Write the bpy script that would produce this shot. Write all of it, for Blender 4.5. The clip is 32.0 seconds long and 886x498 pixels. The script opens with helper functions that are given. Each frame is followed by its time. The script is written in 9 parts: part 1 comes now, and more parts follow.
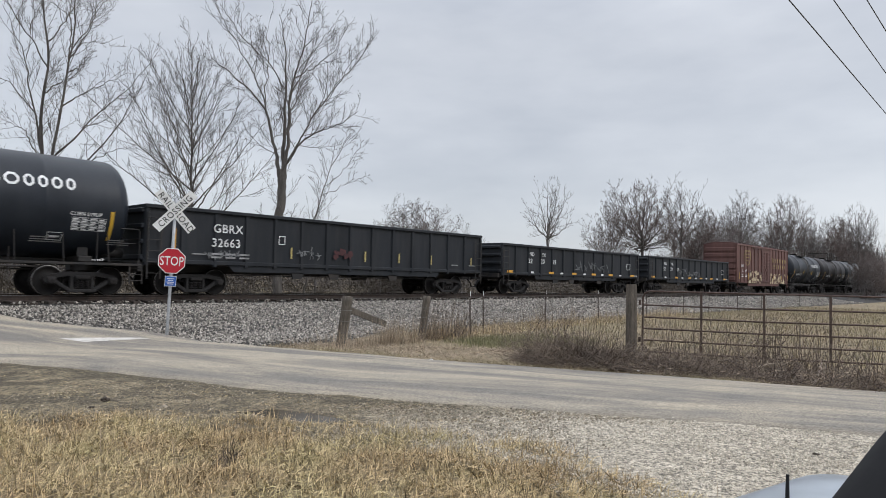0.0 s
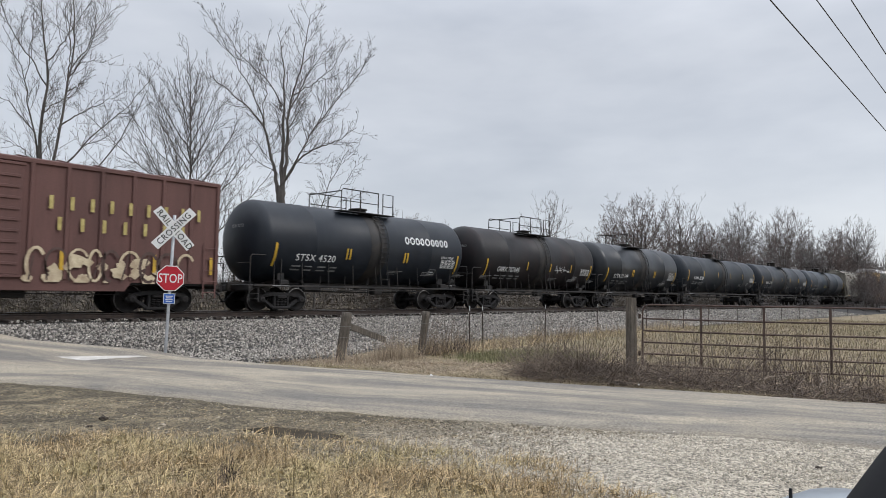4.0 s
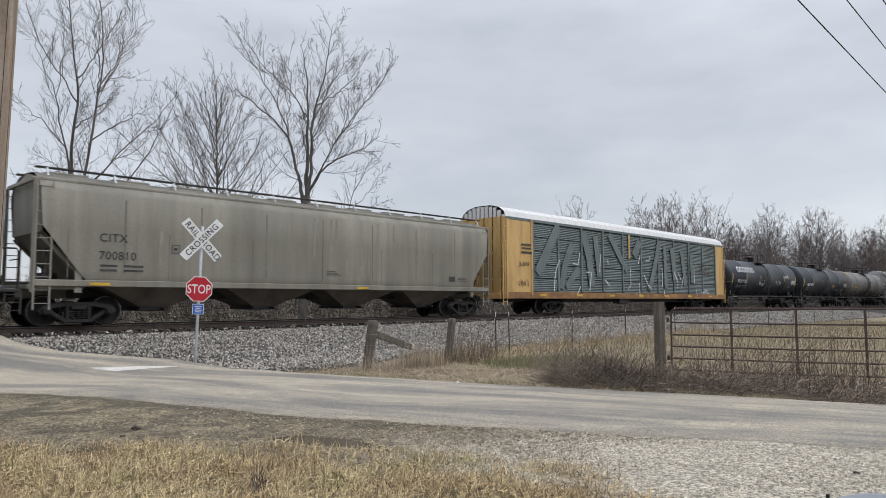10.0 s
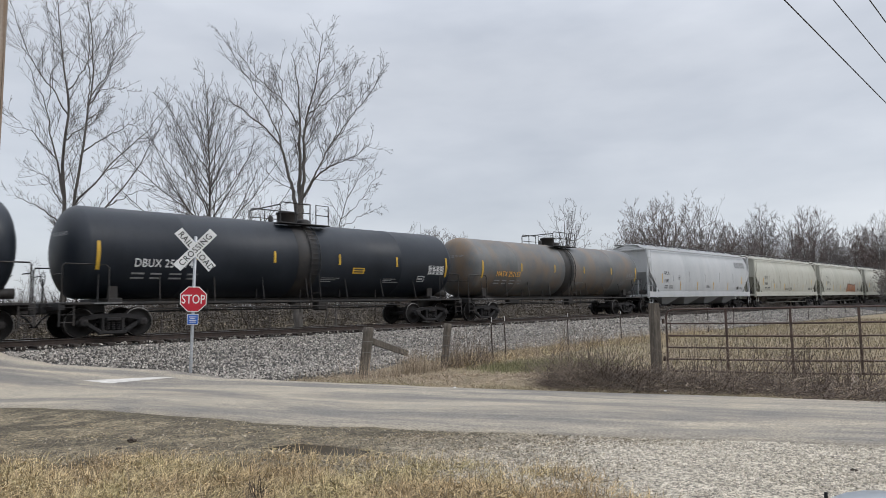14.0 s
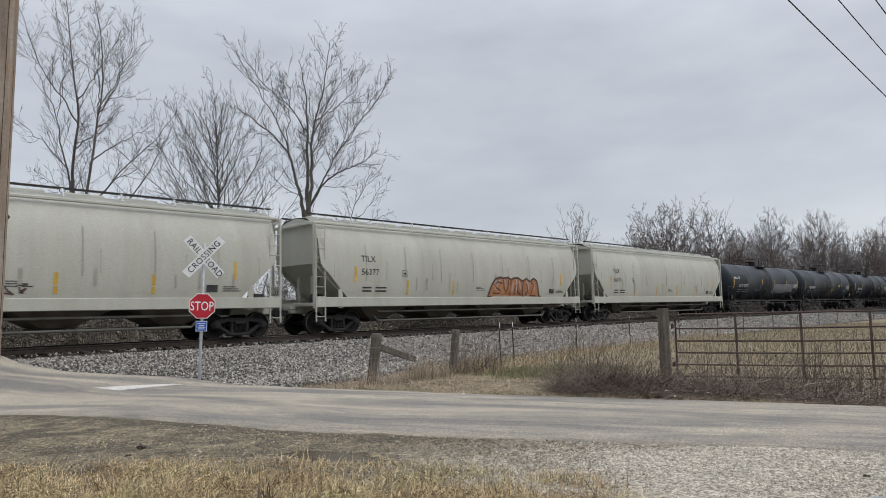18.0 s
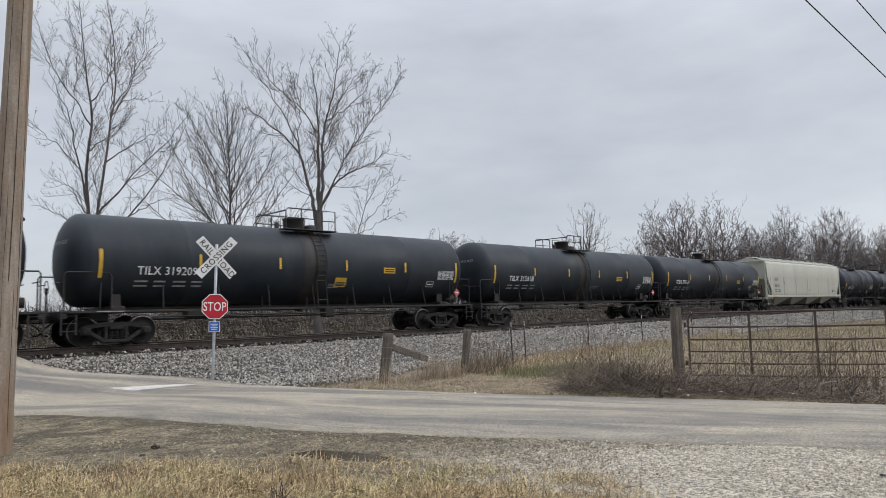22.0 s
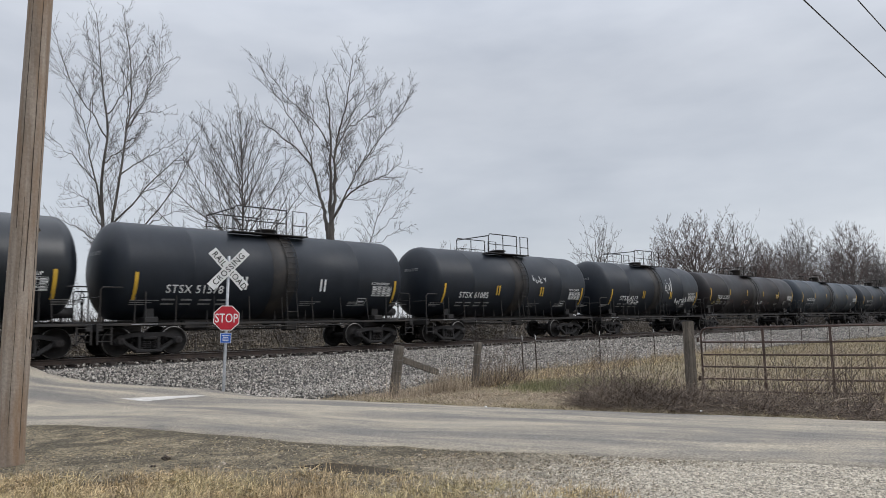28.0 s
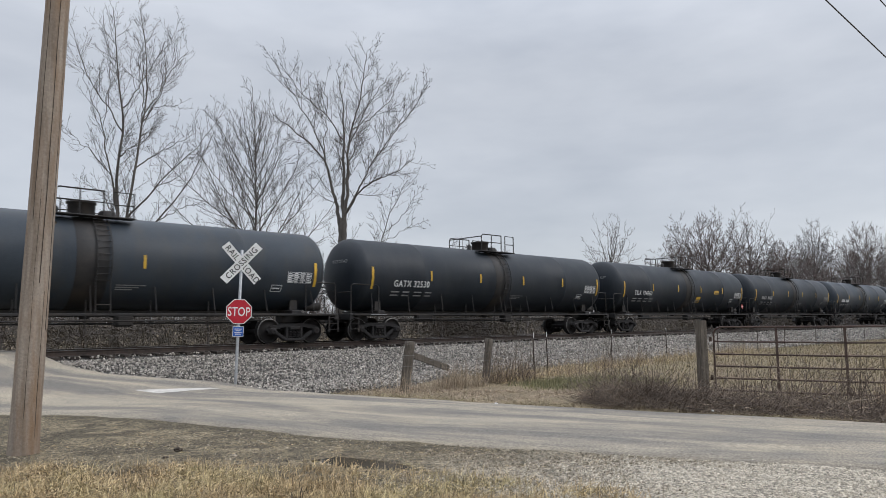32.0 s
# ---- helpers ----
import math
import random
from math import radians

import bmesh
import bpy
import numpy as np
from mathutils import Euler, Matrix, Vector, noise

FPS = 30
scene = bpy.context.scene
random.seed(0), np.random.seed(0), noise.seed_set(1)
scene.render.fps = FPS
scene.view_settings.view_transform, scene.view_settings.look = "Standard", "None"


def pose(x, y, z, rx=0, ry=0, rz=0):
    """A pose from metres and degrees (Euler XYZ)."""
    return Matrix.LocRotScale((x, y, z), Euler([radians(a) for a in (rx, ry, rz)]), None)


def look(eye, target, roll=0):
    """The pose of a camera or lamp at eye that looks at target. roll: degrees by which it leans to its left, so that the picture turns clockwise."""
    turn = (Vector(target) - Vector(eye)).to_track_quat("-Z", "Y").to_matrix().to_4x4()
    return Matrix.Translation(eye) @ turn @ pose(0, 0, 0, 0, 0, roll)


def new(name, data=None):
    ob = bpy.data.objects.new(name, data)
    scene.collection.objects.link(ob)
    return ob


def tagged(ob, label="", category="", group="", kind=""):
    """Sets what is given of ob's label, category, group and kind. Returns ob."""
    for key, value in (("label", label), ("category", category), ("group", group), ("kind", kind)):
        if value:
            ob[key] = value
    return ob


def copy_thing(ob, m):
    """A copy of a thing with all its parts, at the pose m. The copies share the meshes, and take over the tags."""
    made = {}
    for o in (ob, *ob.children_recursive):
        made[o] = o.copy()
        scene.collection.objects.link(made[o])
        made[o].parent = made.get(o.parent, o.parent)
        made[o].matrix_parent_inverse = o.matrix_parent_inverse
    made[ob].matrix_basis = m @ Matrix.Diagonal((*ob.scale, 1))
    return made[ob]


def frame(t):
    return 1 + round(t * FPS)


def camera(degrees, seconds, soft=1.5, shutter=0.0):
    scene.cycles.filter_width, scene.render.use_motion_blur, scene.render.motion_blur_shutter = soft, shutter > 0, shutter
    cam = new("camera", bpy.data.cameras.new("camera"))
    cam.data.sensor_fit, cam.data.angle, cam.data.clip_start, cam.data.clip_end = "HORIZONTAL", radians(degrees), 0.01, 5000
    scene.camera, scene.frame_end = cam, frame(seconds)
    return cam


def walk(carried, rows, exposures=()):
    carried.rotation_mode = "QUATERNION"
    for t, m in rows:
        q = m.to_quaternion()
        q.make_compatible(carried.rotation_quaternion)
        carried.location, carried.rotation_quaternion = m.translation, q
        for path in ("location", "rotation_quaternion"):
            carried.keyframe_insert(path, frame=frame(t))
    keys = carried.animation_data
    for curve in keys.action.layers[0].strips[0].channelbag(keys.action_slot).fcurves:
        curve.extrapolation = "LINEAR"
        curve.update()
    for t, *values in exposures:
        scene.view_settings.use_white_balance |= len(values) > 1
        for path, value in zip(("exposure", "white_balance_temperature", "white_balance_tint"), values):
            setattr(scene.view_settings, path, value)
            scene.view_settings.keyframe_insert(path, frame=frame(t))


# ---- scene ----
# ---- camera: held by hand at a car window, turning a little, standing still ----
cam = camera(65.6, 32.0, soft=0.65, shutter=0.1)
EYE = (0.0, 0.0, 1.62)
TURNS = [
    (0, 92.45, -1.25, -47.93), (0.5, 93.35, -1.75, -48.45), (1, 93.80, -2.00, -48.92), (1.5, 93.79, -2.03, -48.95),
    (2, 93.84, -1.85, -48.55), (2.5, 93.91, -1.48, -48.17), (3, 93.80, -1.12, -48.09), (3.5, 93.67, -0.87, -48.08),
    (5.5, 94.23, -0.44, -47.24), (6, 94.18, -0.34, -46.51), (6.5, 94.00, -0.21, -45.85), (7, 93.94, -0.04, -45.63),
    (7.5, 94.07, 0.12, -45.65), (8, 94.21, 0.22, -45.73), (8.5, 94.30, 0.14, -45.78), (9, 94.36, 0.12, -45.78),
    (9.5, 94.38, 0.16, -45.84), (10, 94.26, 0.06, -45.88), (10.5, 93.85, -0.16, -45.77), (11, 93.51, -0.32, -45.62),
    (11.5, 93.45, -0.24, -45.56), (12, 93.60, -0.02, -45.60), (12.5, 93.82, 0.16, -45.72), (13, 94.11, 0.39, -45.89),
    (13.5, 94.40, 0.78, -46.14), (14, 94.71, 1.15, -46.27), (14.5, 94.92, 1.42, -46.34), (16.5, 94.95, 1.46, -45.85),
    (17, 95.03, 1.39, -45.77), (17.5, 95.12, 1.39, -45.68), (18, 95.21, 1.37, -45.61), (18.5, 95.36, 1.32, -45.51),
    (19, 95.44, 1.29, -45.44), (19.5, 95.44, 1.32, -45.36), (20, 95.34, 1.41, -45.29), (20.5, 95.21, 1.51, -45.14),
    (21, 95.13, 1.63, -44.99), (21.5, 95.14, 1.64, -44.82), (22, 95.20, 1.60, -44.66), (22.5, 95.24, 1.58, -44.58),
    (23, 95.21, 1.67, -44.58), (23.5, 95.18, 1.80, -44.57), (24, 95.18, 1.84, -44.51), (24.5, 95.22, 1.76, -44.41),
    (25, 95.36, 1.59, -44.28), (25.5, 95.57, 1.51, -44.17), (27.5, 96.15, 1.23, -43.75), (28, 96.29, 1.22, -43.76),
    (28.5, 96.34, 1.27, -43.78), (29, 96.32, 1.35, -43.79), (29.5, 96.28, 1.42, -43.80), (30, 96.31, 1.35, -43.75),
    (30.5, 96.39, 1.18, -43.64), (31, 96.47, 0.95, -43.43), (31.5, 96.27, 0.71, -43.16), (32, 95.98, 0.53, -42.83),
]
walk(cam, [(t, pose(*EYE, rx, ry, rz)) for t, rx, ry, rz in TURNS],
     [(0.0, 0.04, 6400, 10), (6.0, 0.04, 6390, 10), (12.5, 0.04, 6380, 10), (15.5, -0.02, 6380, 10), (17.5, -0.11, 6380, 10), (19.2, -0.11, 6380, 10), (21.0, -0.04, 6380, 10), (32.0, -0.06, 6360, 10)])

# ---- plan: x runs along the track, y across it, z up; the verge is at z = 0 ----
TRACK_Y, RAIL_Z, SPEED = 23.5, 0.853, 16.72

# ---- world: overcast winter daylight ----
scene.view_settings.exposure = 0.0
SUN_ROT, SUN_EL = radians(150), radians(42)
world = bpy.data.worlds.new("overcast_sky")
scene.world = world
world.use_nodes = True
wn, wl = world.node_tree.nodes, world.node_tree.links
wn.clear()
w_out, w_bg = wn.new("ShaderNodeOutputWorld"), wn.new("ShaderNodeBackground")
w_sky = wn.new("ShaderNodeTexSky")
w_sky.sky_type, w_sky.sun_disc, w_sky.sun_elevation, w_sky.sun_rotation = "NISHITA", False, SUN_EL, SUN_ROT
w_tc, w_map = wn.new("ShaderNodeTexCoord"), wn.new("ShaderNodeMapping")
w_map.inputs["Scale"].default_value = (1.0, 1.0, 3.2)
w_n1, w_n2 = wn.new("ShaderNodeTexNoise"), wn.new("ShaderNodeTexNoise")
w_n1.inputs["Scale"].default_value, w_n1.inputs["Detail"].default_value, w_n1.inputs["Roughness"].default_value = 1.9, 5, 0.52
w_n2.inputs["Scale"].default_value, w_n2.inputs["Detail"].default_value = 6.5, 4
w_add = wn.new("ShaderNodeMixRGB")
w_add.inputs[0].default_value = 0.28
w_ramp = wn.new("ShaderNodeValToRGB")
w_ramp.color_ramp.elements[0].position, w_ramp.color_ramp.elements[0].color = 0.30, (0.50, 0.525, 0.572, 1)
w_ramp.color_ramp.elements[1].position, w_ramp.color_ramp.elements[1].color = 0.70, (0.74, 0.757, 0.79, 1)
w_mix = wn.new("ShaderNodeMixRGB")
w_mix.inputs[0].default_value = 0.02
wl.new(w_tc.outputs["Generated"], w_map.inputs["Vector"])
wl.new(w_map.outputs["Vector"], w_n1.inputs["Vector"])
wl.new(w_map.outputs["Vector"], w_n2.inputs["Vector"])
wl.new(w_n1.outputs["Fac"], w_add.inputs[1])
wl.new(w_n2.outputs["Fac"], w_add.inputs[2])
wl.new(w_add.outputs["Color"], w_ramp.inputs["Fac"])
wl.new(w_ramp.outputs["Color"], w_mix.inputs[1])
wl.new(w_sky.outputs["Color"], w_mix.inputs[2])
# an overcast sky is brighter towards the zenith
w_sep, w_up, w_gain = wn.new("ShaderNodeSeparateXYZ"), wn.new("ShaderNodeMapRange"), wn.new("ShaderNodeMixRGB")
w_up.interpolation_type = "SMOOTHSTEP"
w_up.inputs["From Min"].default_value, w_up.inputs["From Max"].default_value = 0.30, 0.95
w_up.inputs["To Min"].default_value, w_up.inputs["To Max"].default_value = 1.0, 3.0
w_gain.blend_type, w_gain.inputs[0].default_value = "MULTIPLY", 1.0
wl.new(w_tc.outputs["Generated"], w_sep.inputs[0])
wl.new(w_sep.outputs["Z"], w_up.inputs["Value"])
wl.new(w_mix.outputs["Color"], w_gain.inputs[1])
wl.new(w_up.outputs["Result"], w_gain.inputs[2])
wl.new(w_gain.outputs["Color"], w_bg.inputs["Color"])
wl.new(w_bg.outputs["Background"], w_out.inputs["Surface"])
w_bg.inputs["Strength"].default_value = 0.92

sun = new("sun", bpy.data.lights.new("sun", "SUN"))
sun.data.energy, sun.data.angle, sun.data.color = 1.1, radians(25), (1.0, 0.97, 0.93)
sun.matrix_world = look((math.sin(SUN_ROT) * math.cos(SUN_EL) * 50, math.cos(SUN_ROT) * math.cos(SUN_EL) * 50, math.sin(SUN_EL) * 50), (0, 0, 0))


# ---- materials ----
def nodes_of(name):
    m = bpy.data.materials.new(name)
    m.use_nodes = True
    t = m.node_tree
    return m, t.nodes, t.links, t.nodes["Principled BSDF"]


def ramp(n, stops):
    r = n.new("ShaderNodeValToRGB")
    e = r.color_ramp.elements
    e[0].position, e[0].color = stops[0][0], (*stops[0][1], 1)
    e[1].position, e[1].color = stops[-1][0], (*stops[-1][1], 1)
    for p, c in stops[1:-1]:
        k = e.new(p)
        k.color = (*c, 1)
    return r


def surface(name, base, alt, scale=4.0, stretch=(1, 1, 1), rough=0.6, metal=0.0, bump=0.1, fine=40.0, dirt=None, dirt_amt=0.35,
            dirt_scale=1.2, vary=0.0, island=False, spec=0.4, dirt_stretch=(1, 1, 1), coords="Object", rough_vary=0.12):
    """Two scales of colour variation, a dirt layer, a fine bump, and optional variation from piece to piece."""
    m, n, l, p = nodes_of(name)
    tc, mp = n.new("ShaderNodeTexCoord"), n.new("ShaderNodeMapping")
    mp.inputs["Scale"].default_value = stretch
    l.new(tc.outputs[coords], mp.inputs["Vector"])
    a, b = n.new("ShaderNodeTexNoise"), n.new("ShaderNodeTexNoise")
    a.inputs["Scale"].default_value, a.inputs["Detail"].default_value = scale, 6
    b.inputs["Scale"].default_value, b.inputs["Detail"].default_value = fine, 4
    l.new(mp.outputs["Vector"], a.inputs["Vector"])
    l.new(tc.outputs[coords], b.inputs["Vector"])
    r = ramp(n, [(0.32, base), (0.68, alt)])
    l.new(a.outputs["Fac"], r.inputs["Fac"])
    col = r.outputs["Color"]
    g = n.new("ShaderNodeMixRGB")
    g.blend_type = "OVERLAY"
    g.inputs[0].default_value = 0.35
    l.new(col, g.inputs[1])
    l.new(b.outputs["Fac"], g.inputs[2])
    col = g.outputs["Color"]
    if dirt:
        dm, d = n.new("ShaderNodeMapping"), n.new("ShaderNodeTexNoise")
        dm.inputs["Scale"].default_value = dirt_stretch
        d.inputs["Scale"].default_value, d.inputs["Detail"].default_value, d.inputs["Roughness"].default_value = dirt_scale, 8, 0.65
        l.new(tc.outputs[coords], dm.inputs["Vector"])
        l.new(dm.outputs["Vector"], d.inputs["Vector"])
        dr = ramp(n, [(0.45, (0, 0, 0)), (0.72, (dirt_amt, dirt_amt, dirt_amt))])
        l.new(d.outputs["Fac"], dr.inputs["Fac"])
        x = n.new("ShaderNodeMixRGB")
        l.new(dr.outputs["Color"], x.inputs[0])
        l.new(col, x.inputs[1])
        x.inputs[2].default_value = (*dirt, 1)
        col = x.outputs["Color"]
    if vary:
        h = n.new("ShaderNodeHueSaturation")
        src = n.new("ShaderNodeNewGeometry").outputs["Random Per Island"] if island else n.new("ShaderNodeObjectInfo").outputs["Random"]
        mr = n.new("ShaderNodeMapRange")
        mr.inputs["To Min"].default_value, mr.inputs["To Max"].default_value = 1 - vary, 1 + vary
        l.new(src, mr.inputs["Value"])
        l.new(mr.outputs["Result"], h.inputs["Value"])
        l.new(col, h.inputs["Color"])
        col = h.outputs["Color"]
    l.new(col, p.inputs["Base Color"])
    rr = n.new("ShaderNodeMapRange")
    rr.inputs["To Min"].default_value, rr.inputs["To Max"].default_value = max(0.02, rough - rough_vary), min(1, rough + rough_vary)
    l.new(a.outputs["Fac"], rr.inputs["Value"])
    l.new(rr.outputs["Result"], p.inputs["Roughness"])
    p.inputs["Metallic"].default_value = metal
    p.inputs["Specular IOR Level"].default_value = spec
    if bump:
        bp = n.new("ShaderNodeBump")
        bp.inputs["Strength"].default_value, bp.inputs["Distance"].default_value = bump, 0.02
        l.new(b.outputs["Fac"], bp.inputs["Height"])
        l.new(bp.outputs["Normal"], p.inputs["Normal"])
    return m


def plain(name, col, rough=0.5, metal=0.0, spec=0.4):
    m, n, l, p = nodes_of(name)
    nz = n.new("ShaderNodeTexNoise")
    nz.inputs["Scale"].default_value, nz.inputs["Detail"].default_value = 9.0, 6
    r = ramp(n, [(0.3, tuple(c * 0.82 for c in col)), (0.7, col)])
    tc = n.new("ShaderNodeTexCoord")
    l.new(tc.outputs["Object"], nz.inputs["Vector"])
    l.new(nz.outputs["Fac"], r.inputs["Fac"])
    l.new(r.outputs["Color"], p.inputs["Base Color"])
    p.inputs["Roughness"].default_value, p.inputs["Metallic"].default_value = rough, metal
    p.inputs["Specular IOR Level"].default_value = spec
    return m


STREAK = (1.0, 1.0, 0.12)
M_BLACK = surface("tank_black_paint", (0.009, 0.012, 0.017), (0.015, 0.019, 0.026), 1.2, rough=0.46, bump=0.03, dirt=(0.026, 0.030, 0.036), dirt_amt=0.3, dirt_scale=0.9, dirt_stretch=(1.6, 1.6, 0.5), spec=0.28)
M_BLACK_FADED = surface("tank_faded_black_paint", (0.011, 0.015, 0.020), (0.018, 0.023, 0.030), 1.0, rough=0.52, bump=0.03, dirt=(0.038, 0.040, 0.043), dirt_amt=0.4, dirt_scale=0.8, dirt_stretch=(1.6, 1.6, 0.4), spec=0.28)
M_GREY_TANK = surface("tank_grey_blue_paint", (0.022, 0.030, 0.040), (0.034, 0.043, 0.054), 1.0, rough=0.5, bump=0.03, dirt=(0.060, 0.052, 0.040), dirt_amt=0.4, dirt_scale=0.9, dirt_stretch=(1.4, 1.4, 0.4), spec=0.28)
M_RUST_GREY_TANK = surface("tank_grey_rust_stained_paint", (0.075, 0.080, 0.082), (0.12, 0.12, 0.118), 1.0, rough=0.55, bump=0.03, dirt=(0.20, 0.12, 0.055), dirt_amt=0.75, dirt_scale=0.7, dirt_stretch=(1.0, 1.0, 0.6))
M_BROWN_TANK = surface("tank_brown_stained_paint", (0.0075, 0.0075, 0.0090), (0.0125, 0.0115, 0.0125), 1.0, rough=0.5, bump=0.03, dirt=(0.028, 0.016, 0.016), dirt_amt=0.7, dirt_scale=0.8, dirt_stretch=(1.0, 1.0, 0.6), spec=0.28)
M_BLACK_GLOSS = surface("tank_glossy_black_paint", (0.006, 0.008, 0.011), (0.011, 0.014, 0.018), 1.2, rough=0.36, rough_vary=0.0, bump=0.0, dirt=(0.030, 0.032, 0.036), dirt_amt=0.3, dirt_scale=0.9, dirt_stretch=(1.6, 1.6, 0.5))
M_TRIM_BLACK = surface("frame_black_paint", (0.010, 0.010, 0.011), (0.022, 0.020, 0.019), 3.0, rough=0.6, bump=0.06, dirt=(0.06, 0.045, 0.033), dirt_amt=0.5)
M_GON = surface("gondola_black_paint", (0.008, 0.010, 0.013), (0.015, 0.018, 0.023), 1.3, stretch=STREAK, rough=0.6, bump=0.05, spec=0.3, dirt=(0.036, 0.037, 0.040), dirt_amt=0.5, dirt_scale=1.1, dirt_stretch=(1.5, 1.5, 0.25))
M_BOX = surface("boxcar_oxide_red_paint", (0.092, 0.043, 0.037), (0.135, 0.066, 0.056), 1.2, stretch=STREAK, rough=0.68, bump=0.05, dirt=(0.07, 0.035, 0.03), dirt_amt=0.6, dirt_scale=1.2, dirt_stretch=(1.5, 1.5, 0.3))
M_HOPPER_TAN = surface("hopper_cream_paint", (0.345, 0.342, 0.290), (0.415, 0.41, 0.355), 1.0, stretch=STREAK, rough=0.6, bump=0.04, dirt=(0.30, 0.27, 0.21), dirt_amt=0.4, dirt_scale=1.0, dirt_stretch=(2.2, 2.2, 0.15))
M_HOPPER_DIRTY = surface("hopper_dirty_tan_paint", (0.140, 0.131, 0.106), (0.230, 0.216, 0.178), 0.9, stretch=STREAK, rough=0.68, bump=0.05, dirt=(0.13, 0.115, 0.095), dirt_amt=0.7, dirt_scale=1.0, dirt_stretch=(2.4, 2.4, 0.2))
M_HOPPER_GREY = surface("hopper_light_grey_paint", (0.345, 0.355, 0.36), (0.425, 0.435, 0.44), 1.0, stretch=STREAK, rough=0.52, bump=0.03, dirt=(0.42, 0.41, 0.39), dirt_amt=0.35, dirt_scale=1.0, dirt_stretch=(2.0, 2.0, 0.2))
M_YELLOW = surface("autorack_yellow_paint", (0.44, 0.275, 0.095), (0.55, 0.365, 0.145), 1.4, stretch=STREAK, rough=0.6, bump=0.04, dirt=(0.16, 0.085, 0.035), dirt_amt=0.6, dirt_stretch=(1.5, 1.5, 0.3))
M_RACK_PANEL = surface("autorack_grey_green_panel", (0.095, 0.120, 0.119), (0.148, 0.178, 0.176), 0.5, stretch=(1, 1, 0.5), rough=0.6, metal=0.0, bump=0.04, dirt=(0.055, 0.066, 0.062), dirt_amt=0.8, dirt_scale=0.42, dirt_stretch=(1.0, 1.0, 0.55))
M_RACK_ROOF = surface("autorack_white_roof", (0.52, 0.52, 0.515), (0.62, 0.625, 0.62), 1.2, rough=0.55, bump=0.03, dirt=(0.42, 0.39, 0.34), dirt_amt=0.4)
M_TRUCK = surface("truck_cast_steel", (0.009, 0.009, 0.0095), (0.020, 0.018, 0.018), 5.0, rough=0.78, bump=0.15, dirt=(0.036, 0.029, 0.026), dirt_amt=0.5, dirt_scale=3.0)
M_HOPPER_END = surface("sooty_hopper_end", (0.075, 0.072, 0.062), (0.14, 0.135, 0.115), 1.2, rough=0.8, bump=0.05, dirt=(0.04, 0.036, 0.03), dirt_amt=0.7, dirt_scale=1.4)
# bays below the sill: a darker brown than the body paint
M_BAY = surface("dark_brown_underside", (0.075, 0.064, 0.053), (0.150, 0.128, 0.105), 1.6, stretch=STREAK, rough=0.85, bump=0.08, dirt=(0.10, 0.078, 0.058), dirt_amt=0.5, dirt_scale=1.4)
M_SILL = surface("rusty_ochre_sill", (0.15, 0.075, 0.032), (0.31, 0.165, 0.060), 1.6, rough=0.65, bump=0.05, dirt=(0.085, 0.042, 0.024), dirt_amt=0.9, dirt_scale=1.5, dirt_stretch=(0.6, 1, 1))
M_WHEEL = surface("wheel_steel", (0.009, 0.009, 0.009), (0.022, 0.019, 0.018), 5.0, rough=0.72, metal=0.0, bump=0.08, spec=0.2)
M_TREAD = surface("wheel_bright_tread", (0.16, 0.155, 0.15), (0.26, 0.25, 0.24), 8.0, rough=0.45, metal=1.0, bump=0.02)
M_STRIPE = surface("reflective_yellow_stripe", (0.46, 0.28, 0.025), (0.62, 0.39, 0.045), 6.0, rough=0.45, bump=0.0, dirt=(0.12, 0.075, 0.025), dirt_amt=0.6, dirt_scale=3)
M_STRIPE_ORANGE = surface("reflective_orange_stripe", (0.55, 0.27, 0.025), (0.68, 0.36, 0.05), 6.0, rough=0.45, bump=0.0)
M_LETTER = surface("white_lettering", (0.52, 0.53, 0.53), (0.72, 0.73, 0.73), 5.0, rough=0.5, bump=0.0)
M_LETTER_DIM = surface("faded_lettering", (0.16, 0.16, 0.16), (0.30, 0.30, 0.30), 5.0, rough=0.6, bump=0.0)
M_LETTER_BLACK = surface("black_lettering", (0.02, 0.02, 0.02), (0.05, 0.05, 0.05), 5.0, rough=0.5, bump=0.0)
M_LETTER_YELLOW = surface("worn_yellow_lettering", (0.32, 0.25, 0.08), (0.50, 0.42, 0.16), 5.0, rough=0.6, bump=0.0)
M_TAG_CREAM = surface("cream_spray_paint", (0.42, 0.34, 0.22), (0.62, 0.53, 0.36), 3.0, rough=0.6, bump=0.0, dirt=(0.16, 0.07, 0.05), dirt_amt=0.7, dirt_scale=2.0)
M_TAG_ORANGE = surface("orange_spray_paint", (0.27, 0.105, 0.042), (0.37, 0.165, 0.072), 1.6, rough=0.6, bump=0.0)
M_TAG_PINK = surface("pale_pink_spray_paint", (0.30, 0.19, 0.155), (0.40, 0.27, 0.23), 3.0, rough=0.6, bump=0.0)
M_TAG_SILVER = surface("silver_spray_paint", (0.11, 0.115, 0.12), (0.19, 0.195, 0.20), 3.0, rough=0.55, bump=0.0)
M_TAG_WHITE = surface("white_spray_paint", (0.36, 0.37, 0.37), (0.60, 0.61, 0.61), 5.0, rough=0.6, bump=0.0)
M_TAG_DARK = surface("dark_spray_paint", (0.05, 0.03, 0.025), (0.10, 0.06, 0.05), 5.0, rough=0.6, bump=0.0)
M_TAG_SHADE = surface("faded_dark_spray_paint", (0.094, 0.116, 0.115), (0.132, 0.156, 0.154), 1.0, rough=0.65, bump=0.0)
M_STAIN = surface("grey_dirt_run", (0.22, 0.215, 0.185), (0.31, 0.30, 0.26), 2.0, rough=0.75, bump=0.0)
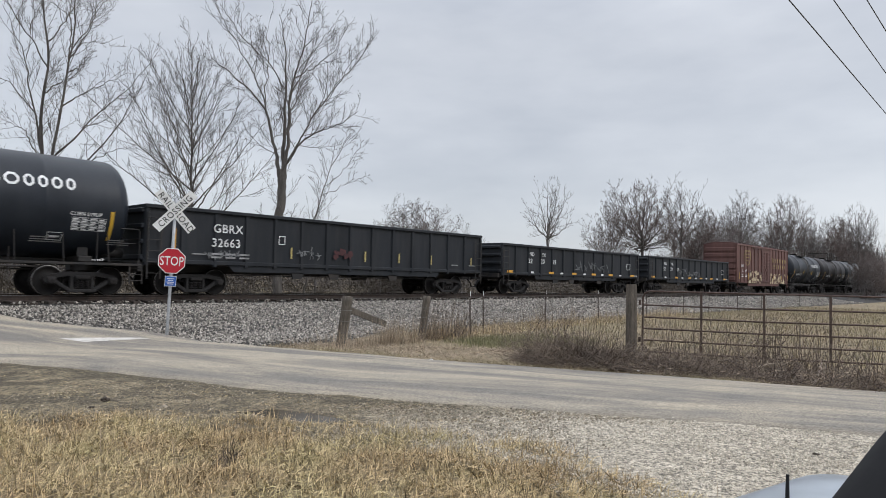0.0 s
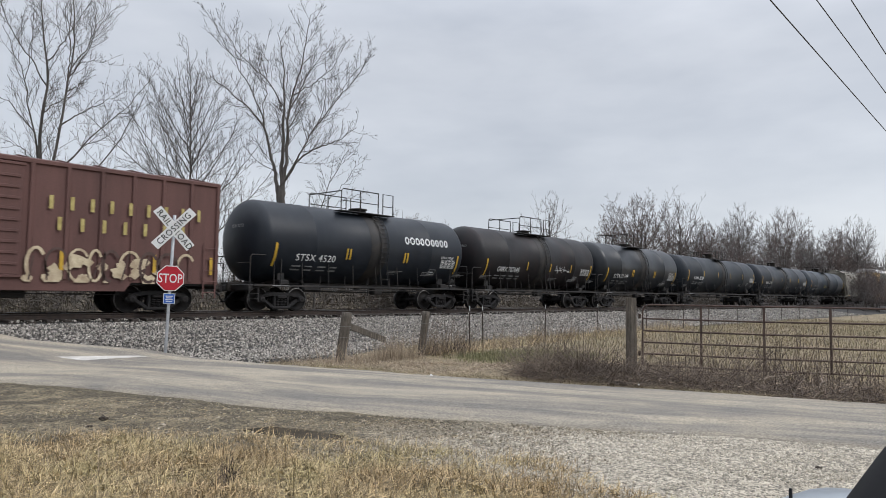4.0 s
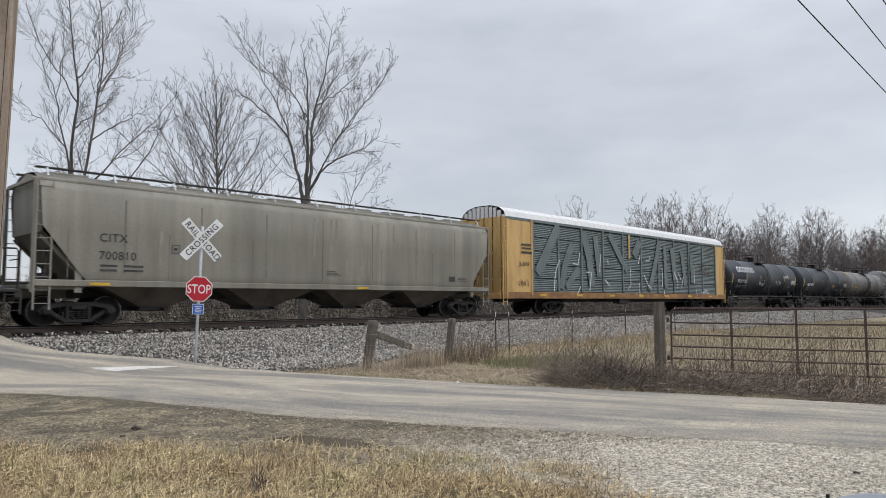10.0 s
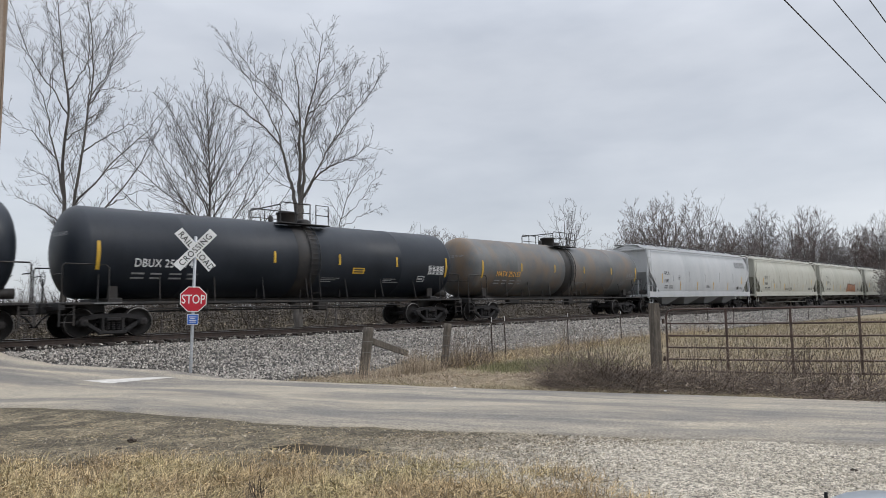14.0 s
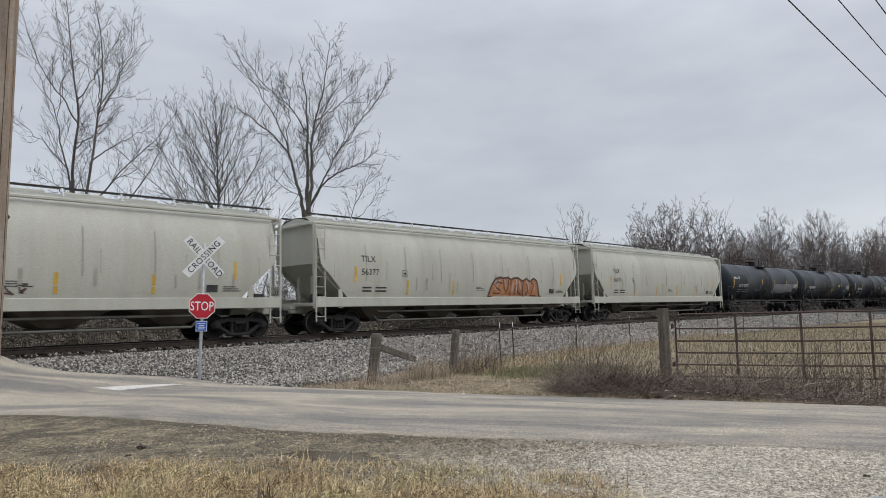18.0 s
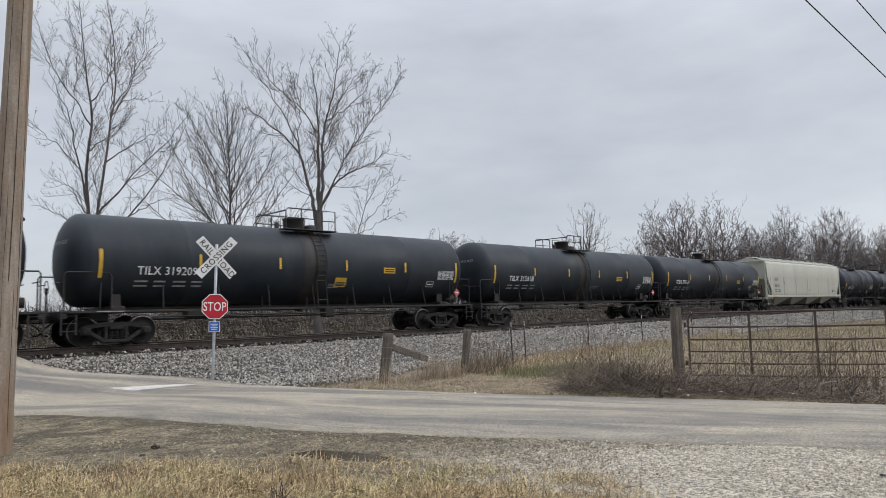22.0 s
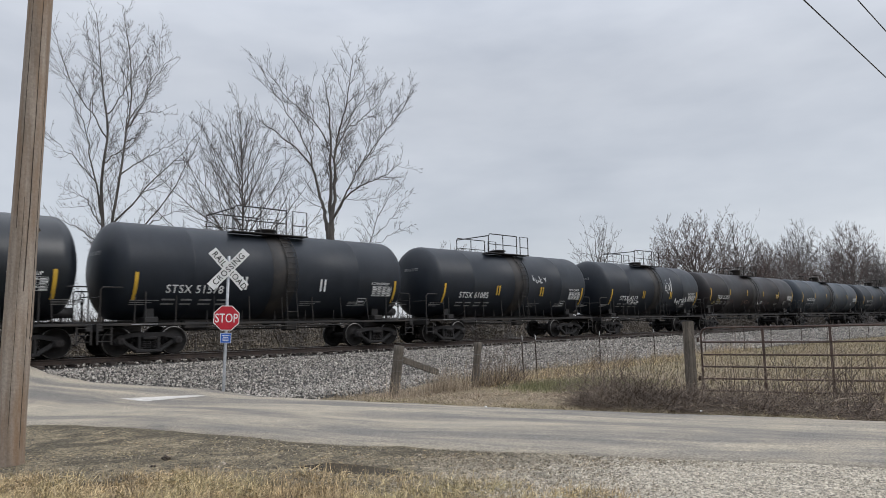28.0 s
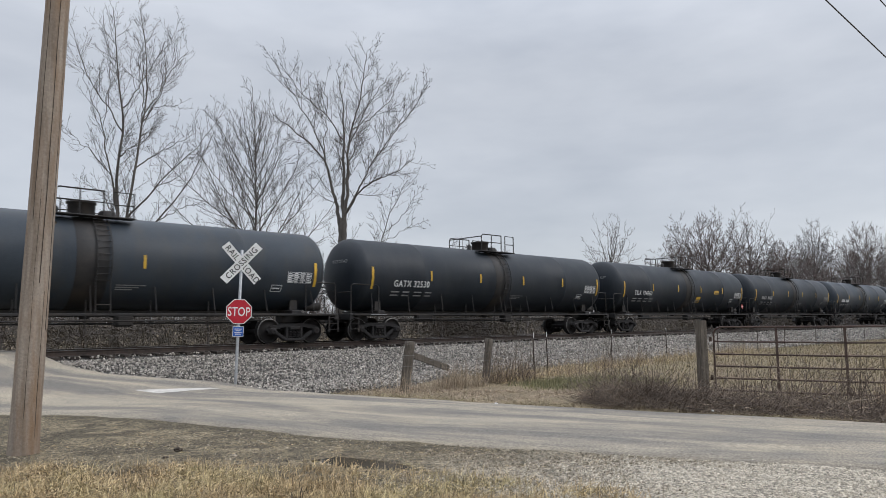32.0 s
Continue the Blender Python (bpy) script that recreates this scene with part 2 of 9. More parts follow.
M_GRIME = surface("brown_grime_run", (0.165, 0.152, 0.125), (0.245, 0.228, 0.188), 2.0, rough=0.75, bump=0.0)
M_STAIN_PALE = surface("pale_dirt_run", (0.27, 0.25, 0.205), (0.34, 0.32, 0.265), 2.0, rough=0.75, bump=0.0)
M_RED_PLACARD = surface("red_placard", (0.35, 0.06, 0.05), (0.5, 0.12, 0.10), 8.0, rough=0.5, bump=0.0)

M_RAIL = surface("rail_rusty_steel", (0.024, 0.017, 0.014), (0.055, 0.038, 0.030), 6.0, rough=0.7, bump=0.08)
M_RAIL_TOP = surface("rail_polished_head", (0.20, 0.195, 0.19), (0.30, 0.29, 0.28), 6.0, rough=0.38, metal=0.9, bump=0.0)
M_TIE = surface("creosoted_tie_wood", (0.022, 0.017, 0.014), (0.060, 0.048, 0.040), 3.0, stretch=(6, 1, 6), rough=0.85, bump=0.3, vary=0.3)
M_GRAVEL_BROWN = surface("muddy_brown_gravel", (0.17, 0.142, 0.100), (0.34, 0.295, 0.228), 7.0, rough=0.9, bump=0.3, fine=40, vary=0.6, island=True)
M_BALLAST = surface("crushed_grey_ballast", (0.170, 0.154, 0.134), (0.375, 0.345, 0.305), 7.0, rough=0.85, bump=0.3, fine=30, vary=0.8, island=True)
# near-black bed: the shade in the gaps between stones, painted as colour
M_BALLAST_GAP_SHADE = surface("ballast_gap_shade", (0.010, 0.009, 0.008), (0.040, 0.037, 0.034), 26.0, rough=0.9, bump=0.9, fine=24, coords="Object")
M_GRAVEL = surface("crushed_limestone", (0.36, 0.322, 0.260), (0.55, 0.50, 0.415), 7.0, rough=0.88, bump=0.3, fine=40, vary=0.42, island=True)
M_GRASS = surface("dead_straw_grass", (0.31, 0.226, 0.120), (0.52, 0.402, 0.240), 1.1, rough=0.8, bump=0.0, vary=0.75, island=True, dirt=(0.19, 0.19, 0.07), dirt_amt=0.7, dirt_scale=1.1)
M_PASTURE = surface("short_dull_pasture_grass", (0.19, 0.152, 0.095), (0.34, 0.28, 0.18), 0.6, rough=0.85, bump=0.0, vary=0.6, island=True, dirt=(0.15, 0.15, 0.07), dirt_amt=0.7, dirt_scale=0.5)
M_WEED = surface("dead_weed_stalks", (0.23, 0.180, 0.125), (0.39, 0.312, 0.228), 1.1, rough=0.85, bump=0.0, vary=0.5, island=True)
M_BRUSH = surface("brown_brush_twigs", (0.085, 0.064, 0.050), (0.185, 0.145, 0.112), 1.5, rough=0.85, bump=0.0, vary=0.5, island=True)
M_BANK = surface("rank_brown_weeds", (0.062, 0.053, 0.044), (0.086, 0.073, 0.061), 0.35, rough=0.9, bump=0.0, vary=0.18, island=True)
M_BARK = surface("grey_brown_bark", (0.062, 0.055, 0.048), (0.130, 0.117, 0.104), 2.2, stretch=(3, 3, 0.6), rough=0.9, bump=0.5, fine=18)
# bark of the far trees: distance haze is put into the paler colour
M_BARK_HAZE = surface("far_hazed_bark", (0.10, 0.09, 0.084), (0.16, 0.147, 0.138), 0.5, stretch=(3, 3, 0.6), rough=0.95, bump=0.0)
M_TWIG = surface("bare_twig_bark", (0.068, 0.060, 0.055), (0.115, 0.103, 0.095), 1.0, rough=0.9, bump=0.0)
M_TWIG_RED = surface("reddish_twig_bark", (0.10, 0.075, 0.066), (0.15, 0.118, 0.106), 0.3, rough=0.9, bump=0.0)
# far twigs, likewise lightened in colour to stand for haze
M_TWIG_HAZE = surface("far_hazed_twig", (0.115, 0.103, 0.099), (0.165, 0.15, 0.145), 0.2, rough=0.95, bump=0.0)
M_POLE = surface("weathered_pole_wood", (0.185, 0.148, 0.115), (0.315, 0.268, 0.222), 2.2, stretch=(6, 6, 0.4), rough=0.88, bump=0.3, fine=30, dirt=(0.19, 0.108, 0.052), dirt_amt=0.95, dirt_scale=1.1, dirt_stretch=(3.5, 3.5, 0.5))
M_POST = surface("grey_weathered_post_wood", (0.055, 0.046, 0.037), (0.150, 0.128, 0.104), 3.0, stretch=(8, 8, 0.6), rough=0.9, bump=0.5, fine=26, dirt=(0.05, 0.045, 0.035), dirt_amt=0.6, dirt_scale=3)
M_GATE = surface("rusty_gate_tube", (0.040, 0.025, 0.021), (0.080, 0.050, 0.040), 7.0, rough=0.75, bump=0.15, dirt=(0.19, 0.15, 0.12), dirt_amt=0.35, dirt_scale=5)
M_TPOST = surface("rusty_fence_steel", (0.035, 0.028, 0.024), (0.075, 0.055, 0.045), 6.0, rough=0.8, bump=0.1)
M_WIRE = surface("galvanised_fence_wire", (0.13, 0.12, 0.11), (0.22, 0.21, 0.20), 6.0, rough=0.55, metal=0.5, bump=0.0)
M_GALV = surface("galvanised_steel", (0.30, 0.31, 0.32), (0.42, 0.43, 0.44), 6.0, rough=0.42, metal=0.6, bump=0.05)
M_SIGN_RED = surface("stop_sign_red", (0.36, 0.010, 0.022), (0.43, 0.016, 0.030), 3.0, rough=0.4, bump=0.0)
M_SIGN_WHITE = surface("sign_white_sheeting", (0.62, 0.63, 0.62), (0.74, 0.75, 0.74), 4.0, rough=0.42, bump=0.0, dirt=(0.42, 0.40, 0.36), dirt_amt=0.3, dirt_scale=3)
M_LINE = surface("worn_road_paint", (0.40, 0.375, 0.335), (0.58, 0.55, 0.51), 5.0, rough=0.75, bump=0.1, dirt=(0.33, 0.30, 0.26), dirt_amt=0.85, dirt_scale=4)
M_SIGN_BLUE = surface("sign_blue_sheeting", (0.02, 0.085, 0.36), (0.03, 0.12, 0.44), 4.0, rough=0.4, bump=0.0)
M_SIGN_BLACK = plain("sign_black_ink", (0.018, 0.018, 0.018), 0.5)
M_SILVER = plain("silver_car_paint", (0.42, 0.46, 0.50), 0.28, 0.55)
M_PLASTIC = surface("black_trim_plastic", (0.006, 0.006, 0.007), (0.011, 0.011, 0.012), 8.0, rough=0.62, bump=0.02, spec=0.2)
M_GREEN = surface("pale_green_grass", (0.135, 0.135, 0.065), (0.225, 0.21, 0.11), 1.1, rough=0.8, bump=0.0, vary=0.4, island=True)
M_CABLE = plain("grey_black_cable", (0.045, 0.046, 0.05), 0.6)
M_CLOD = surface("dark_mud_clod", (0.035, 0.027, 0.02), (0.07, 0.055, 0.042), 9.0, rough=0.9, bump=0.6)
M_LITTER = plain("white_litter", (0.7, 0.7, 0.68), 0.6)


def m_ground():
    """Winter ground: bare brown soil, straw and pale green patches."""
    m, n, l, p = nodes_of("winter_ground")
    tc = n.new("ShaderNodeTexCoord")
    a, b, c = (n.new("ShaderNodeTexNoise") for _ in range(3))
    for k, s in ((a, 0.22), (b, 1.4), (c, 26.0)):
        k.inputs["Scale"].default_value, k.inputs["Detail"].default_value = s, 7
        l.new(tc.outputs["Object"], k.inputs["Vector"])
    r1 = ramp(n, [(0.3, (0.13, 0.097, 0.058)), (0.5, (0.21, 0.163, 0.096)), (0.72, (0.16, 0.148, 0.070))])
    r2 = ramp(n, [(0.35, (0.10, 0.076, 0.050)), (0.65, (0.24, 0.186, 0.112))])
    l.new(a.outputs["Fac"], r1.inputs["Fac"])
    l.new(b.outputs["Fac"], r2.inputs["Fac"])
    x = n.new("ShaderNodeMixRGB")
    x.inputs[0].default_value = 0.5
    l.new(r1.outputs["Color"], x.inputs[1])
    l.new(r2.outputs["Color"], x.inputs[2])
    y = n.new("ShaderNodeMixRGB")
    y.blend_type, y.inputs[0].default_value = "OVERLAY", 0.6
    l.new(x.outputs["Color"], y.inputs[1])
    cr = ramp(n, [(0.42, (0.1, 0.1, 0.1)), (0.58, (0.9, 0.9, 0.9))])
    l.new(c.outputs["Fac"], cr.inputs["Fac"])
    l.new(cr.outputs["Color"], y.inputs[2])
    l.new(y.outputs["Color"], p.inputs["Base Color"])
    p.inputs["Roughness"].default_value = 0.95
    bp = n.new("ShaderNodeBump")
    bp.inputs["Strength"].default_value, bp.inputs["Distance"].default_value = 0.7, 0.04
    l.new(c.outputs["Fac"], bp.inputs["Height"])
    l.new(bp.outputs["Normal"], p.inputs["Normal"])
    return m


def m_road():
    """Worn chip-seal with pale dust lanes and darker wheel paths that follow the road."""
    m, n, l, p = nodes_of("worn_chip_seal")
    tc = n.new("ShaderNodeTexCoord")
    mp = n.new("ShaderNodeMapping")
    mp.inputs["Scale"].default_value = (1.25, 0.20, 1)
    l.new(tc.outputs["UV"], mp.inputs["Vector"])
    a, b, c = (n.new("ShaderNodeTexNoise") for _ in range(3))
    a.inputs["Scale"].default_value, a.inputs["Detail"].default_value, a.inputs["Roughness"].default_value, a.inputs["Distortion"].default_value = 1.0, 12, 0.66, 0.5
    l.new(mp.outputs["Vector"], a.inputs["Vector"])
    b.inputs["Scale"].default_value, b.inputs["Detail"].default_value = 1.6, 8
    l.new(tc.outputs["Object"], b.inputs["Vector"])
    c.inputs["Scale"].default_value, c.inputs["Detail"].default_value, c.inputs["Roughness"].default_value = 38, 8, 0.75
    l.new(tc.outputs["Object"], c.inputs["Vector"])
    r = ramp(n, [(0.40, (0.150, 0.138, 0.121)), (0.49, (0.225, 0.200, 0.162)), (0.58, (0.315, 0.277, 0.214))])
    l.new(a.outputs["Fac"], r.inputs["Fac"])
    r2 = ramp(n, [(0.35, (0.86, 0.86, 0.87)), (0.7, (1.08, 1.05, 1.0))])
    l.new(b.outputs["Fac"], r2.inputs["Fac"])
    x = n.new("ShaderNodeMixRGB")
    x.blend_type, x.inputs[0].default_value = "MULTIPLY", 0.9
    l.new(r.outputs["Color"], x.inputs[1])
    l.new(r2.outputs["Color"], x.inputs[2])
    y = n.new("ShaderNodeMixRGB")
    y.blend_type, y.inputs[0].default_value = "OVERLAY", 0.5
    l.new(x.outputs["Color"], y.inputs[1])
    cr = ramp(n, [(0.42, (0.15, 0.15, 0.15)), (0.58, (0.85, 0.85, 0.85))])
    l.new(c.outputs["Fac"], cr.inputs["Fac"])
    l.new(cr.outputs["Color"], y.inputs[2])
    l.new(y.outputs["Color"], p.inputs["Base Color"])
    p.inputs["Roughness"].default_value = 0.85
    bp = n.new("ShaderNodeBump")
    bp.inputs["Strength"].default_value, bp.inputs["Distance"].default_value = 0.35, 0.01
    l.new(c.outputs["Fac"], bp.inputs["Height"])
    l.new(bp.outputs["Normal"], p.inputs["Normal"])
    return m


def m_water():
    m, n, l, p = nodes_of("muddy_puddle_water")
    p.inputs["Base Color"].default_value = (0.045, 0.036, 0.027, 1)
    nz = n.new("ShaderNodeTexNoise")
    nz.inputs["Scale"].default_value = 7
    r = ramp(n, [(0.35, (0.055, 0.044, 0.030)), (0.7, (0.10, 0.08, 0.055))])
    l.new(nz.outputs["Fac"], r.inputs["Fac"])
    l.new(r.outputs["Color"], p.inputs["Base Color"])
    p.inputs["Roughness"].default_value, p.inputs["IOR"].default_value, p.inputs["Specular IOR Level"].default_value = 0.10, 1.33, 0.16
    return m


M_GROUND, M_ROAD, M_WATER = m_ground(), m_road(), m_water()


# ---- mesh helpers ----
class Shape:
    """Gathers faces of simple solids, then becomes one mesh."""

    def __init__(self):
        self.v, self.f, self.smooth = [], [], []

    def add(self, verts, faces, smooth=False):
        o = len(self.v)
        self.v.extend(tuple(p) for p in verts)
        self.f.extend(tuple(i + o for i in f) for f in faces)
        self.smooth.extend([smooth] * len(faces))
        return self

    def box(self, c, s, ch=0.012, m=None):
        """A box with chamfered edges: centre, size, chamfer."""
        hx, hy, hz = s[0] / 2, s[1] / 2, s[2] / 2
        ch = min(ch, hx * 0.45, hy * 0.45, hz * 0.45)
        vs, idx = [], {}
        for sx in (-1, 1):
            for sy in (-1, 1):
                for sz in (-1, 1):
                    for ax in range(3):
                        p = [sx * hx, sy * hy, sz * hz]
                        for k in range(3):
                            if k != ax:
                                p[k] -= (sx, sy, sz)[k] * ch
                        idx[sx, sy, sz, ax] = len(vs)
                        vs.append(p)
        fs = []
        for ax in range(3):
            u, w = [k for k in range(3) if k != ax]
            for s1 in (-1, 1):
                q = []
                for a, b in ((-1, -1), (1, -1), (1, 1), (-1, 1)):
                    k = [0, 0, 0]
                    k[ax], k[u], k[w] = s1, a, b
                    q.append(idx[k[0], k[1], k[2], ax])
                flip = (s1 > 0) == (ax == 1)
                fs.append(q[::-1] if flip else q)
        for ax in range(3):
            u, w = [k for k in range(3) if k != ax]
            for a in (-1, 1):
                for b in (-1, 1):
                    k0, k1 = [0, 0, 0], [0, 0, 0]
                    k0[ax], k1[ax] = -1, 1
                    k0[u] = k1[u] = a
                    k0[w] = k1[w] = b
                    q = [idx[(*k0, u)], idx[(*k1, u)], idx[(*k1, w)], idx[(*k0, w)]]
                    flip = (a * b > 0) == (ax == 1)
                    fs.append(q if flip else q[::-1])
        for sx in (-1, 1):
            for sy in (-1, 1):
                for sz in (-1, 1):
                    q = [idx[sx, sy, sz, k] for k in range(3)]
                    fs.append(q if sx * sy * sz > 0 else q[::-1])
        t = Matrix.Translation(c) if m is None else Matrix.Translation(c) @ m
        return self.add([t @ Vector(p) for p in vs], fs)

    def beam(self, a, b, w, h, up=(0, 0, 1), ch=0.008):
        """A chamfered bar from a to b."""
        a, b = Vector(a), Vector(b)
        d = b - a
        x = d.normalized()
        y = Vector(up).cross(x)
        y = y.normalized() if y.length > 1e-4 else x.orthogonal().normalized()
        z = x.cross(y)
        m = Matrix((x, y, z)).transposed().to_4x4()
        return self.box((a + b) / 2, (d.length, w, h), ch, m)

    def tube(self, pts, r, n=6, r2=None, caps=True):
        """A round bar along a line of points."""
        pts = [Vector(p) for p in pts]
        k = len(pts)
        vs, fs = [], []
        ref = None
        for i, p in enumerate(pts):
            d = (pts[min(i + 1, k - 1)] - pts[max(i - 1, 0)]).normalized()
            if ref is None:
                ref = d.orthogonal().normalized()
            ref = (ref - d * ref.dot(d)).normalized()
            s = d.cross(ref)
            rr = r if r2 is None else r + (r2 - r) * i / (k - 1)
            for j in range(n):
                a = 2 * math.pi * j / n
                vs.append(p + (ref * math.cos(a) + s * math.sin(a)) * rr)
        for i in range(k - 1):
            for j in range(n):
                j2 = (j + 1) % n
                fs.append((i * n + j, i * n + j2, (i + 1) * n + j2, (i + 1) * n + j))
        self.add(vs, fs, True)
        if caps:
            self.add(vs[:n][::-1] + vs[-n:], [tuple(range(n)), tuple(range(n, 2 * n))])
        return self

    def lathe(self, prof, axis="x", n=32, c=(0, 0, 0)):
        """Turns a profile of (along, radius) about an axis through c."""
        vs, fs = [], []
        for u, r in prof:
            for j in range(n):
                a = 2 * math.pi * j / n
                p, q = r * math.cos(a), r * math.sin(a)
                w = (u, p, q) if axis == "x" else (q, u, p) if axis == "y" else (p, q, u)
                vs.append((w[0] + c[0], w[1] + c[1], w[2] + c[2]))
        for i in range(len(prof) - 1):
            for j in range(n):
                j2 = (j + 1) % n
                fs.append((i * n + j, i * n + j2, (i + 1) * n + j2, (i + 1) * n + j))
        return self.add(vs, fs, True)

    def prism(self, poly, y0, y1, plane="xz"):
        """A polygon (drawn anticlockwise as seen from -y) pulled from y0 to y1."""
        k = len(poly)
        if plane == "xz":
            vs = [(a, y0, b) for a, b in poly] + [(a, y1, b) for a, b in poly]
        elif plane == "yz":
            vs = [(y0, a, b) for a, b in poly] + [(y1, a, b) for a, b in poly]
        else:
            vs = [(a, b, y0) for a, b in poly] + [(a, b, y1) for a, b in poly]
        fs = [tuple(range(k)), tuple(range(2 * k - 1, k - 1, -1))]
        fs += [(i, i + k, (i + 1) % k + k, (i + 1) % k) for i in range(k)]
        return self.add(vs, fs)

    def mesh(self, name, mat):
        me = bpy.data.meshes.new(name)
        me.from_pydata(self.v, [], self.f)
        me.polygons.foreach_set("use_smooth", self.smooth)
        me.materials.append(mat)
        me.update()
        return me


def fix(me):
    """Turns all faces outwards."""
    bm = bmesh.new()
    bm.from_mesh(me)
    bmesh.ops.recalc_face_normals(bm, faces=bm.faces)
    bm.to_mesh(me)
    bm.free()
    return me


def part(name, shape, mat, parent, label="", at=None, outward=True):
    me = shape if isinstance(shape, bpy.types.Mesh) else shape.mesh(name, mat)
    if outward and not isinstance(shape, bpy.types.Mesh):
        fix(me)
    ob = new(name, me)
    ob.parent = parent
    if at is not None:
        ob.matrix_basis = at
    if label:
        tagged(ob, label)
    return ob


def pieces(name, shape, mat, parent, label=""):
    """Painted marks that lie apart, each as a part of its own."""
    up = list(range(len(shape.v)))

    def root(i):
        while up[i] != i:
            up[i] = up[up[i]]
            i = up[i]
        return i

    for f in shape.f:
        for i in f[1:]:
            up[root(i)] = root(f[0])
    heaps = {}
    for f in shape.f:
        heaps.setdefault(root(f[0]), []).append(f)
    for faces in heaps.values():
        ids = sorted({i for f in faces for i in f})
        at = {i: k for k, i in enumerate(ids)}
        part(name, Shape().add([shape.v[i] for i in ids], [tuple(at[i] for i in f) for f in faces]), mat, parent, label, outward=False)


def thing(name, m, label, category, group="", kind=""):
    ob = new(name)
    ob.empty_display_size = 0.2
    ob.matrix_basis = m
    return tagged(ob, label, category, group, kind)


def solid(name, shape, mat, label="", category="", group="", kind="", at=None, outward=True):
    me = shape.mesh(name, mat)
    if outward:
        fix(me)
    ob = new(name, me)
    if at is not None:
        ob.matrix_basis = at
    return tagged(ob, label, category, group, kind)


TEXTS = {}


def text_geo(s, size, spacing=1.0, squeeze=1.0):
    """Outline letters of the built-in font, as points in a plane and triangles."""
    key = (s, size, spacing, squeeze)
    if key not in TEXTS:
        cu = bpy.data.curves.new("letters", "FONT")
        cu.body, cu.size, cu.space_character, cu.resolution_u = s, size, spacing, 3
        cu.offset = size * 0.008
        ob = bpy.data.objects.new("letters", cu)
        me = bpy.data.meshes.new_from_object(ob)
        vs = [(v.co.x * squeeze, v.co.y) for v in me.vertices]
        fs = [tuple(p.vertices) for p in me.polygons]
        bpy.data.objects.remove(ob)
        bpy.data.curves.remove(cu)
        bpy.data.meshes.remove(me)
        TEXTS[key] = vs, fs
    return TEXTS[key]


def put_text(shape, s, x, z, size, where, spacing=1.0, squeeze=1.0, centre=False):
    """Lays letters on a wall: where(x, z) gives the point on the surface."""
    vs, fs = text_geo(s, size, spacing, squeeze)
    if centre and vs:
        x -= (min(v[0] for v in vs) + max(v[0] for v in vs)) / 2
    shape.add([where(x + a, z + b) for a, b in vs], fs)


def put_bar(shape, x, z, w, h, where, n=1):
    """A painted rectangle, cut into strips so that it follows a curved wall."""
    vs, fs = [], []
    for i in range(n + 1):
        vs += [where(x, z + h * i / n), where(x + w, z + h * i / n)]
    for i in range(n):
        fs.append((2 * i, 2 * i + 1, 2 * i + 3, 2 * i + 2))
    shape.add(vs, fs)


def put_stroke(shape, pts, w, where):
    """A painted brush stroke along points (x, z)."""
    k = len(pts)
    vs, fs = [], []
    for i, (x, z) in enumerate(pts):
        a, b = pts[max(i - 1, 0)], pts[min(i + 1, k - 1)]
        dx, dz = b[0] - a[0], b[1] - a[1]
        d = math.hypot(dx, dz) or 1
        nx, nz = -dz / d * w / 2, dx / d * w / 2
        vs += [where(x + nx, z + nz), where(x - nx, z - nz)]
    for i in range(k - 1):
        fs.append((2 * i, 2 * i + 1, 2 * i + 3, 2 * i + 2))
    shape.add(vs, fs)


def fast_mesh(name, verts, tris, mat, smooth=False):
    """One mesh from arrays of points and triangles."""
    me = bpy.data.meshes.new(name)
    verts, tris = np.asarray(verts, dtype=np.float32), np.asarray(tris, dtype=np.int32)
    k = len(tris)
    me.vertices.add(len(verts))
    me.vertices.foreach_set("co", verts.ravel())
    me.loops.add(3 * k)
    me.loops.foreach_set("vertex_index", tris.ravel())
    me.polygons.add(k)
    me.polygons.foreach_set("loop_start", np.arange(0, 3 * k, 3, dtype=np.int32))
    me.polygons.foreach_set("loop_total", np.full(k, 3, dtype=np.int32))
    me.polygons.foreach_set("use_smooth", np.full(k, smooth))
    me.materials.append(mat)
    me.update(calc_edges=True)
    me.validate()
    return me


def sstep(a, b, x):
    t = np.clip((x - a) / (b - a), 0, 1)
    return t * t * (3 - 2 * t)


# ---- structure: ground, road, verge, ballast, track ----
ROAD_Y = [-60, -8, -2, 2.2, 4.3, 6.3, 8.2, 9.6, 10.8, 13.2, 14.6, 15.8, 16.6, 17.4, 18.0, 19.0, 20.5, 24, 32, 60, 160]
ROAD_FAR = [31, 16.1, 14.0, 12.4, 11.7, 10.95, 10.25, 9.8, 9.45, 8.75, 8.4, 8.0, 7.6, 6.4, 5.5, 4.9, 4.7, 4.6, 4.3, 3.0, -2]
ROAD_NEAR = [27, 12.1, 10.2, 8.5, 7.45, 6.45, 5.5, 5.15, 4.8, 3.9, 2.7, 1.9, 1.5, 1.1, 0.9, 0.6, 0.3, 0.1, 0.0, -1.0, -6]


def x_far(y):
    return np.interp(y, ROAD_Y, ROAD_FAR)


def x_near(y):
    return np.interp(y, ROAD_Y, ROAD_NEAR)


def road_z(y):
    return 0.03 + 0.825 * sstep(14.6, 21.6, y) - 0.855 * sstep(25.6, 34, y)


def grass_x(y):
    return np.interp(y, [-6, 1, 2.84, 3.29, 4.44, 5.92, 6.66, 7.72, 8.93, 9.9, 11, 13, 16], [4.3, 5.0, 5.4, 5.7, 5.5, 4.8, 4.3, 3.5, 2.1, 0.5, -3, -8, -9])


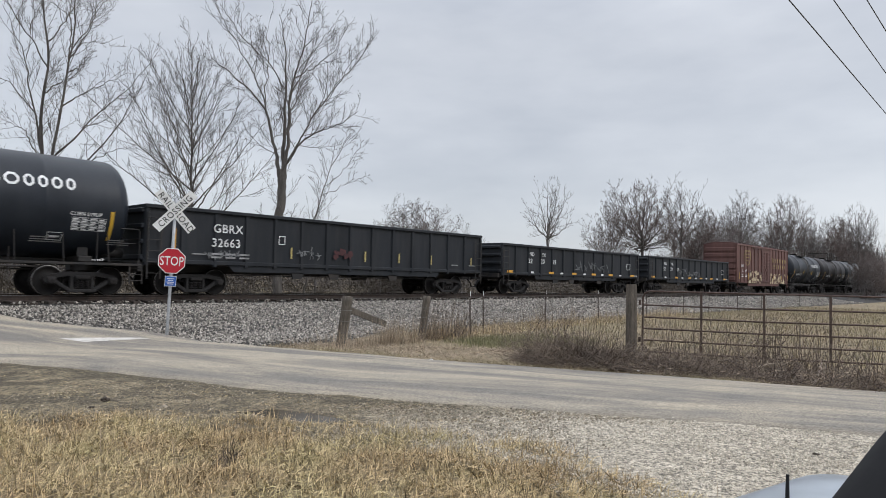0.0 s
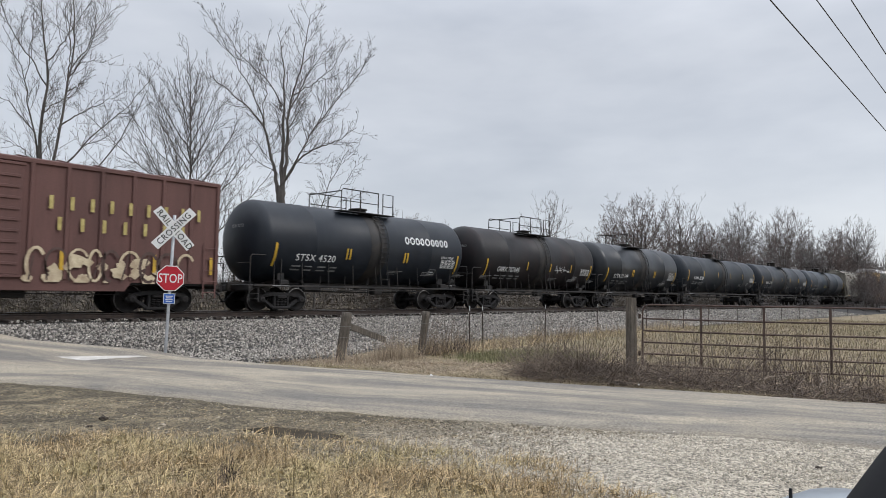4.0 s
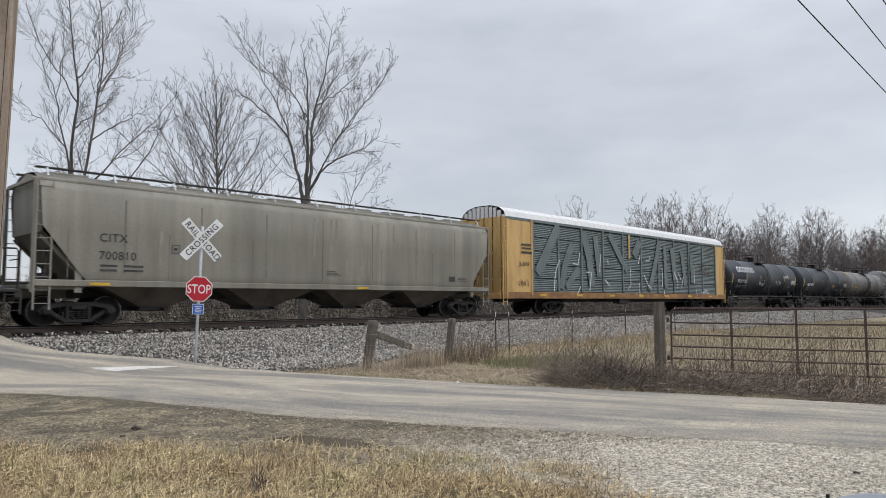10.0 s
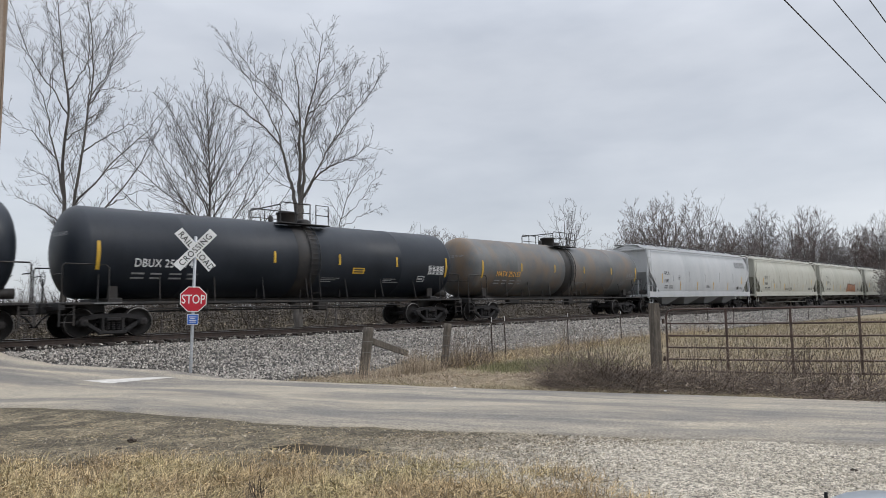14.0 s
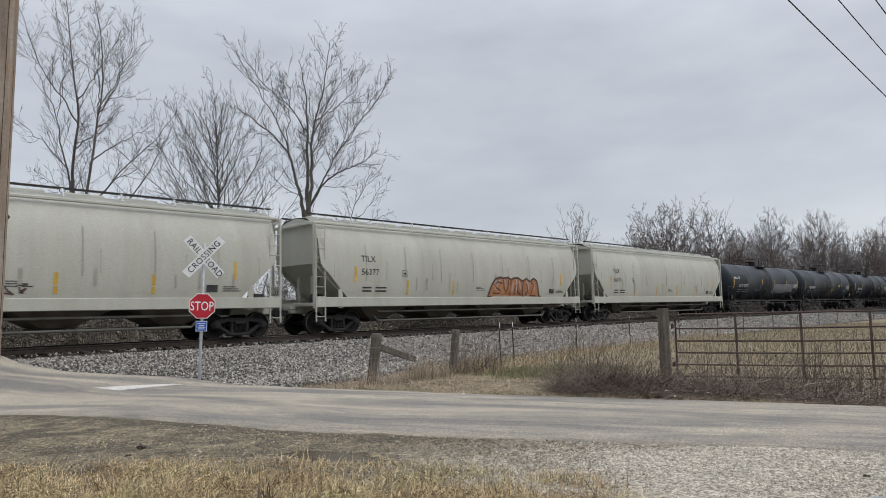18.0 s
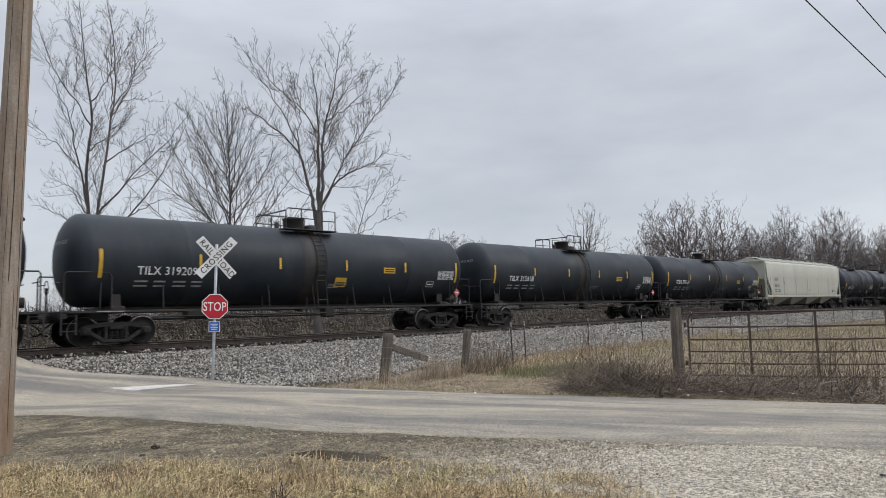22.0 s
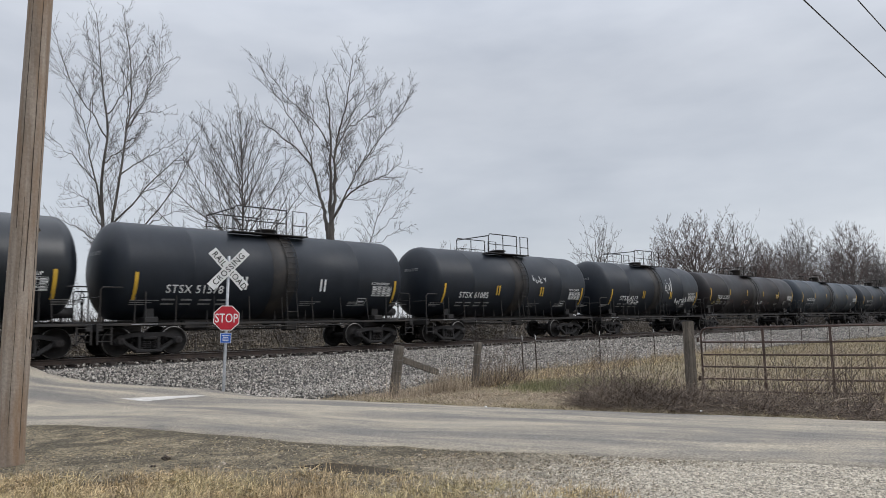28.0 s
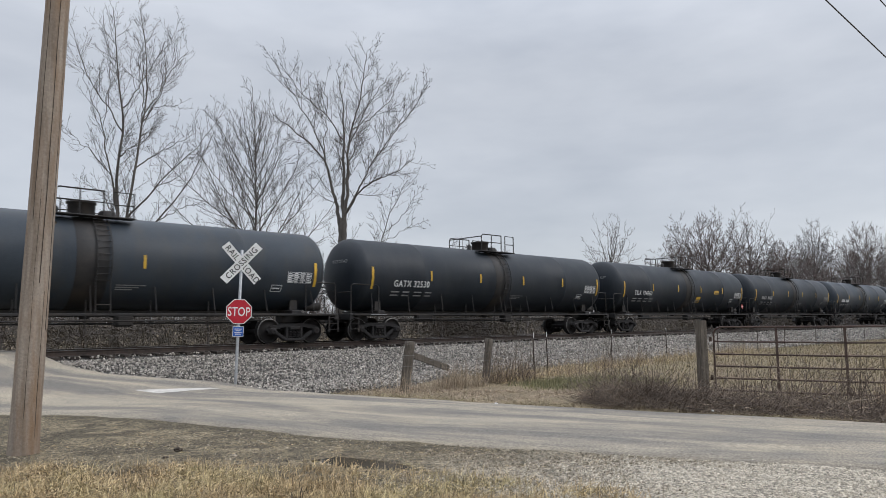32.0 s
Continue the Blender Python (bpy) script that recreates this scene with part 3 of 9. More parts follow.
BED_Y = [15.6, 16.5, 17.5, 19.0, 20.6, 21.3, 22.1, 22.3, 24.7, 24.9, 25.8, 26.6, 30.0]
BED_Z = [-0.06, 0.0, 0.12, 0.31, 0.50, 0.56, 0.56, 0.62, 0.62, 0.56, 0.55, 0.45, -0.05]


def foot_y(x):
    return np.interp(x, [-20, 4, 7.8, 8.3, 9, 12, 14, 18, 90], [16, 16, 15.9, 14.1, 13.5, 13.8, 14.9, 15.4, 15.8])


def bed_z(y):
    return np.interp(y, BED_Y, BED_Z)


def wavy(x, y, s, k=0):
    return np.array([noise.noise(Vector((a * s, b * s, k))) for a, b in zip(np.ravel(x), np.ravel(y))]).reshape(np.shape(x))


def sheet(name, xs, ys, zf, mat, label, category="ground"):
    X, Y = np.meshgrid(xs, ys)
    Z = zf(X, Y)
    k, m = len(ys), len(xs)
    i = np.arange(k * m).reshape(k, m)
    q = np.stack([i[:-1, :-1], i[:-1, 1:], i[1:, 1:], i[1:, :-1]], -1).reshape(-1, 4)
    tris = np.concatenate([q[:, [0, 1, 2]], q[:, [0, 2, 3]]])
    ob = new(name, fast_mesh(name, np.stack([X, Y, Z], -1).reshape(-1, 3), tris, mat, True))
    return tagged(ob, label, category, kind="structure")


def ground_z(X, Y):
    z = 0.05 * wavy(X, Y, 0.35) + 0.02 * wavy(X, Y, 1.6, 3)
    near = np.exp(-((X - 8) ** 2 + (Y - 8) ** 2) / 900)
    bank = 0.55 * sstep(27, 34, Y) * (1 - sstep(40, 60, Y))
    return z * near - 0.05 + 0.0 * bank


gx = np.concatenate([[-3000, -1200, -500, -200, -80, -40], np.arange(-20, 40, 0.5), np.arange(40, 160, 8), [200, 300, 500, 900, 1800, 3500]])
gy = np.concatenate([[-3000, -1200, -400, -120, -40], np.arange(-10, 34, 0.5), np.arange(34, 130, 8), [160, 250, 450, 900, 1800, 3500]])
sheet("ground", gx, gy, ground_z, M_GROUND, "flat winter farmland of straw and bare soil")


def build_road():
    ys = np.concatenate([np.arange(-60, -8, 4), np.arange(-8, 36, 0.4), np.arange(36, 161, 8)])
    n = 12
    vs, fs, uv = [], [], []
    for j, y in enumerate(ys):
        a, b, z = float(x_near(y)), float(x_far(y)), float(road_z(y))
        wob = 0.10 * noise.noise(Vector((0, y * 0.9, 1))) + 0.05 * noise.noise(Vector((0, y * 3.1, 2)))
        wob2 = 0.10 * noise.noise(Vector((5, y * 0.9, 4))) + 0.05 * noise.noise(Vector((5, y * 3.1, 2)))
        for i in range(-1, n + 2):
            f = min(max(i / n, 0), 1)
            x = a + wob + (b + wob2 - a - wob) * f
            dz = 0.05 * (1 - (2 * f - 1) ** 2) - (0.5 if i in (-1, n + 1) else 0)
            vs.append((x - (0.25 if i == -1 else 0) + (0.25 if i == n + 1 else 0), y, z + dz))
            uv.append((f * 4.0, y))
    w = n + 3
    for j in range(len(ys) - 1):
        for i in range(w - 1):
            fs.append((j * w + i, j * w + i + 1, (j + 1) * w + i + 1, (j + 1) * w + i))
    me = bpy.data.meshes.new("road")
    me.from_pydata(vs, [], fs)
    lay = me.uv_layers.new(name="along")
    for lp in me.loops:
        lay.data[lp.index].uv = uv[lp.vertex_index]
    me.polygons.foreach_set("use_smooth", [True] * len(fs))
    me.materials.append(M_ROAD)
    tagged(new("road", me), "worn pale chip-seal country road rising to the crossing", "road", kind="structure")


build_road()


def pool(x, y):
    """Distance from the puddle's middle, 1 at its shore."""
    u, w = (x - 4.78) * 0.30 + (y - 6.55) * -0.954, (x - 4.78) * 0.954 + (y - 6.55) * 0.30
    return np.hypot(u / 0.62, w / 0.20)


def build_verge():
    """Trodden dirt and spilled gravel between the road and the grass."""
    ys = np.concatenate([np.arange(-6, 4, 0.2), np.arange(4, 9.5, 0.08), np.arange(9.5, 16.2, 0.2)])
    n = 32
    vs, tris = [], []
    for j, y in enumerate(ys):
        a, b = float(grass_x(y)) - 0.8, float(x_near(y)) + 0.12
        for i in range(n + 1):
            x = a + (b - a) * i / n
            r = 0.012 * noise.noise(Vector((x * 1.2, y * 1.2, 0))) + 0.010 * noise.noise(Vector((x * 4, y * 4, 5))) + 0.008 * noise.noise(Vector((x * 9, y * 9, 2)))
            pud = 0.07 * math.exp(-pool(x, y) ** 2 * 2.3)
            vs.append((x, y, -0.075 * max(0, 1 - i / 4) + 0.016 + r - pud + max(0, float(road_z(y)) - 0.05) * (i / n) ** 2))
    w = n + 1
    for j in range(len(ys) - 1):
        for i in range(n):
            q = j * w + i
            tris += [(q, q + 1, q + w + 1), (q, q + w + 1, q + w)]
    me = fast_mesh("verge", vs, tris, M_VERGE, True)
    lay = me.uv_layers.new(name="across")
    idx = np.array([lp.vertex_index for lp in me.loops])
    edge = np.array([(0.5 * (float(x_near(v[1])) - v[0]), v[1]) for v in vs])
    lay.data.foreach_set("uv", edge[idx].ravel())
    ob = new("verge", me)
    tagged(ob, "trodden brown dirt verge turning to pale spilled gravel", "verge", kind="structure")


def m_verge():
    m, n, l, p = nodes_of("dirt_and_gravel_verge")
    tc = n.new("ShaderNodeTexCoord")
    sx = n.new("ShaderNodeSeparateXYZ")
    l.new(tc.outputs["Object"], sx.inputs[0])
    a, b, c, e = (n.new("ShaderNodeTexNoise") for _ in range(4))
    for k, s in ((a, 0.8), (b, 3.0), (c, 26.0), (e, 1.15)):
        k.inputs["Scale"].default_value, k.inputs["Detail"].default_value, k.inputs["Roughness"].default_value = s, 8, 0.68
        l.new(tc.outputs["Object"], k.inputs["Vector"])
    ad = n.new("ShaderNodeMath")
    ad.operation = "MULTIPLY_ADD"
    ad.inputs[1].default_value = 3.0
    l.new(a.outputs["Fac"], ad.inputs[0])
    l.new(sx.outputs["Y"], ad.inputs[2])
    mr = n.new("ShaderNodeMapRange")
    mr.inputs["From Min"].default_value, mr.inputs["From Max"].default_value = 5.5, 7.9
    l.new(ad.outputs["Value"], mr.inputs["Value"])
    g = ramp(n, [(0.35, (0.27, 0.236, 0.184)), (0.7, (0.42, 0.374, 0.30))])
    d = ramp(n, [(0.32, (0.085, 0.066, 0.040)), (0.5, (0.160, 0.128, 0.078)), (0.7, (0.26, 0.212, 0.135))])
    l.new(b.outputs["Fac"], g.inputs["Fac"])
    l.new(b.outputs["Fac"], d.inputs["Fac"])
    x = n.new("ShaderNodeMixRGB")
    l.new(mr.outputs["Result"], x.inputs[0])
    l.new(g.outputs["Color"], x.inputs[1])
    l.new(d.outputs["Color"], x.inputs[2])
    # damp dark soil in a ragged line along the road and in loose patches
    su = n.new("ShaderNodeSeparateXYZ")
    l.new(tc.outputs["UV"], su.inputs[0])
    ed = n.new("ShaderNodeMath")
    ed.operation = "MULTIPLY_ADD"
    ed.inputs[1].default_value = 0.9
    l.new(b.outputs["Fac"], ed.inputs[0])
    l.new(su.outputs["X"], ed.inputs[2])
    st = ramp(n, [(0.42, (0, 0, 0)), (0.50, (0.85, 0.85, 0.85)), (0.62, (0.7, 0.7, 0.7)), (0.85, (0, 0, 0))])
    l.new(ed.outputs["Value"], st.inputs["Fac"])
    pt = ramp(n, [(0.46, (0, 0, 0)), (0.57, (0.85, 0.85, 0.85))])
    l.new(e.outputs["Fac"], pt.inputs["Fac"])
    mx = n.new("ShaderNodeMixRGB")
    mx.blend_type, mx.inputs[0].default_value = "LIGHTEN", 1.0
    l.new(st.outputs["Color"], mx.inputs[1])
    l.new(pt.outputs["Color"], mx.inputs[2])
    only = n.new("ShaderNodeMath")
    only.operation, only.use_clamp = "MULTIPLY", True
    l.new(mx.outputs["Color"], only.inputs[0])
    l.new(mr.outputs["Result"], only.inputs[1])
    x2 = n.new("ShaderNodeMixRGB")
    l.new(only.outputs["Value"], x2.inputs[0])
    l.new(x.outputs["Color"], x2.inputs[1])
    x2.inputs[2].default_value = (0.056, 0.045, 0.026, 1)
    x = x2
    y = n.new("ShaderNodeMixRGB")
    y.blend_type, y.inputs[0].default_value = "OVERLAY", 0.7
    l.new(x.outputs["Color"], y.inputs[1])
    cr = ramp(n, [(0.42, (0.04, 0.04, 0.04)), (0.58, (0.96, 0.96, 0.96))])
    l.new(c.outputs["Fac"], cr.inputs["Fac"])
    l.new(cr.outputs["Color"], y.inputs[2])
    l.new(y.outputs["Color"], p.inputs["Base Color"])
    p.inputs["Roughness"].default_value = 0.93
    bp = n.new("ShaderNodeBump")
    bp.inputs["Strength"].default_value, bp.inputs["Distance"].default_value = 0.9, 0.03
    l.new(c.outputs["Fac"], bp.inputs["Height"])
    l.new(bp.outputs["Normal"], p.inputs["Normal"])
    return m


M_VERGE = m_verge()
build_verge()


def bed_noise(X, Y):
    z = bed_z(Y + 0.35 * wavy(X, Y * 0, 0.45)) + 0.02 * wavy(X, Y, 2.2)
    apron = 0.015 + 0.02 * wavy(X, Y, 2.2) - 0.12 * (1 - sstep(foot_y(X) - 0.2, foot_y(X) + 0.35, Y))
    return np.where(Y < 16.6, np.maximum(z * sstep(15.5, 16.6, Y), 0) * (Y > 15.6) + apron, z)


# bank sheet below the loose stones, coloured as the shade between them
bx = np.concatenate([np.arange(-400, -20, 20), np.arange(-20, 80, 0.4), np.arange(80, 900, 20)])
sheet("ballast_bank", bx, np.concatenate([np.arange(13.0, 21.4, 0.3), [22.1, 22.35, 23.5, 24.65, 24.9, 25.8, 26.6, 28, 30]]), bed_noise, M_BALLAST_GAP_SHADE, "raised bank of crushed stone under the track", "ballast")


OCTA = np.array([(1, 0, 0), (-1, 0, 0), (0, 1, 0), (0, -1, 0), (0, 0, 1), (0, 0, -1)], dtype=float)
OCTA_F = np.array([(0, 2, 4), (2, 1, 4), (1, 3, 4), (3, 0, 4), (2, 0, 5), (1, 2, 5), (3, 1, 5), (0, 3, 5)])


def stones(name, P, size, mat, label, rng, parent=None):
    """Many small broken stones as one heap."""
    k = len(P)
    jit = OCTA[None] + rng.uniform(-0.35, 0.35, (k, 6, 3))
    jit *= (size * rng.uniform(0.6, 1.3, (k, 1)))[:, :, None] * rng.uniform(0.6, 1.1, (k, 1, 3))
    ang = rng.uniform(0, 2 * math.pi, (k, 2))
    c, s = np.cos(ang), np.sin(ang)
    x, y, z = jit[..., 0], jit[..., 1], jit[..., 2]
    x, y = x * c[:, :1] - y * s[:, :1], x * s[:, :1] + y * c[:, :1]
    y, z = y * c[:, 1:] - z * s[:, 1:], y * s[:, 1:] + z * c[:, 1:]
    V = np.stack([x, y, z], -1) + P[:, None, :]
    F = (OCTA_F[None] + (6 * np.arange(k))[:, None, None]).reshape(-1, 3)
    ob = new(name, fast_mesh(name, V.reshape(-1, 3), F, mat))
    return tagged(ob, label, "stones", kind="stuff")


def strew_ballast():
    rng = np.random.default_rng(3)
    k = 118000
    x = np.where(rng.random(k) < 0.68, rng.uniform(2, 30, k), 30 + 55 * rng.random(k) ** 1.6)
    y = rng.uniform(13.2, 21.9, k)
    ok = (x > x_far(y) - 0.15 + 0.25 * rng.random(k) ** 2) & (y > foot_y(x) + 0.25 * np.abs(rng.normal(0, 1, k)) + 0.25 * wavy(x, y, 1.1, 3))
    x, y = x[ok], y[ok]
    z = bed_noise(x, y) + rng.uniform(-0.025, 0.035, len(x))
    size = np.where(x > 30, 0.052, 0.0345)
    keep = z > -0.05
    stones("ballast_stones", np.stack([x, y, z], -1)[keep], size[keep][:, None], M_BALLAST, "loose crushed grey ballast stones", rng)
    k = 6000
    x, y = rng.uniform(5.2, 60, k), rng.uniform(22.1, 25.6, k)
    stones("ballast_stones", np.stack([x, y, 0.63 + rng.uniform(-0.01, 0.03, k)], -1), np.full((k, 1), 0.045), M_BALLAST, "ballast stones packed between dark ties", rng)


strew_ballast()


def strew_gravel():
    rng = np.random.default_rng(5)
    k = 110000
    y = rng.uniform(0.5, 10, k)
    x = grass_x(y) - 0.5 + rng.random(k) * (x_near(y) + 0.35 - grass_x(y) + 0.5)
    dens = np.clip((7.6 - y) / 2.4, 0.22, 1.0) * (0.75 + 0.6 * wavy(x, y, 1.6, 4))
    ok = rng.random(k) < dens
    ok &= pool(x, y) > 1.15
    x, y = x[ok], y[ok]
    z = 0.012 + rng.uniform(-0.006, 0.010, len(x)) - 0.07 * np.exp(-pool(x, y) ** 2 * 2.3)
    size = 0.006 + 0.011 * rng.random((len(x), 1)) ** 2
    pale = y + 1.2 * wavy(x, y, 0.9, 5) + rng.normal(0, 0.5, len(x)) < 4.3
    P = np.stack([x, y, z], -1)
    stones("gravel_stones", P[pale], size[pale], M_GRAVEL, "pale crushed limestone gravel on the shoulder", rng)
    stones("gravel_stones", P[~pale], size[~pale], M_GRAVEL_BROWN, "muddy brown gravel trodden into the verge", rng)


strew_gravel()


def build_track():
    rng = random.Random(8)
    for name, y in (("rail", TRACK_Y - 0.7525), ("rail", TRACK_Y + 0.7525)):
        t = thing(name, pose(0, y, RAIL_Z), "rusty steel railway rail with a polished head", "rail", "rails of the track")
        web = [(-0.076, -0.172), (0.076, -0.172), (0.076, -0.158), (0.012, -0.140), (0.010, -0.050), (0.036, -0.036), (0.037, -0.006), (-0.037, -0.006), (-0.036, -0.036), (-0.010, -0.050), (-0.012, -0.140), (-0.076, -0.158)]
        part("rail_body", Shape().prism(web, -400, 900, "yz"), M_RAIL, t)
        part("rail_head", Shape().prism([(-0.034, -0.006), (0.034, -0.006), (0.028, 0.0), (-0.028, 0.0)], -400, 900, "yz"), M_RAIL_TOP, t, "polished running surface")
    ties = thing("tie_row", pose(0, TRACK_Y, 0.68), "row of dark creosoted wooden ties in ballast", "ties", kind="structure")
    base = Shape().box((0, 0, -0.085), (0.23, 2.59, 0.18), 0.014).mesh("tie", M_TIE)
    plate = Shape().box((0, 0, 0.0), (0.2, 0.34, 0.018), 0.004).mesh("tie_plate", M_RAIL)
    spike = Shape().box((0, 0, 0.0), (0.03, 0.03, 0.05), 0.004)
    for i in range(170):
        x = -3 + i * 0.495 + rng.uniform(-0.02, 0.02)
        if 0.1 < x < 4.7:
            continue
        o = new("tie", base)
        o.parent = ties
        o.matrix_basis = pose(x, rng.uniform(-0.05, 0.05), rng.uniform(-0.012, 0.006), 0, 0, rng.uniform(-1.2, 1.2))
        if x < 32:
            for s in (-1, 1):
                q = new("tie_plate", plate)
                q.parent = o
                q.matrix_basis = pose(0, s * 0.7525, 0.011)
    far = Shape()
    for i in range(220):
        far.box((81.2 + i * 0.5, 0, -0.085), (0.23, 2.59, 0.18), 0.014)
    tagged(part("far_ties", far, M_TIE, ties, outward=False), kind="stuff")


build_track()


def stop_line():
    """Paint strip laid on the road's crown."""
    s = Shape()
    a, b, c, d = Vector((5.45, 16.00)), Vector((5.78, 15.40)), Vector((7.25, 15.52)), Vector((7.10, 15.72))
    vs = []
    for i in range(17):
        for j in range(4):
            p = (a.lerp(d, i / 16)).lerp(b.lerp(c, i / 16), j / 3) + Vector((0.05 * noise.noise(Vector((i, j, 1))), 0.06 * noise.noise(Vector((i * 1.3, j, 5)))))
            x0, x1 = float(x_near(p.y)), float(x_far(p.y))
            f = (p.x - x0) / (x1 - x0)
            vs.append((p.x, p.y, float(road_z(p.y)) + 0.05 * (1 - (2 * f - 1) ** 2) + 0.006))
    s.add(vs, [(i * 4 + j, (i + 1) * 4 + j, (i + 1) * 4 + j + 1, i * 4 + j + 1) for i in range(16) for j in range(3)])
    return s


solid("stop_line", stop_line(), M_LINE, "worn white painted stop line across the lane", "road marking", kind="structure")


# ---- train ----
WHEEL_R = 0.457


def tank_wall(R, cz, lift=0.007):
    """The near side of a round tank."""
    return lambda x, z: (x, -math.sqrt(max((R + lift) ** 2 - (z - cz) ** 2, 0.01)), z)


def flat_wall(y):
    return lambda x, z: (x, y, z)


def wheelset_mesh():
    s = Shape()
    for k in (-1, 1):
        c = 0.7525 * k
        prof = [(c - 0.075 * k, 0.12), (c - 0.075 * k, 0.13), (c - 0.02 * k, 0.16), (c + 0.0 * k, 0.37), (c - 0.07 * k, 0.385), (c - 0.10 * k, 0.482), (c - 0.07 * k, 0.484), (c - 0.05 * k, 0.46), (c + 0.062 * k, 0.452), (c + 0.066 * k, 0.39), (c + 0.035 * k, 0.375), (c + 0.02 * k, 0.20), (c + 0.07 * k, 0.16), (c + 0.09 * k, 0.10)]
        s.lathe(prof, "y", 36)
        s.lathe([(0.82 * k, 0.085), (1.10 * k, 0.085), (1.105 * k, 0.075), (1.105 * k, 0.001)], "y", 16)
        for j in range(3):
            a = 2.094 * j
            s.box((0.045 * math.cos(a), 1.115 * k, 0.045 * math.sin(a)), (0.03, 0.03, 0.03), 0.005)
    s.lathe([(-0.75, 0.085), (0.75, 0.085)], "y", 12)
    return fix(s.mesh("wheelset", M_WHEEL))


def tread_mesh():
    s = Shape()
    for k in (-1, 1):
        c = 0.7525 * k
        s.lathe([(c + 0.050 * k, 0.4535), (c + 0.0655 * k, 0.4525), (c + 0.0675 * k, 0.435)], "y", 36)
    return fix(s.mesh("tread", M_TREAD))


def sideframe_mesh():
    s = Shape()
    y0 = 0.0
    top = [(-1.10, 0.03), (-0.95, 0.17), (-0.45, 0.27), (0.45, 0.27), (0.95, 0.17), (1.10, 0.03), (1.06, -0.04), (0.92, 0.05), (0.42, 0.14), (-0.42, 0.14), (-0.92, 0.05), (-1.06, -0.04)]
    s.prism(top, -0.10, 0.10)
    for k in (-1, 1):
        s.beam((k * 0.86, y0, 0.03), (k * 0.36, y0, -0.30), 0.17, 0.13, ch=0.03)
        s.beam((k * 0.30, y0, 0.16), (k * 0.30, y0, -0.30), 0.19, 0.10, up=(1, 0, 0), ch=0.02)
        s.box((k * 0.889, -0.02, 0.0), (0.30, 0.24, 0.24), 0.04)
        s.lathe([(-0.14, 0.03), (-0.15, 0.10), (-0.12, 0.115), (0.10, 0.115)], "y", 14, (k * 0.889, -0.04, 0.0))
    s.beam((-0.42, y0, -0.31), (0.42, y0, -0.31), 0.20, 0.11, ch=0.03)
    for k in (-0.16, 0.0, 0.16):
        pts = [(k + 0.062 * math.cos(a * 0.9), -0.05 + 0.062 * math.sin(a * 0.9), -0.25 + 0.30 * a / 34) for a in range(35)]
        s.tube(pts, 0.016, 5)
    s.box((0, -0.04, 0.10), (0.44, 0.22, 0.12), 0.03)
    return fix(s.mesh("side_frame", M_TRUCK))


def truck_core_mesh():
    s = Shape()
    s.box((0, 0, 0.16), (0.36, 2.2, 0.22), 0.03)
    s.lathe([(0.20, 0.19), (0.30, 0.18)], "z", 20)
    for k in (-1, 1):
        s.beam((k * 0.40, -0.9, 0.02), (k * 0.40, 0.9, 0.02), 0.10, 0.08)
        for y in (-0.75, 0.75):
            s.box((k * 0.42, y, 0.02), (0.07, 0.09, 0.30), 0.015)
    s.tube([(-0.45, -0.55, 0.12), (0.45, -0.35, 0.22)], 0.02, 6)
    return fix(s.mesh("truck", M_TRUCK))


ME_WHEEL, ME_TREAD, ME_FRAME, ME_TRUCK = wheelset_mesh(), tread_mesh(), sideframe_mesh(), truck_core_mesh()


def add_truck(car, x):
    tr = part("truck", ME_TRUCK, None, car, "cast steel freight truck", pose(x, 0, WHEEL_R))
    for y, r in ((-1.0, 0), (1.0, 180)):
        part("side_frame", ME_FRAME, None, tr, at=pose(0, y, 0, 0, 0, r))
    for dx in (-0.889, 0.889):
        w = part("wheelset", ME_WHEEL, None, tr, at=pose(dx, 0, 0))
        w.data = ME_WHEEL_2
    return tr


def add_coupler(car, x, k):
    """Coupler, draft gear and air hose at the end that faces k."""
    s = Shape().box((x - k * 0.35, 0, 0.86), (0.75, 0.22, 0.20), 0.03).box((x + k * 0.06, 0.03 * k, 0.87), (0.28, 0.30, 0.26), 0.06)
    s.box((x + k * 0.14, -0.12 * k, 0.87), (0.16, 0.12, 0.30), 0.04)
    part("coupler", s, M_TRUCK, car)
    h = Shape().tube([(x - k * 0.25, -0.32, 0.78), (x - k * 0.02, -0.34, 0.60), (x + k * 0.14, -0.30, 0.38), (x + k * 0.30, -0.22, 0.36)], 0.028, 6)
    part("air_hose", h, M_PLASTIC, car)
    c = Shape().tube([(x - k * 0.30, -0.62, 0.98), (x + k * 0.10, -0.62, 0.98)], 0.016, 6).tube([(x - k * 0.1, -0.85, 0.98), (x - k * 0.1, 0.85, 0.98)], 0.014, 6)
    part("uncoupling_lever", c, M_TRIM_BLACK, car)


def merged_wheel():
    """Wheel body and its bright tread in one turning mesh."""
    me = ME_WHEEL.copy()
    bm = bmesh.new()
    bm.from_mesh(me)
    k = len(bm.faces)
    bm.from_mesh(ME_TREAD)
    bm.faces.ensure_lookup_table()
    for f in bm.faces[k:]:
        f.material_index = 1
    bm.to_mesh(me)
    bm.free()
    me.materials.append(M_TREAD)
    me.name = "wheelset"
    return me


ME_WHEEL_2 = merged_wheel()


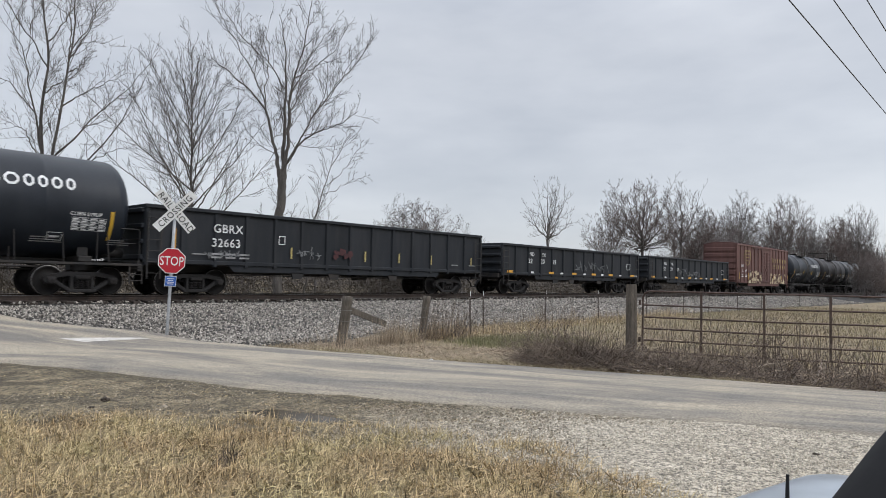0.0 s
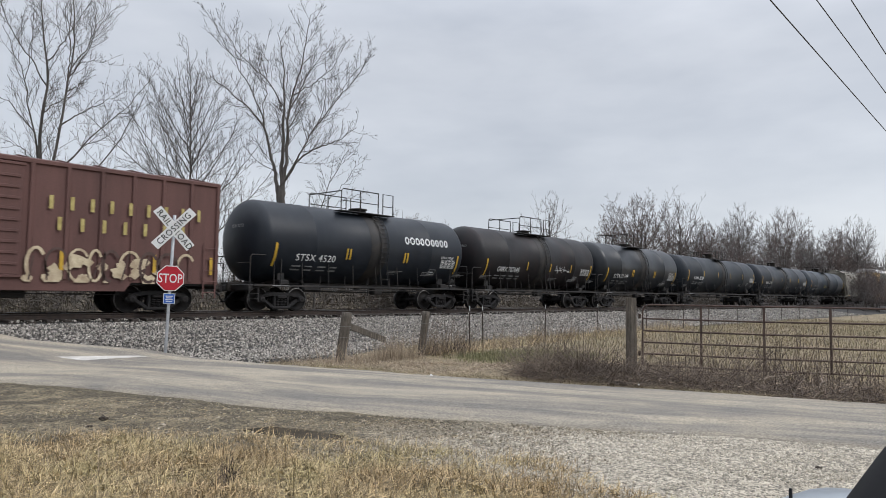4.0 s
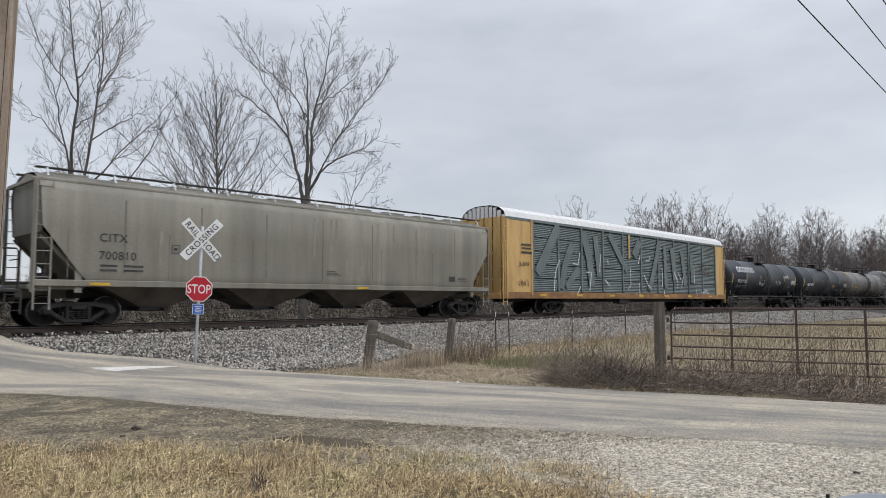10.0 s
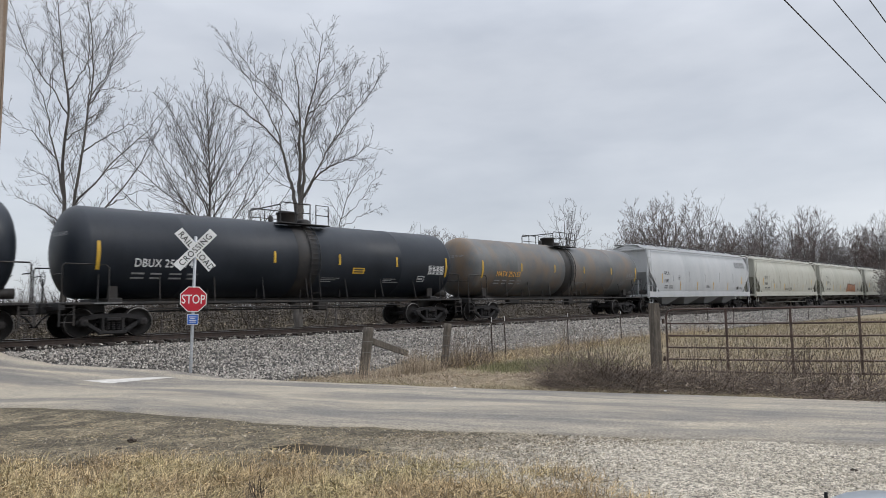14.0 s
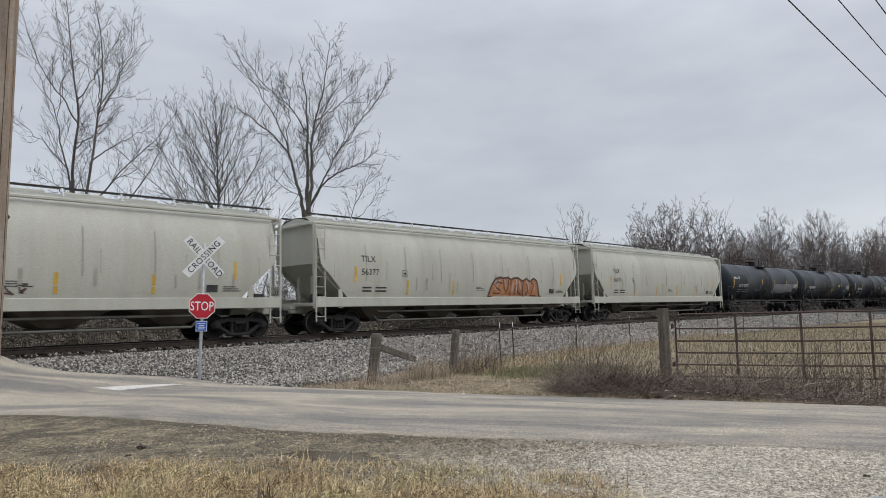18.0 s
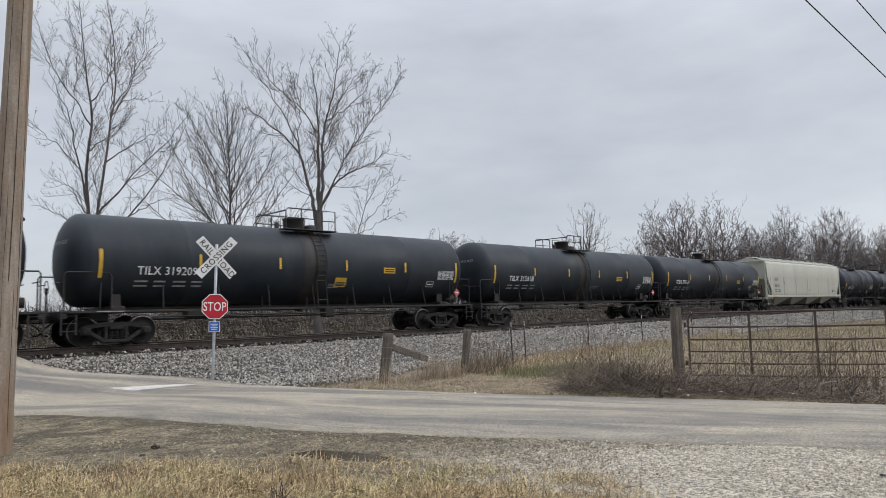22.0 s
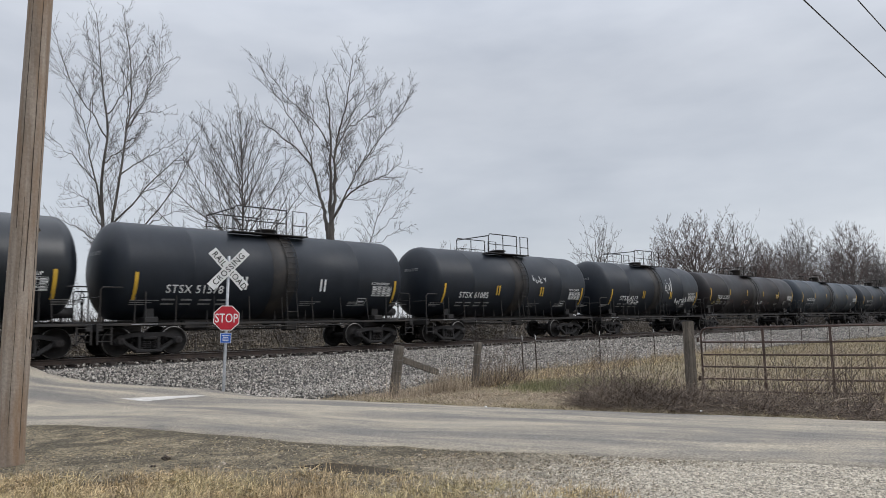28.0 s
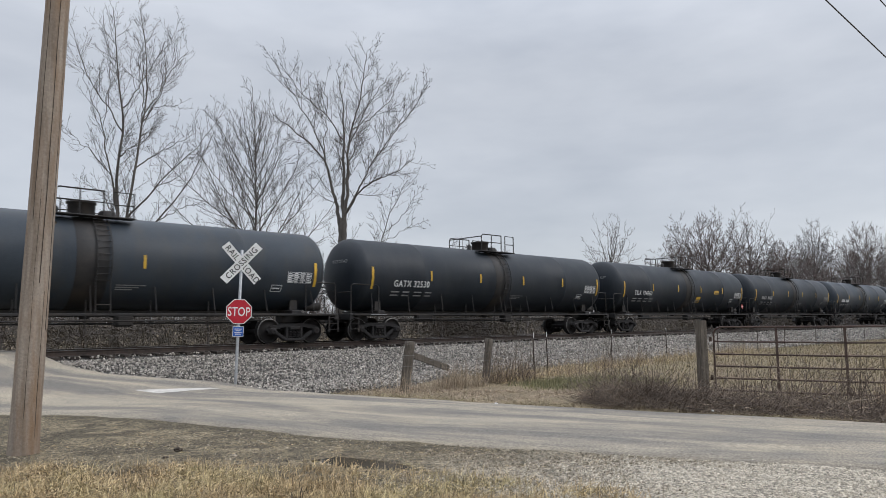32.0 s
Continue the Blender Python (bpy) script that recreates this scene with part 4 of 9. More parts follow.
def rungs(s, x, y, z0, z1, w=0.42, n=6, r=0.014, along="x"):
    """A ladder: two stiles and rungs."""
    d = (w / 2, 0, 0) if along == "x" else (0, w / 2, 0)
    for k in (-1, 1):
        s.beam((x + k * d[0], y + k * d[1], z0), (x + k * d[0], y + k * d[1], z1), 0.05, 0.014, up=(0, 1, 0), ch=0.003)
    for i in range(n):
        z = z0 + (z1 - z0) * (i + 0.5) / n
        s.tube([(x - d[0], y - d[1], z), (x + d[0], y + d[1], z)], r, 5)
    return s


def tank_car(half, R, cz, dome):
    """A tank car without its paint marks. half: half the length between the end stripes; the couplers meet 1.29 m beyond them."""
    car = thing("tank_car", pose(0, 0, -50), "tank car", "tank car", "cars of the freight train")
    hs, end = half + 0.18, half + 1.27
    zp = 0.98 if half < 6 else 1.05  # height of the side rail and the end platforms
    prof = []
    hd = R * 0.43
    for i in range(9):
        a = math.pi / 2 * (1 - i / 8)
        prof.append((-hs - hd * math.sin(a), max(R * math.cos(a), 0.001)))
    seams = [-hs * 0.62, -0.42, 0.42, hs * 0.62]
    for sx in seams:
        prof += [(sx - 0.05, R), (sx - 0.04, R + 0.006), (sx + 0.04, R + 0.006), (sx + 0.05, R)]
    prof += [(-u, r) for u, r in reversed(prof[:9])]
    tank = part("tank", Shape().lathe(prof, "x", 64, (0, 0, cz)), M_BLACK, car, "cylindrical jacketed tank")
    # middle saddle band with the ladder
    band = Shape().lathe([(-0.46, R + 0.004), (-0.44, R + 0.02), (0.44, R + 0.02), (0.46, R + 0.004)], "x", 64, (0.0, 0, cz))
    part("saddle_band", band, M_TRIM_BLACK, car, "dark band round the middle of the tank")
    bx = half - 0.62
    frame_ = Shape()
    for k in (-1, 1):
        frame_.box((k * (half + 0.28), 0, 0.92), (1.9, 0.5, 0.36), 0.03)
        frame_.box((k * bx, 0, 1.12), (0.42, 2.5, 0.20), 0.03)
        for y in (-0.95, 0.95):
            frame_.prism([(k * bx - 0.16, 1.2), (k * bx + 0.16, 1.2), (k * bx + 0.13, cz - R * 0.62), (k * bx - 0.13, cz - R * 0.62)], y - 0.04, y + 0.04)
        frame_.box((k * (end - 0.30), 0, zp - 0.08), (0.16, 2.9, 0.24), 0.02)
    frame_.box((0, 0, cz - R - 0.07), (2 * bx, 0.34, 0.16), 0.02)
    part("stub_sill_frame", frame_, M_TRIM_BLACK, car)
    for y in (-1, 1):
        rail_ = Shape().beam((-half - 0.9, y * 1.48, zp), (half + 0.9, y * 1.48, zp), 0.05, 0.075)
        for i in range(9):
            x = -half + 2 * half * i / 8
            rail_.tube([(x, y * 1.46, zp), (x * 0.99, y * (R * 0.86), cz - R * 0.52)], 0.018, 5)
        part("side_rail", rail_, M_TRIM_BLACK, car)
    pipes = Shape()
    for i in range(5):
        x = -half * 0.5 + i * half * 0.25
        pipes.tube([(x, -0.9, cz - R * 0.80), (x, -0.9, 0.62 + 0.08 * (i % 2))], 0.022, 5)
    pipes.tube([(-bx + 1.2, -0.9, 0.86), (bx - 1.2, -0.9, 0.86)], 0.026, 6).tube([(-bx + 1.0, 0.4, 0.78), (bx - 1.0, 0.4, 0.78)], 0.03, 6)
    pipes.box((half * 0.16, -0.5, 0.86), (0.5, 0.4, 0.36), 0.05).box((-half * 0.55, -0.55, 0.95), (0.9, 0.35, 0.30), 0.06)
    part("brake_piping", pipes, M_TRIM_BLACK, car)
    valve = Shape().lathe([(cz - R - 0.28, 0.10), (cz - R - 0.26, 0.16), (cz - R + 0.05, 0.18)], "z", 14, (half * 0.03, 0, 0))
    part("bottom_valve", valve, M_TRIM_BLACK, car)
    cyl = Shape().lathe([(half + 0.10, 0.001), (half + 0.11, 0.16), (half + 0.75, 0.16), (half + 0.76, 0.001)], "x", 16, (0, -0.55, 1.36))
    part("air_reservoir", cyl, M_TRIM_BLACK, car)
    # end platforms with hoop rails
    for k in (-1, 1):
        x0, x1, z1 = k * (half - 0.35), k * (end - 0.30), 2.12 if half < 6 else 2.24
        for y in (-1.40, 1.40):
            s = Shape()
            s.tube([(x0, y, zp), (x0, y, z1 - 0.10), (x0 + k * 0.10, y, z1), (x1 - k * 0.06, y, z1), (x1, y * 0.97, z1 - 0.08), (x1, y * 0.97, zp)], 0.024, 6)
            s.tube([(x1, y * 0.97, z1 - 0.3), (x1, y * 0.36, z1 - 0.3)], 0.018, 5)
            part("end_railing", s, M_TRIM_BLACK, car)
        p = Shape().box((k * (half + 0.45), 0, zp), (1.15, 2.94, 0.05), 0.008)
        part("end_platform", p, M_TRIM_BLACK, car)
        st = rungs(Shape(), k * (end - 0.42), -1.45, 0.38, zp, 0.40, 3)
        part("step", st, M_TRIM_BLACK, car)
        add_coupler(car, k * (end - 0.08), k)
    hw = Shape().tube([(-(end - 0.36), 0.62 + 0.22 * math.cos(a * math.pi / 8), 1.85 + 0.22 * math.sin(a * math.pi / 8)) for a in range(17)], 0.014, 5)
    hw.tube([(-(end - 0.36), 0.62, 1.1), (-(end - 0.36), 0.62, 1.85)], 0.03, 6)
    part("brake_wheel", hw, M_TRIM_BLACK, car)
    # dome, platform and rails on top
    top = cz + R
    xl = -1.75 if dome == "low" else -1.02
    s = Shape()
    if dome == "low":
        s.lathe([(top - 0.12, 0.36), (top + 0.10, 0.36), (top + 0.12, 0.42), (top + 0.16, 0.42), (top + 0.20, 0.2), (top + 0.21, 0.001)], "z", 20, (0.12, 0, 0))
        part("manway", s, M_TRIM_BLACK, car)
    else:
        s.lathe([(top - 0.15, 0.40), (top + 0.34, 0.40), (top + 0.36, 0.44), (top + 0.42, 0.44), (top + 0.45, 0.30), (top + 0.46, 0.001)], "z", 22, (0.0, 0, 0))
        s.lathe([(top - 0.1, 0.10), (top + 0.18, 0.10), (top + 0.26, 0.05), (top + 0.27, 0.001)], "z", 10, (-0.75, 0, 0))
        part("dome_housing", s, M_TRIM_BLACK, car)
        part("manway", Shape().lathe([(top - 0.1, 0.26), (top + 0.14, 0.26), (top + 0.2, 0.22), (top + 0.21, 0.001)], "z", 16, (0.78, 0, 0)), M_TRIM_BLACK, car)
    for y in (-1, 1):
        plat = Shape()
        plat.box(((xl + 1.24) / 2, y * 0.92, top - 0.13), (1.36 - xl, 0.44, 0.04), 0.008)
        plat.beam((-0.7, y * 0.92, top - 0.13), (-0.7, y * 0.5, top - 0.10), 0.05, 0.05).beam((0.9, y * 0.92, top - 0.13), (0.9, y * 0.5, top - 0.10), 0.05, 0.05)
        part("walkway", plat, M_TRIM_BLACK, car, "steel grating walkway")
    hr = Shape()
    zt = top + (0.80 if dome == "low" else 0.66)
    for y in (-1.10, 1.10):
        hr.tube([(xl, y, top - 0.12), (xl, y, zt - 0.10), (xl + 0.10, y, zt), (0.35, y, zt)], 0.026, 5)
        hr.tube([((xl + 0.35) / 2, y, zt), ((xl + 0.35) / 2, y, top - 0.12)], 0.024, 5)
        hr.tube([(xl, y, top + 0.3), (0.35, y, top + 0.3)], 0.020, 5)
        hr.tube([(0.35, y, zt), (0.35, y, top - 0.12)], 0.026, 5)
        hr.tube([(0.62, y, top - 0.12), (0.62, y, zt), (1.24, y, zt), (1.24, y, top - 0.12)], 0.026, 5)
        hr.tube([(0.62, y, top + 0.26), (1.24, y, top + 0.26)], 0.020, 5)
    hr.tube([(xl, -1.10, zt - 0.1), (xl, 1.10, zt - 0.1)], 0.026, 5)
    part("top_railing", hr, M_TRIM_BLACK, car)
    for y in (-1, 1):
        ld = Shape()
        xs = (0.10, 0.52)
        path = [(y * (R + 0.07) * math.sin(a), cz + (R + 0.07) * math.cos(a)) for a in [0.55 + 0.13 * i for i in range(12)]]
        path.append((y * (R + 0.07), 1.05))
        for x in xs:
            ld.tube([(x, p, q) for p, q in path], 0.020, 5)
        for p, q in path[::1]:
            ld.tube([(xs[0], p, q), (xs[1], p, q)], 0.013, 5)
        ld.tube([(xs[0], y * (R + 0.07), 1.35), (xs[1], y * (R + 0.07), 1.35)], 0.013, 5)
        part("ladder", ld, M_TRIM_BLACK, car)
    for k in (-1, 1):
        add_truck(car, k * bx)
    return car


def marks_on_tank(car, half, R, cz, mark, small, stripes, paint=None, letter=None, panel=True, extra=None, xm=None, size=0.37, stripe_mat=None):
    """Reporting mark, data lines, reflective stripes and test panel on the near side."""
    w = tank_wall(R, cz, 0.016)
    letter = letter or M_LETTER
    low, drop = (0.40, 0.40) if half < 6 else (0.14, 0.0)  # how far below the usual line the letters and the stripes sit
    zt, zs = cz - low, cz - drop
    s = Shape()
    x0 = -half + (0.95 if half < 6 else 1.1) if xm is None else xm
    wide = max(v[0] for v in text_geo(mark, size, 1.08)[0]) if mark else 1
    if mark:
        put_text(s, mark, x0, zt - 0.36, size, w, 1.08, 1.95 / wide if size < 0.4 else 1.0)
    else:
        for i in range(9):
            if i != 4:
                put_bar(s, x0 + 0.22 * i, zt - 0.36, 0.16, 0.24, w)
    pieces("mark_letter", s, letter, car)
    d = Shape()
    for j, zz in enumerate((0.55, 0.69)):
        for i in range(4):
            put_bar(d, x0 - 0.05 + i * 0.62, zt - zz - 0.05, 0.42 if i % 2 == 0 else 0.36, 0.055, w)
    for i in range(small):
        x = -half * 0.05 + 1.1 + i * half * 0.42
        for j in range(3):
            put_bar(d, x, zt - 0.62 - j * 0.065, 0.9 - 0.2 * ((i + j) % 3), 0.03, w)
    put_bar(d, -half - 0.1, 0.97 if half < 6 else 1.04, 0.8, 0.025, flat_wall(-1.509))
    tagged(part("data_block", d, M_LETTER_DIM, car, outward=False), kind="stuff")
    for k in (-1, 1):
        st = Shape()
        put_bar(st, k * half - 0.055, zs - 0.62, 0.11, 0.88, w, 8)
        part("reflective_stripe", st, stripe_mat or M_STRIPE, car, outward=False)
    for x, h in stripes:
        st = Shape()
        put_bar(st, x - 0.045, zs - 0.22, 0.09, h, w, 4)
        part("reflective_stripe", st, stripe_mat or M_STRIPE, car, outward=False)
    if panel:
        q = Shape()
        for j in range(6):
            put_bar(q, half - 1.15, (zt + 0.06) - 0.42 + j * 0.075, 0.98, 0.012, w)
            if j < 5:
                for i in range(4):
                    put_bar(q, half - 1.13 + i * 0.25, (zt + 0.06) - 0.395 + j * 0.075, 0.15 if (i + j) % 3 else 0.20, 0.030, w)
        for i in (0, 0.97):
            put_bar(q, half - 1.15 + i, (zt + 0.06) - 0.42, 0.012, 0.385, w, 3)
        if small > 3:
            put_text(q, "CORN SYRUP", half - 1.22, (zt + 0.06) + 0.02, 0.15, w)
        q2 = half - 1.75
        for a, b, c_, e in ((q2, (zt + 0.06) - 0.75, 0.42, 0.02), (q2, (zt + 0.06) - 0.53, 0.42, 0.02)):
            put_bar(q, a, b, c_, e, w)
        put_bar(q, q2, (zt + 0.06) - 0.75, 0.02, 0.24, w, 2)
        put_bar(q, q2 + 0.40, (zt + 0.06) - 0.75, 0.02, 0.24, w, 2)
        put_bar(q, q2 + 0.06, (zt + 0.06) - 0.66, 0.28, 0.05, w)
        part("test_panel", q, letter if letter is M_LETTER else M_LETTER_DIM, car, outward=False)
    e = Shape()
    ehd = R * 0.43
    hs = half + 0.18

    def head(y, z):
        rr = min(math.hypot(y, z - cz) / R, 0.999)
        return (-hs - ehd * math.sqrt(1 - rr * rr) - 0.012, y, z)
    vs, fs = text_geo(mark or "I", 0.17)
    wid = max(v[0] for v in vs)
    e.add([head(-0.25 - a + 0.0 + wid * 0.0, cz + 0.45 + b) for a, b in [(wid - v[0] - 0.45, v[1]) for v in vs]], fs)
    part("end_mark", e, M_LETTER_DIM, car, outward=False)
    if paint:
        for o in car.children:
            if o.name.split(".")[0] == "tank":
                o.material_slots[0].link = "OBJECT"
                o.material_slots[0].material = paint
    if extra:
        extra(car, w)


def scribble(car, w, x, z, wd, h, mat, n, seed, width=0.035, label="sprayed scribble"):
    """A spray-can scribble of crooked and rounded strokes, of no letters."""
    r = random.Random(seed)
    s = Shape()
    step = wd / n
    for i in range(n):
        x0, z0 = x + step * i, z + h * r.uniform(-0.08, 0.12)
        tall = h * r.uniform(0.6, 1.1)
        pts = [(x0 + step * r.uniform(0.0, 0.3), z0 + tall * r.uniform(0.6, 1.0))]
        for j in range(r.randint(3, 5)):
            pts.append((x0 + step * r.uniform(0.0, 1.05), z0 + tall * (r.uniform(0.0, 0.35) if j % 2 == 0 else r.uniform(0.55, 1.0))))
        if r.random() < 0.65:
            for _ in range(2):
                cut = [pts[0]]
                for p, q in zip(pts, pts[1:]):
                    cut += [(0.75 * p[0] + 0.25 * q[0], 0.75 * p[1] + 0.25 * q[1]), (0.25 * p[0] + 0.75 * q[0], 0.25 * p[1] + 0.75 * q[1])]
                pts = cut + [pts[-1]]
        put_stroke(s, pts, width * r.uniform(0.8, 1.2), w)
        if r.random() < 0.5:
            k = z0 + tall * r.uniform(0.2, 0.8)
            put_stroke(s, [(x0 - step * 0.1, k), (x0 + step * 0.9, k + tall * r.uniform(-0.2, 0.2))], width, w)
    tagged(part("graffiti", s, mat, car, label, outward=False), kind="stuff")


def bubble_tag(car, w, x0, x1, z0, z1, fill, line, seed, n=5):
    """Swollen block shapes with a dark outline, of no letters."""
    r = random.Random(seed)
    near = lambda x, z: (x, w(x, z)[1] - 0.008, z)
    step = (x1 - x0) / n
    for i in range(n):
        cx, cz = x0 + step * (i + 0.5), (z0 + z1) / 2 + r.uniform(-0.06, 0.06)
        rx, rz = step * 0.56, (z1 - z0) / 2 * r.uniform(0.85, 1.1)
        edge = []
        for a in range(20):
            t = a * 0.31416
            k = 1 / max(abs(math.cos(t)), abs(math.sin(t))) ** 0.7 * r.uniform(0.86, 1.02)
            edge.append((cx + rx * k * math.cos(t), cz + rz * k * math.sin(t) * 0.9))
        lift = lambda x, z, q=i % 2 * 0.004: (x, w(x, z)[1] - q, z)
        s, o = Shape(), Shape()
        for a in range(20):
            p, q = edge[a], edge[(a + 1) % 20]
            m = [((cx + p[0]) / 2, (cz + p[1]) / 2), ((cx + q[0]) / 2, (cz + q[1]) / 2)]
            s.add([lift(cx, cz), lift(*m[0]), lift(*m[1])], [(0, 1, 2)])
            s.add([lift(*m[0]), lift(*p), lift(*q), lift(*m[1])], [(0, 1, 2, 3)])
        part("graffiti", s, fill, car, outward=False)
        put_stroke(o, edge + edge[:1], 0.055, near)
        put_stroke(o, [(cx - rx * 0.2, cz + rz * 0.45), (cx + rx * 0.25, cz + rz * 0.3), (cx - rx * 0.1, cz - rz * 0.4)], 0.05, near)
        part("graffiti_outline", o, line, car, outward=False)


def orange_tag(car, w):
    """Swollen orange humps under one black outline, with dark folds and pale pink streaks, of no letters."""
    ox = [1.20, 1.33, 1.60, 1.96, 2.30, 2.63, 2.83, 3.05, 3.40, 3.81, 4.11, 4.42, 4.72, 5.00, 5.12, 5.20]
    oz = [1.70, 2.00, 2.30, 2.41, 2.36, 2.42, 2.30, 2.38, 2.40, 2.24, 2.38, 2.22, 2.40, 2.28, 2.00, 1.66]
    lift = lambda k: (lambda x, z: (x, w(x, z)[1] - k, z))
    fill = Shape()
    xs = [1.20 + 4.0 * i / 60 for i in range(61)]
    top = [float(np.interp(x, ox, oz)) for x in xs]
    for i in range(60):
        for j in range(4):
            q = lambda k, f: lift(0.0)(xs[k], 1.38 + (top[k] - 1.38) * f)
            fill.add([q(i, j / 4), q(i + 1, j / 4), q(i + 1, (j + 1) / 4), q(i, (j + 1) / 4)], [(0, 1, 2, 3)])
    part("graffiti", fill, M_TAG_ORANGE, car, "swollen orange spray painting", outward=False)
    for x, z, tilt, L, wd in ((1.75, 1.95, 0.25, 0.34, 0.10), (2.45, 1.95, -0.2, 0.45, 0.12), (2.95, 1.7, 0.1, 0.5, 0.10), (3.65, 1.8, -0.15, 0.45, 0.12), (4.25, 1.75, 0.2, 0.5, 0.14), (4.85, 1.75, -0.1, 0.45, 0.10)):
        p = Shape()
        put_stroke(p, [(x, z), (x + tilt * 0.3, z + L * 0.5), (x + tilt, z + L)], wd, lift(0.004))
        part("graffiti", p, M_TAG_PINK, car, "pale pink spray streak", outward=False)
    lines = [list(zip(ox, oz)), [(1.20, 1.70), (1.10, 1.48), (1.35, 1.40)], [(5.20, 1.66), (5.30, 1.45), (5.5, 1.42)], [(1.45, 1.62), (1.95, 1.60), (2.05, 1.75), (1.75, 1.86), (1.55, 2.05), (1.85, 2.18), (2.15, 2.10)],
             [(2.25, 2.3), (2.30, 1.9), (2.45, 1.65), (2.62, 1.9), (2.66, 2.3)], [(2.85, 2.25), (2.80, 1.5)], [(3.15, 1.5), (3.2, 1.95), (3.45, 2.1), (3.4, 1.7), (3.7, 1.55)], [(3.85, 2.2), (3.8, 1.75), (3.9, 1.45)],
             [(4.15, 2.1), (4.25, 1.8), (4.1, 1.5)], [(4.5, 2.2), (4.75, 2.05), (4.6, 1.75), (4.5, 1.5), (5.0, 1.48)]]
    for i, line in enumerate(lines):
        o = Shape()
        put_stroke(o, line, 0.10 if i < 3 else 0.065, lift(0.008 + 0.0015 * (i % 3)))
        part("graffiti_outline", o, M_TAG_DARK, car, "dark outline of the spray painting", outward=False)


def stroke(car, line, w):
    """One white spray stroke."""
    s = Shape()
    put_stroke(s, line, 0.075, w)
    part("graffiti", s, M_TAG_WHITE, car, "white spray stroke", outward=False)


def stripe_parts(car, bars, mat, w):
    """Reflective stripes, each a part of its own."""
    for x, z, wd, h in bars:
        s = Shape()
        put_bar(s, x, z, wd, h, w)
        part("reflective_stripe", s, mat, car, outward=False)


def brand_blocks(car, w, x, z, widths, h, mat, gap=0.09):
    """A maker's or owner's name as plain rounded rings of its size and colour."""
    for wd in widths:
        s, t = Shape(), max(h * 0.20, 0.05)
        a, b, c, d = x + t / 2, x + wd - t / 2, z + t / 2, z + h - t / 2
        q = min(wd, h) * 0.26
        ring = [(a + q, c), (b - q, c), (b, c + q), (b, d - q), (b - q, d), (a + q, d), (a, d - q), (a, c + q), (a + q, c), (b - q, c)]
        put_stroke(s, ring, t, w)
        part("owner_mark", s, mat, car, outward=False)
        x += wd + gap


def placard(car, x, y, z, mat=None, size=0.27):
    s = Shape()
    h = size * 0.7071
    s.prism([(x, z - h), (x + h, z), (x, z + h), (x - h, z)], y - 0.012, y)
    p = part("placard", s, M_RED_PLACARD, car, "red and white diamond placard")
    q = Shape()
    f = flat_wall(y - 0.016)
    put_bar(q, x - h * 0.5, z - 0.03, h, 0.06, f)
    part("placard_mark", q, M_LETTER, p, outward=False)


def warning_patch(car, w, x, z, wd=0.62, h=0.24):
    s = Shape()
    put_bar(s, x, z, wd, h, w, 2)
    p = part("warning_patch", s, M_STRIPE, car, "yellow warning patch", outward=False)
    q = Shape()
    f = lambda a, b: (a, w(a, b)[1] - 0.004, b)
    for j in range(2):
        put_bar(q, x + 0.06, z + 0.05 + 0.09 * j, wd - 0.12, 0.045, f)
    part("patch_lines", q, M_LETTER_BLACK, p, outward=False)


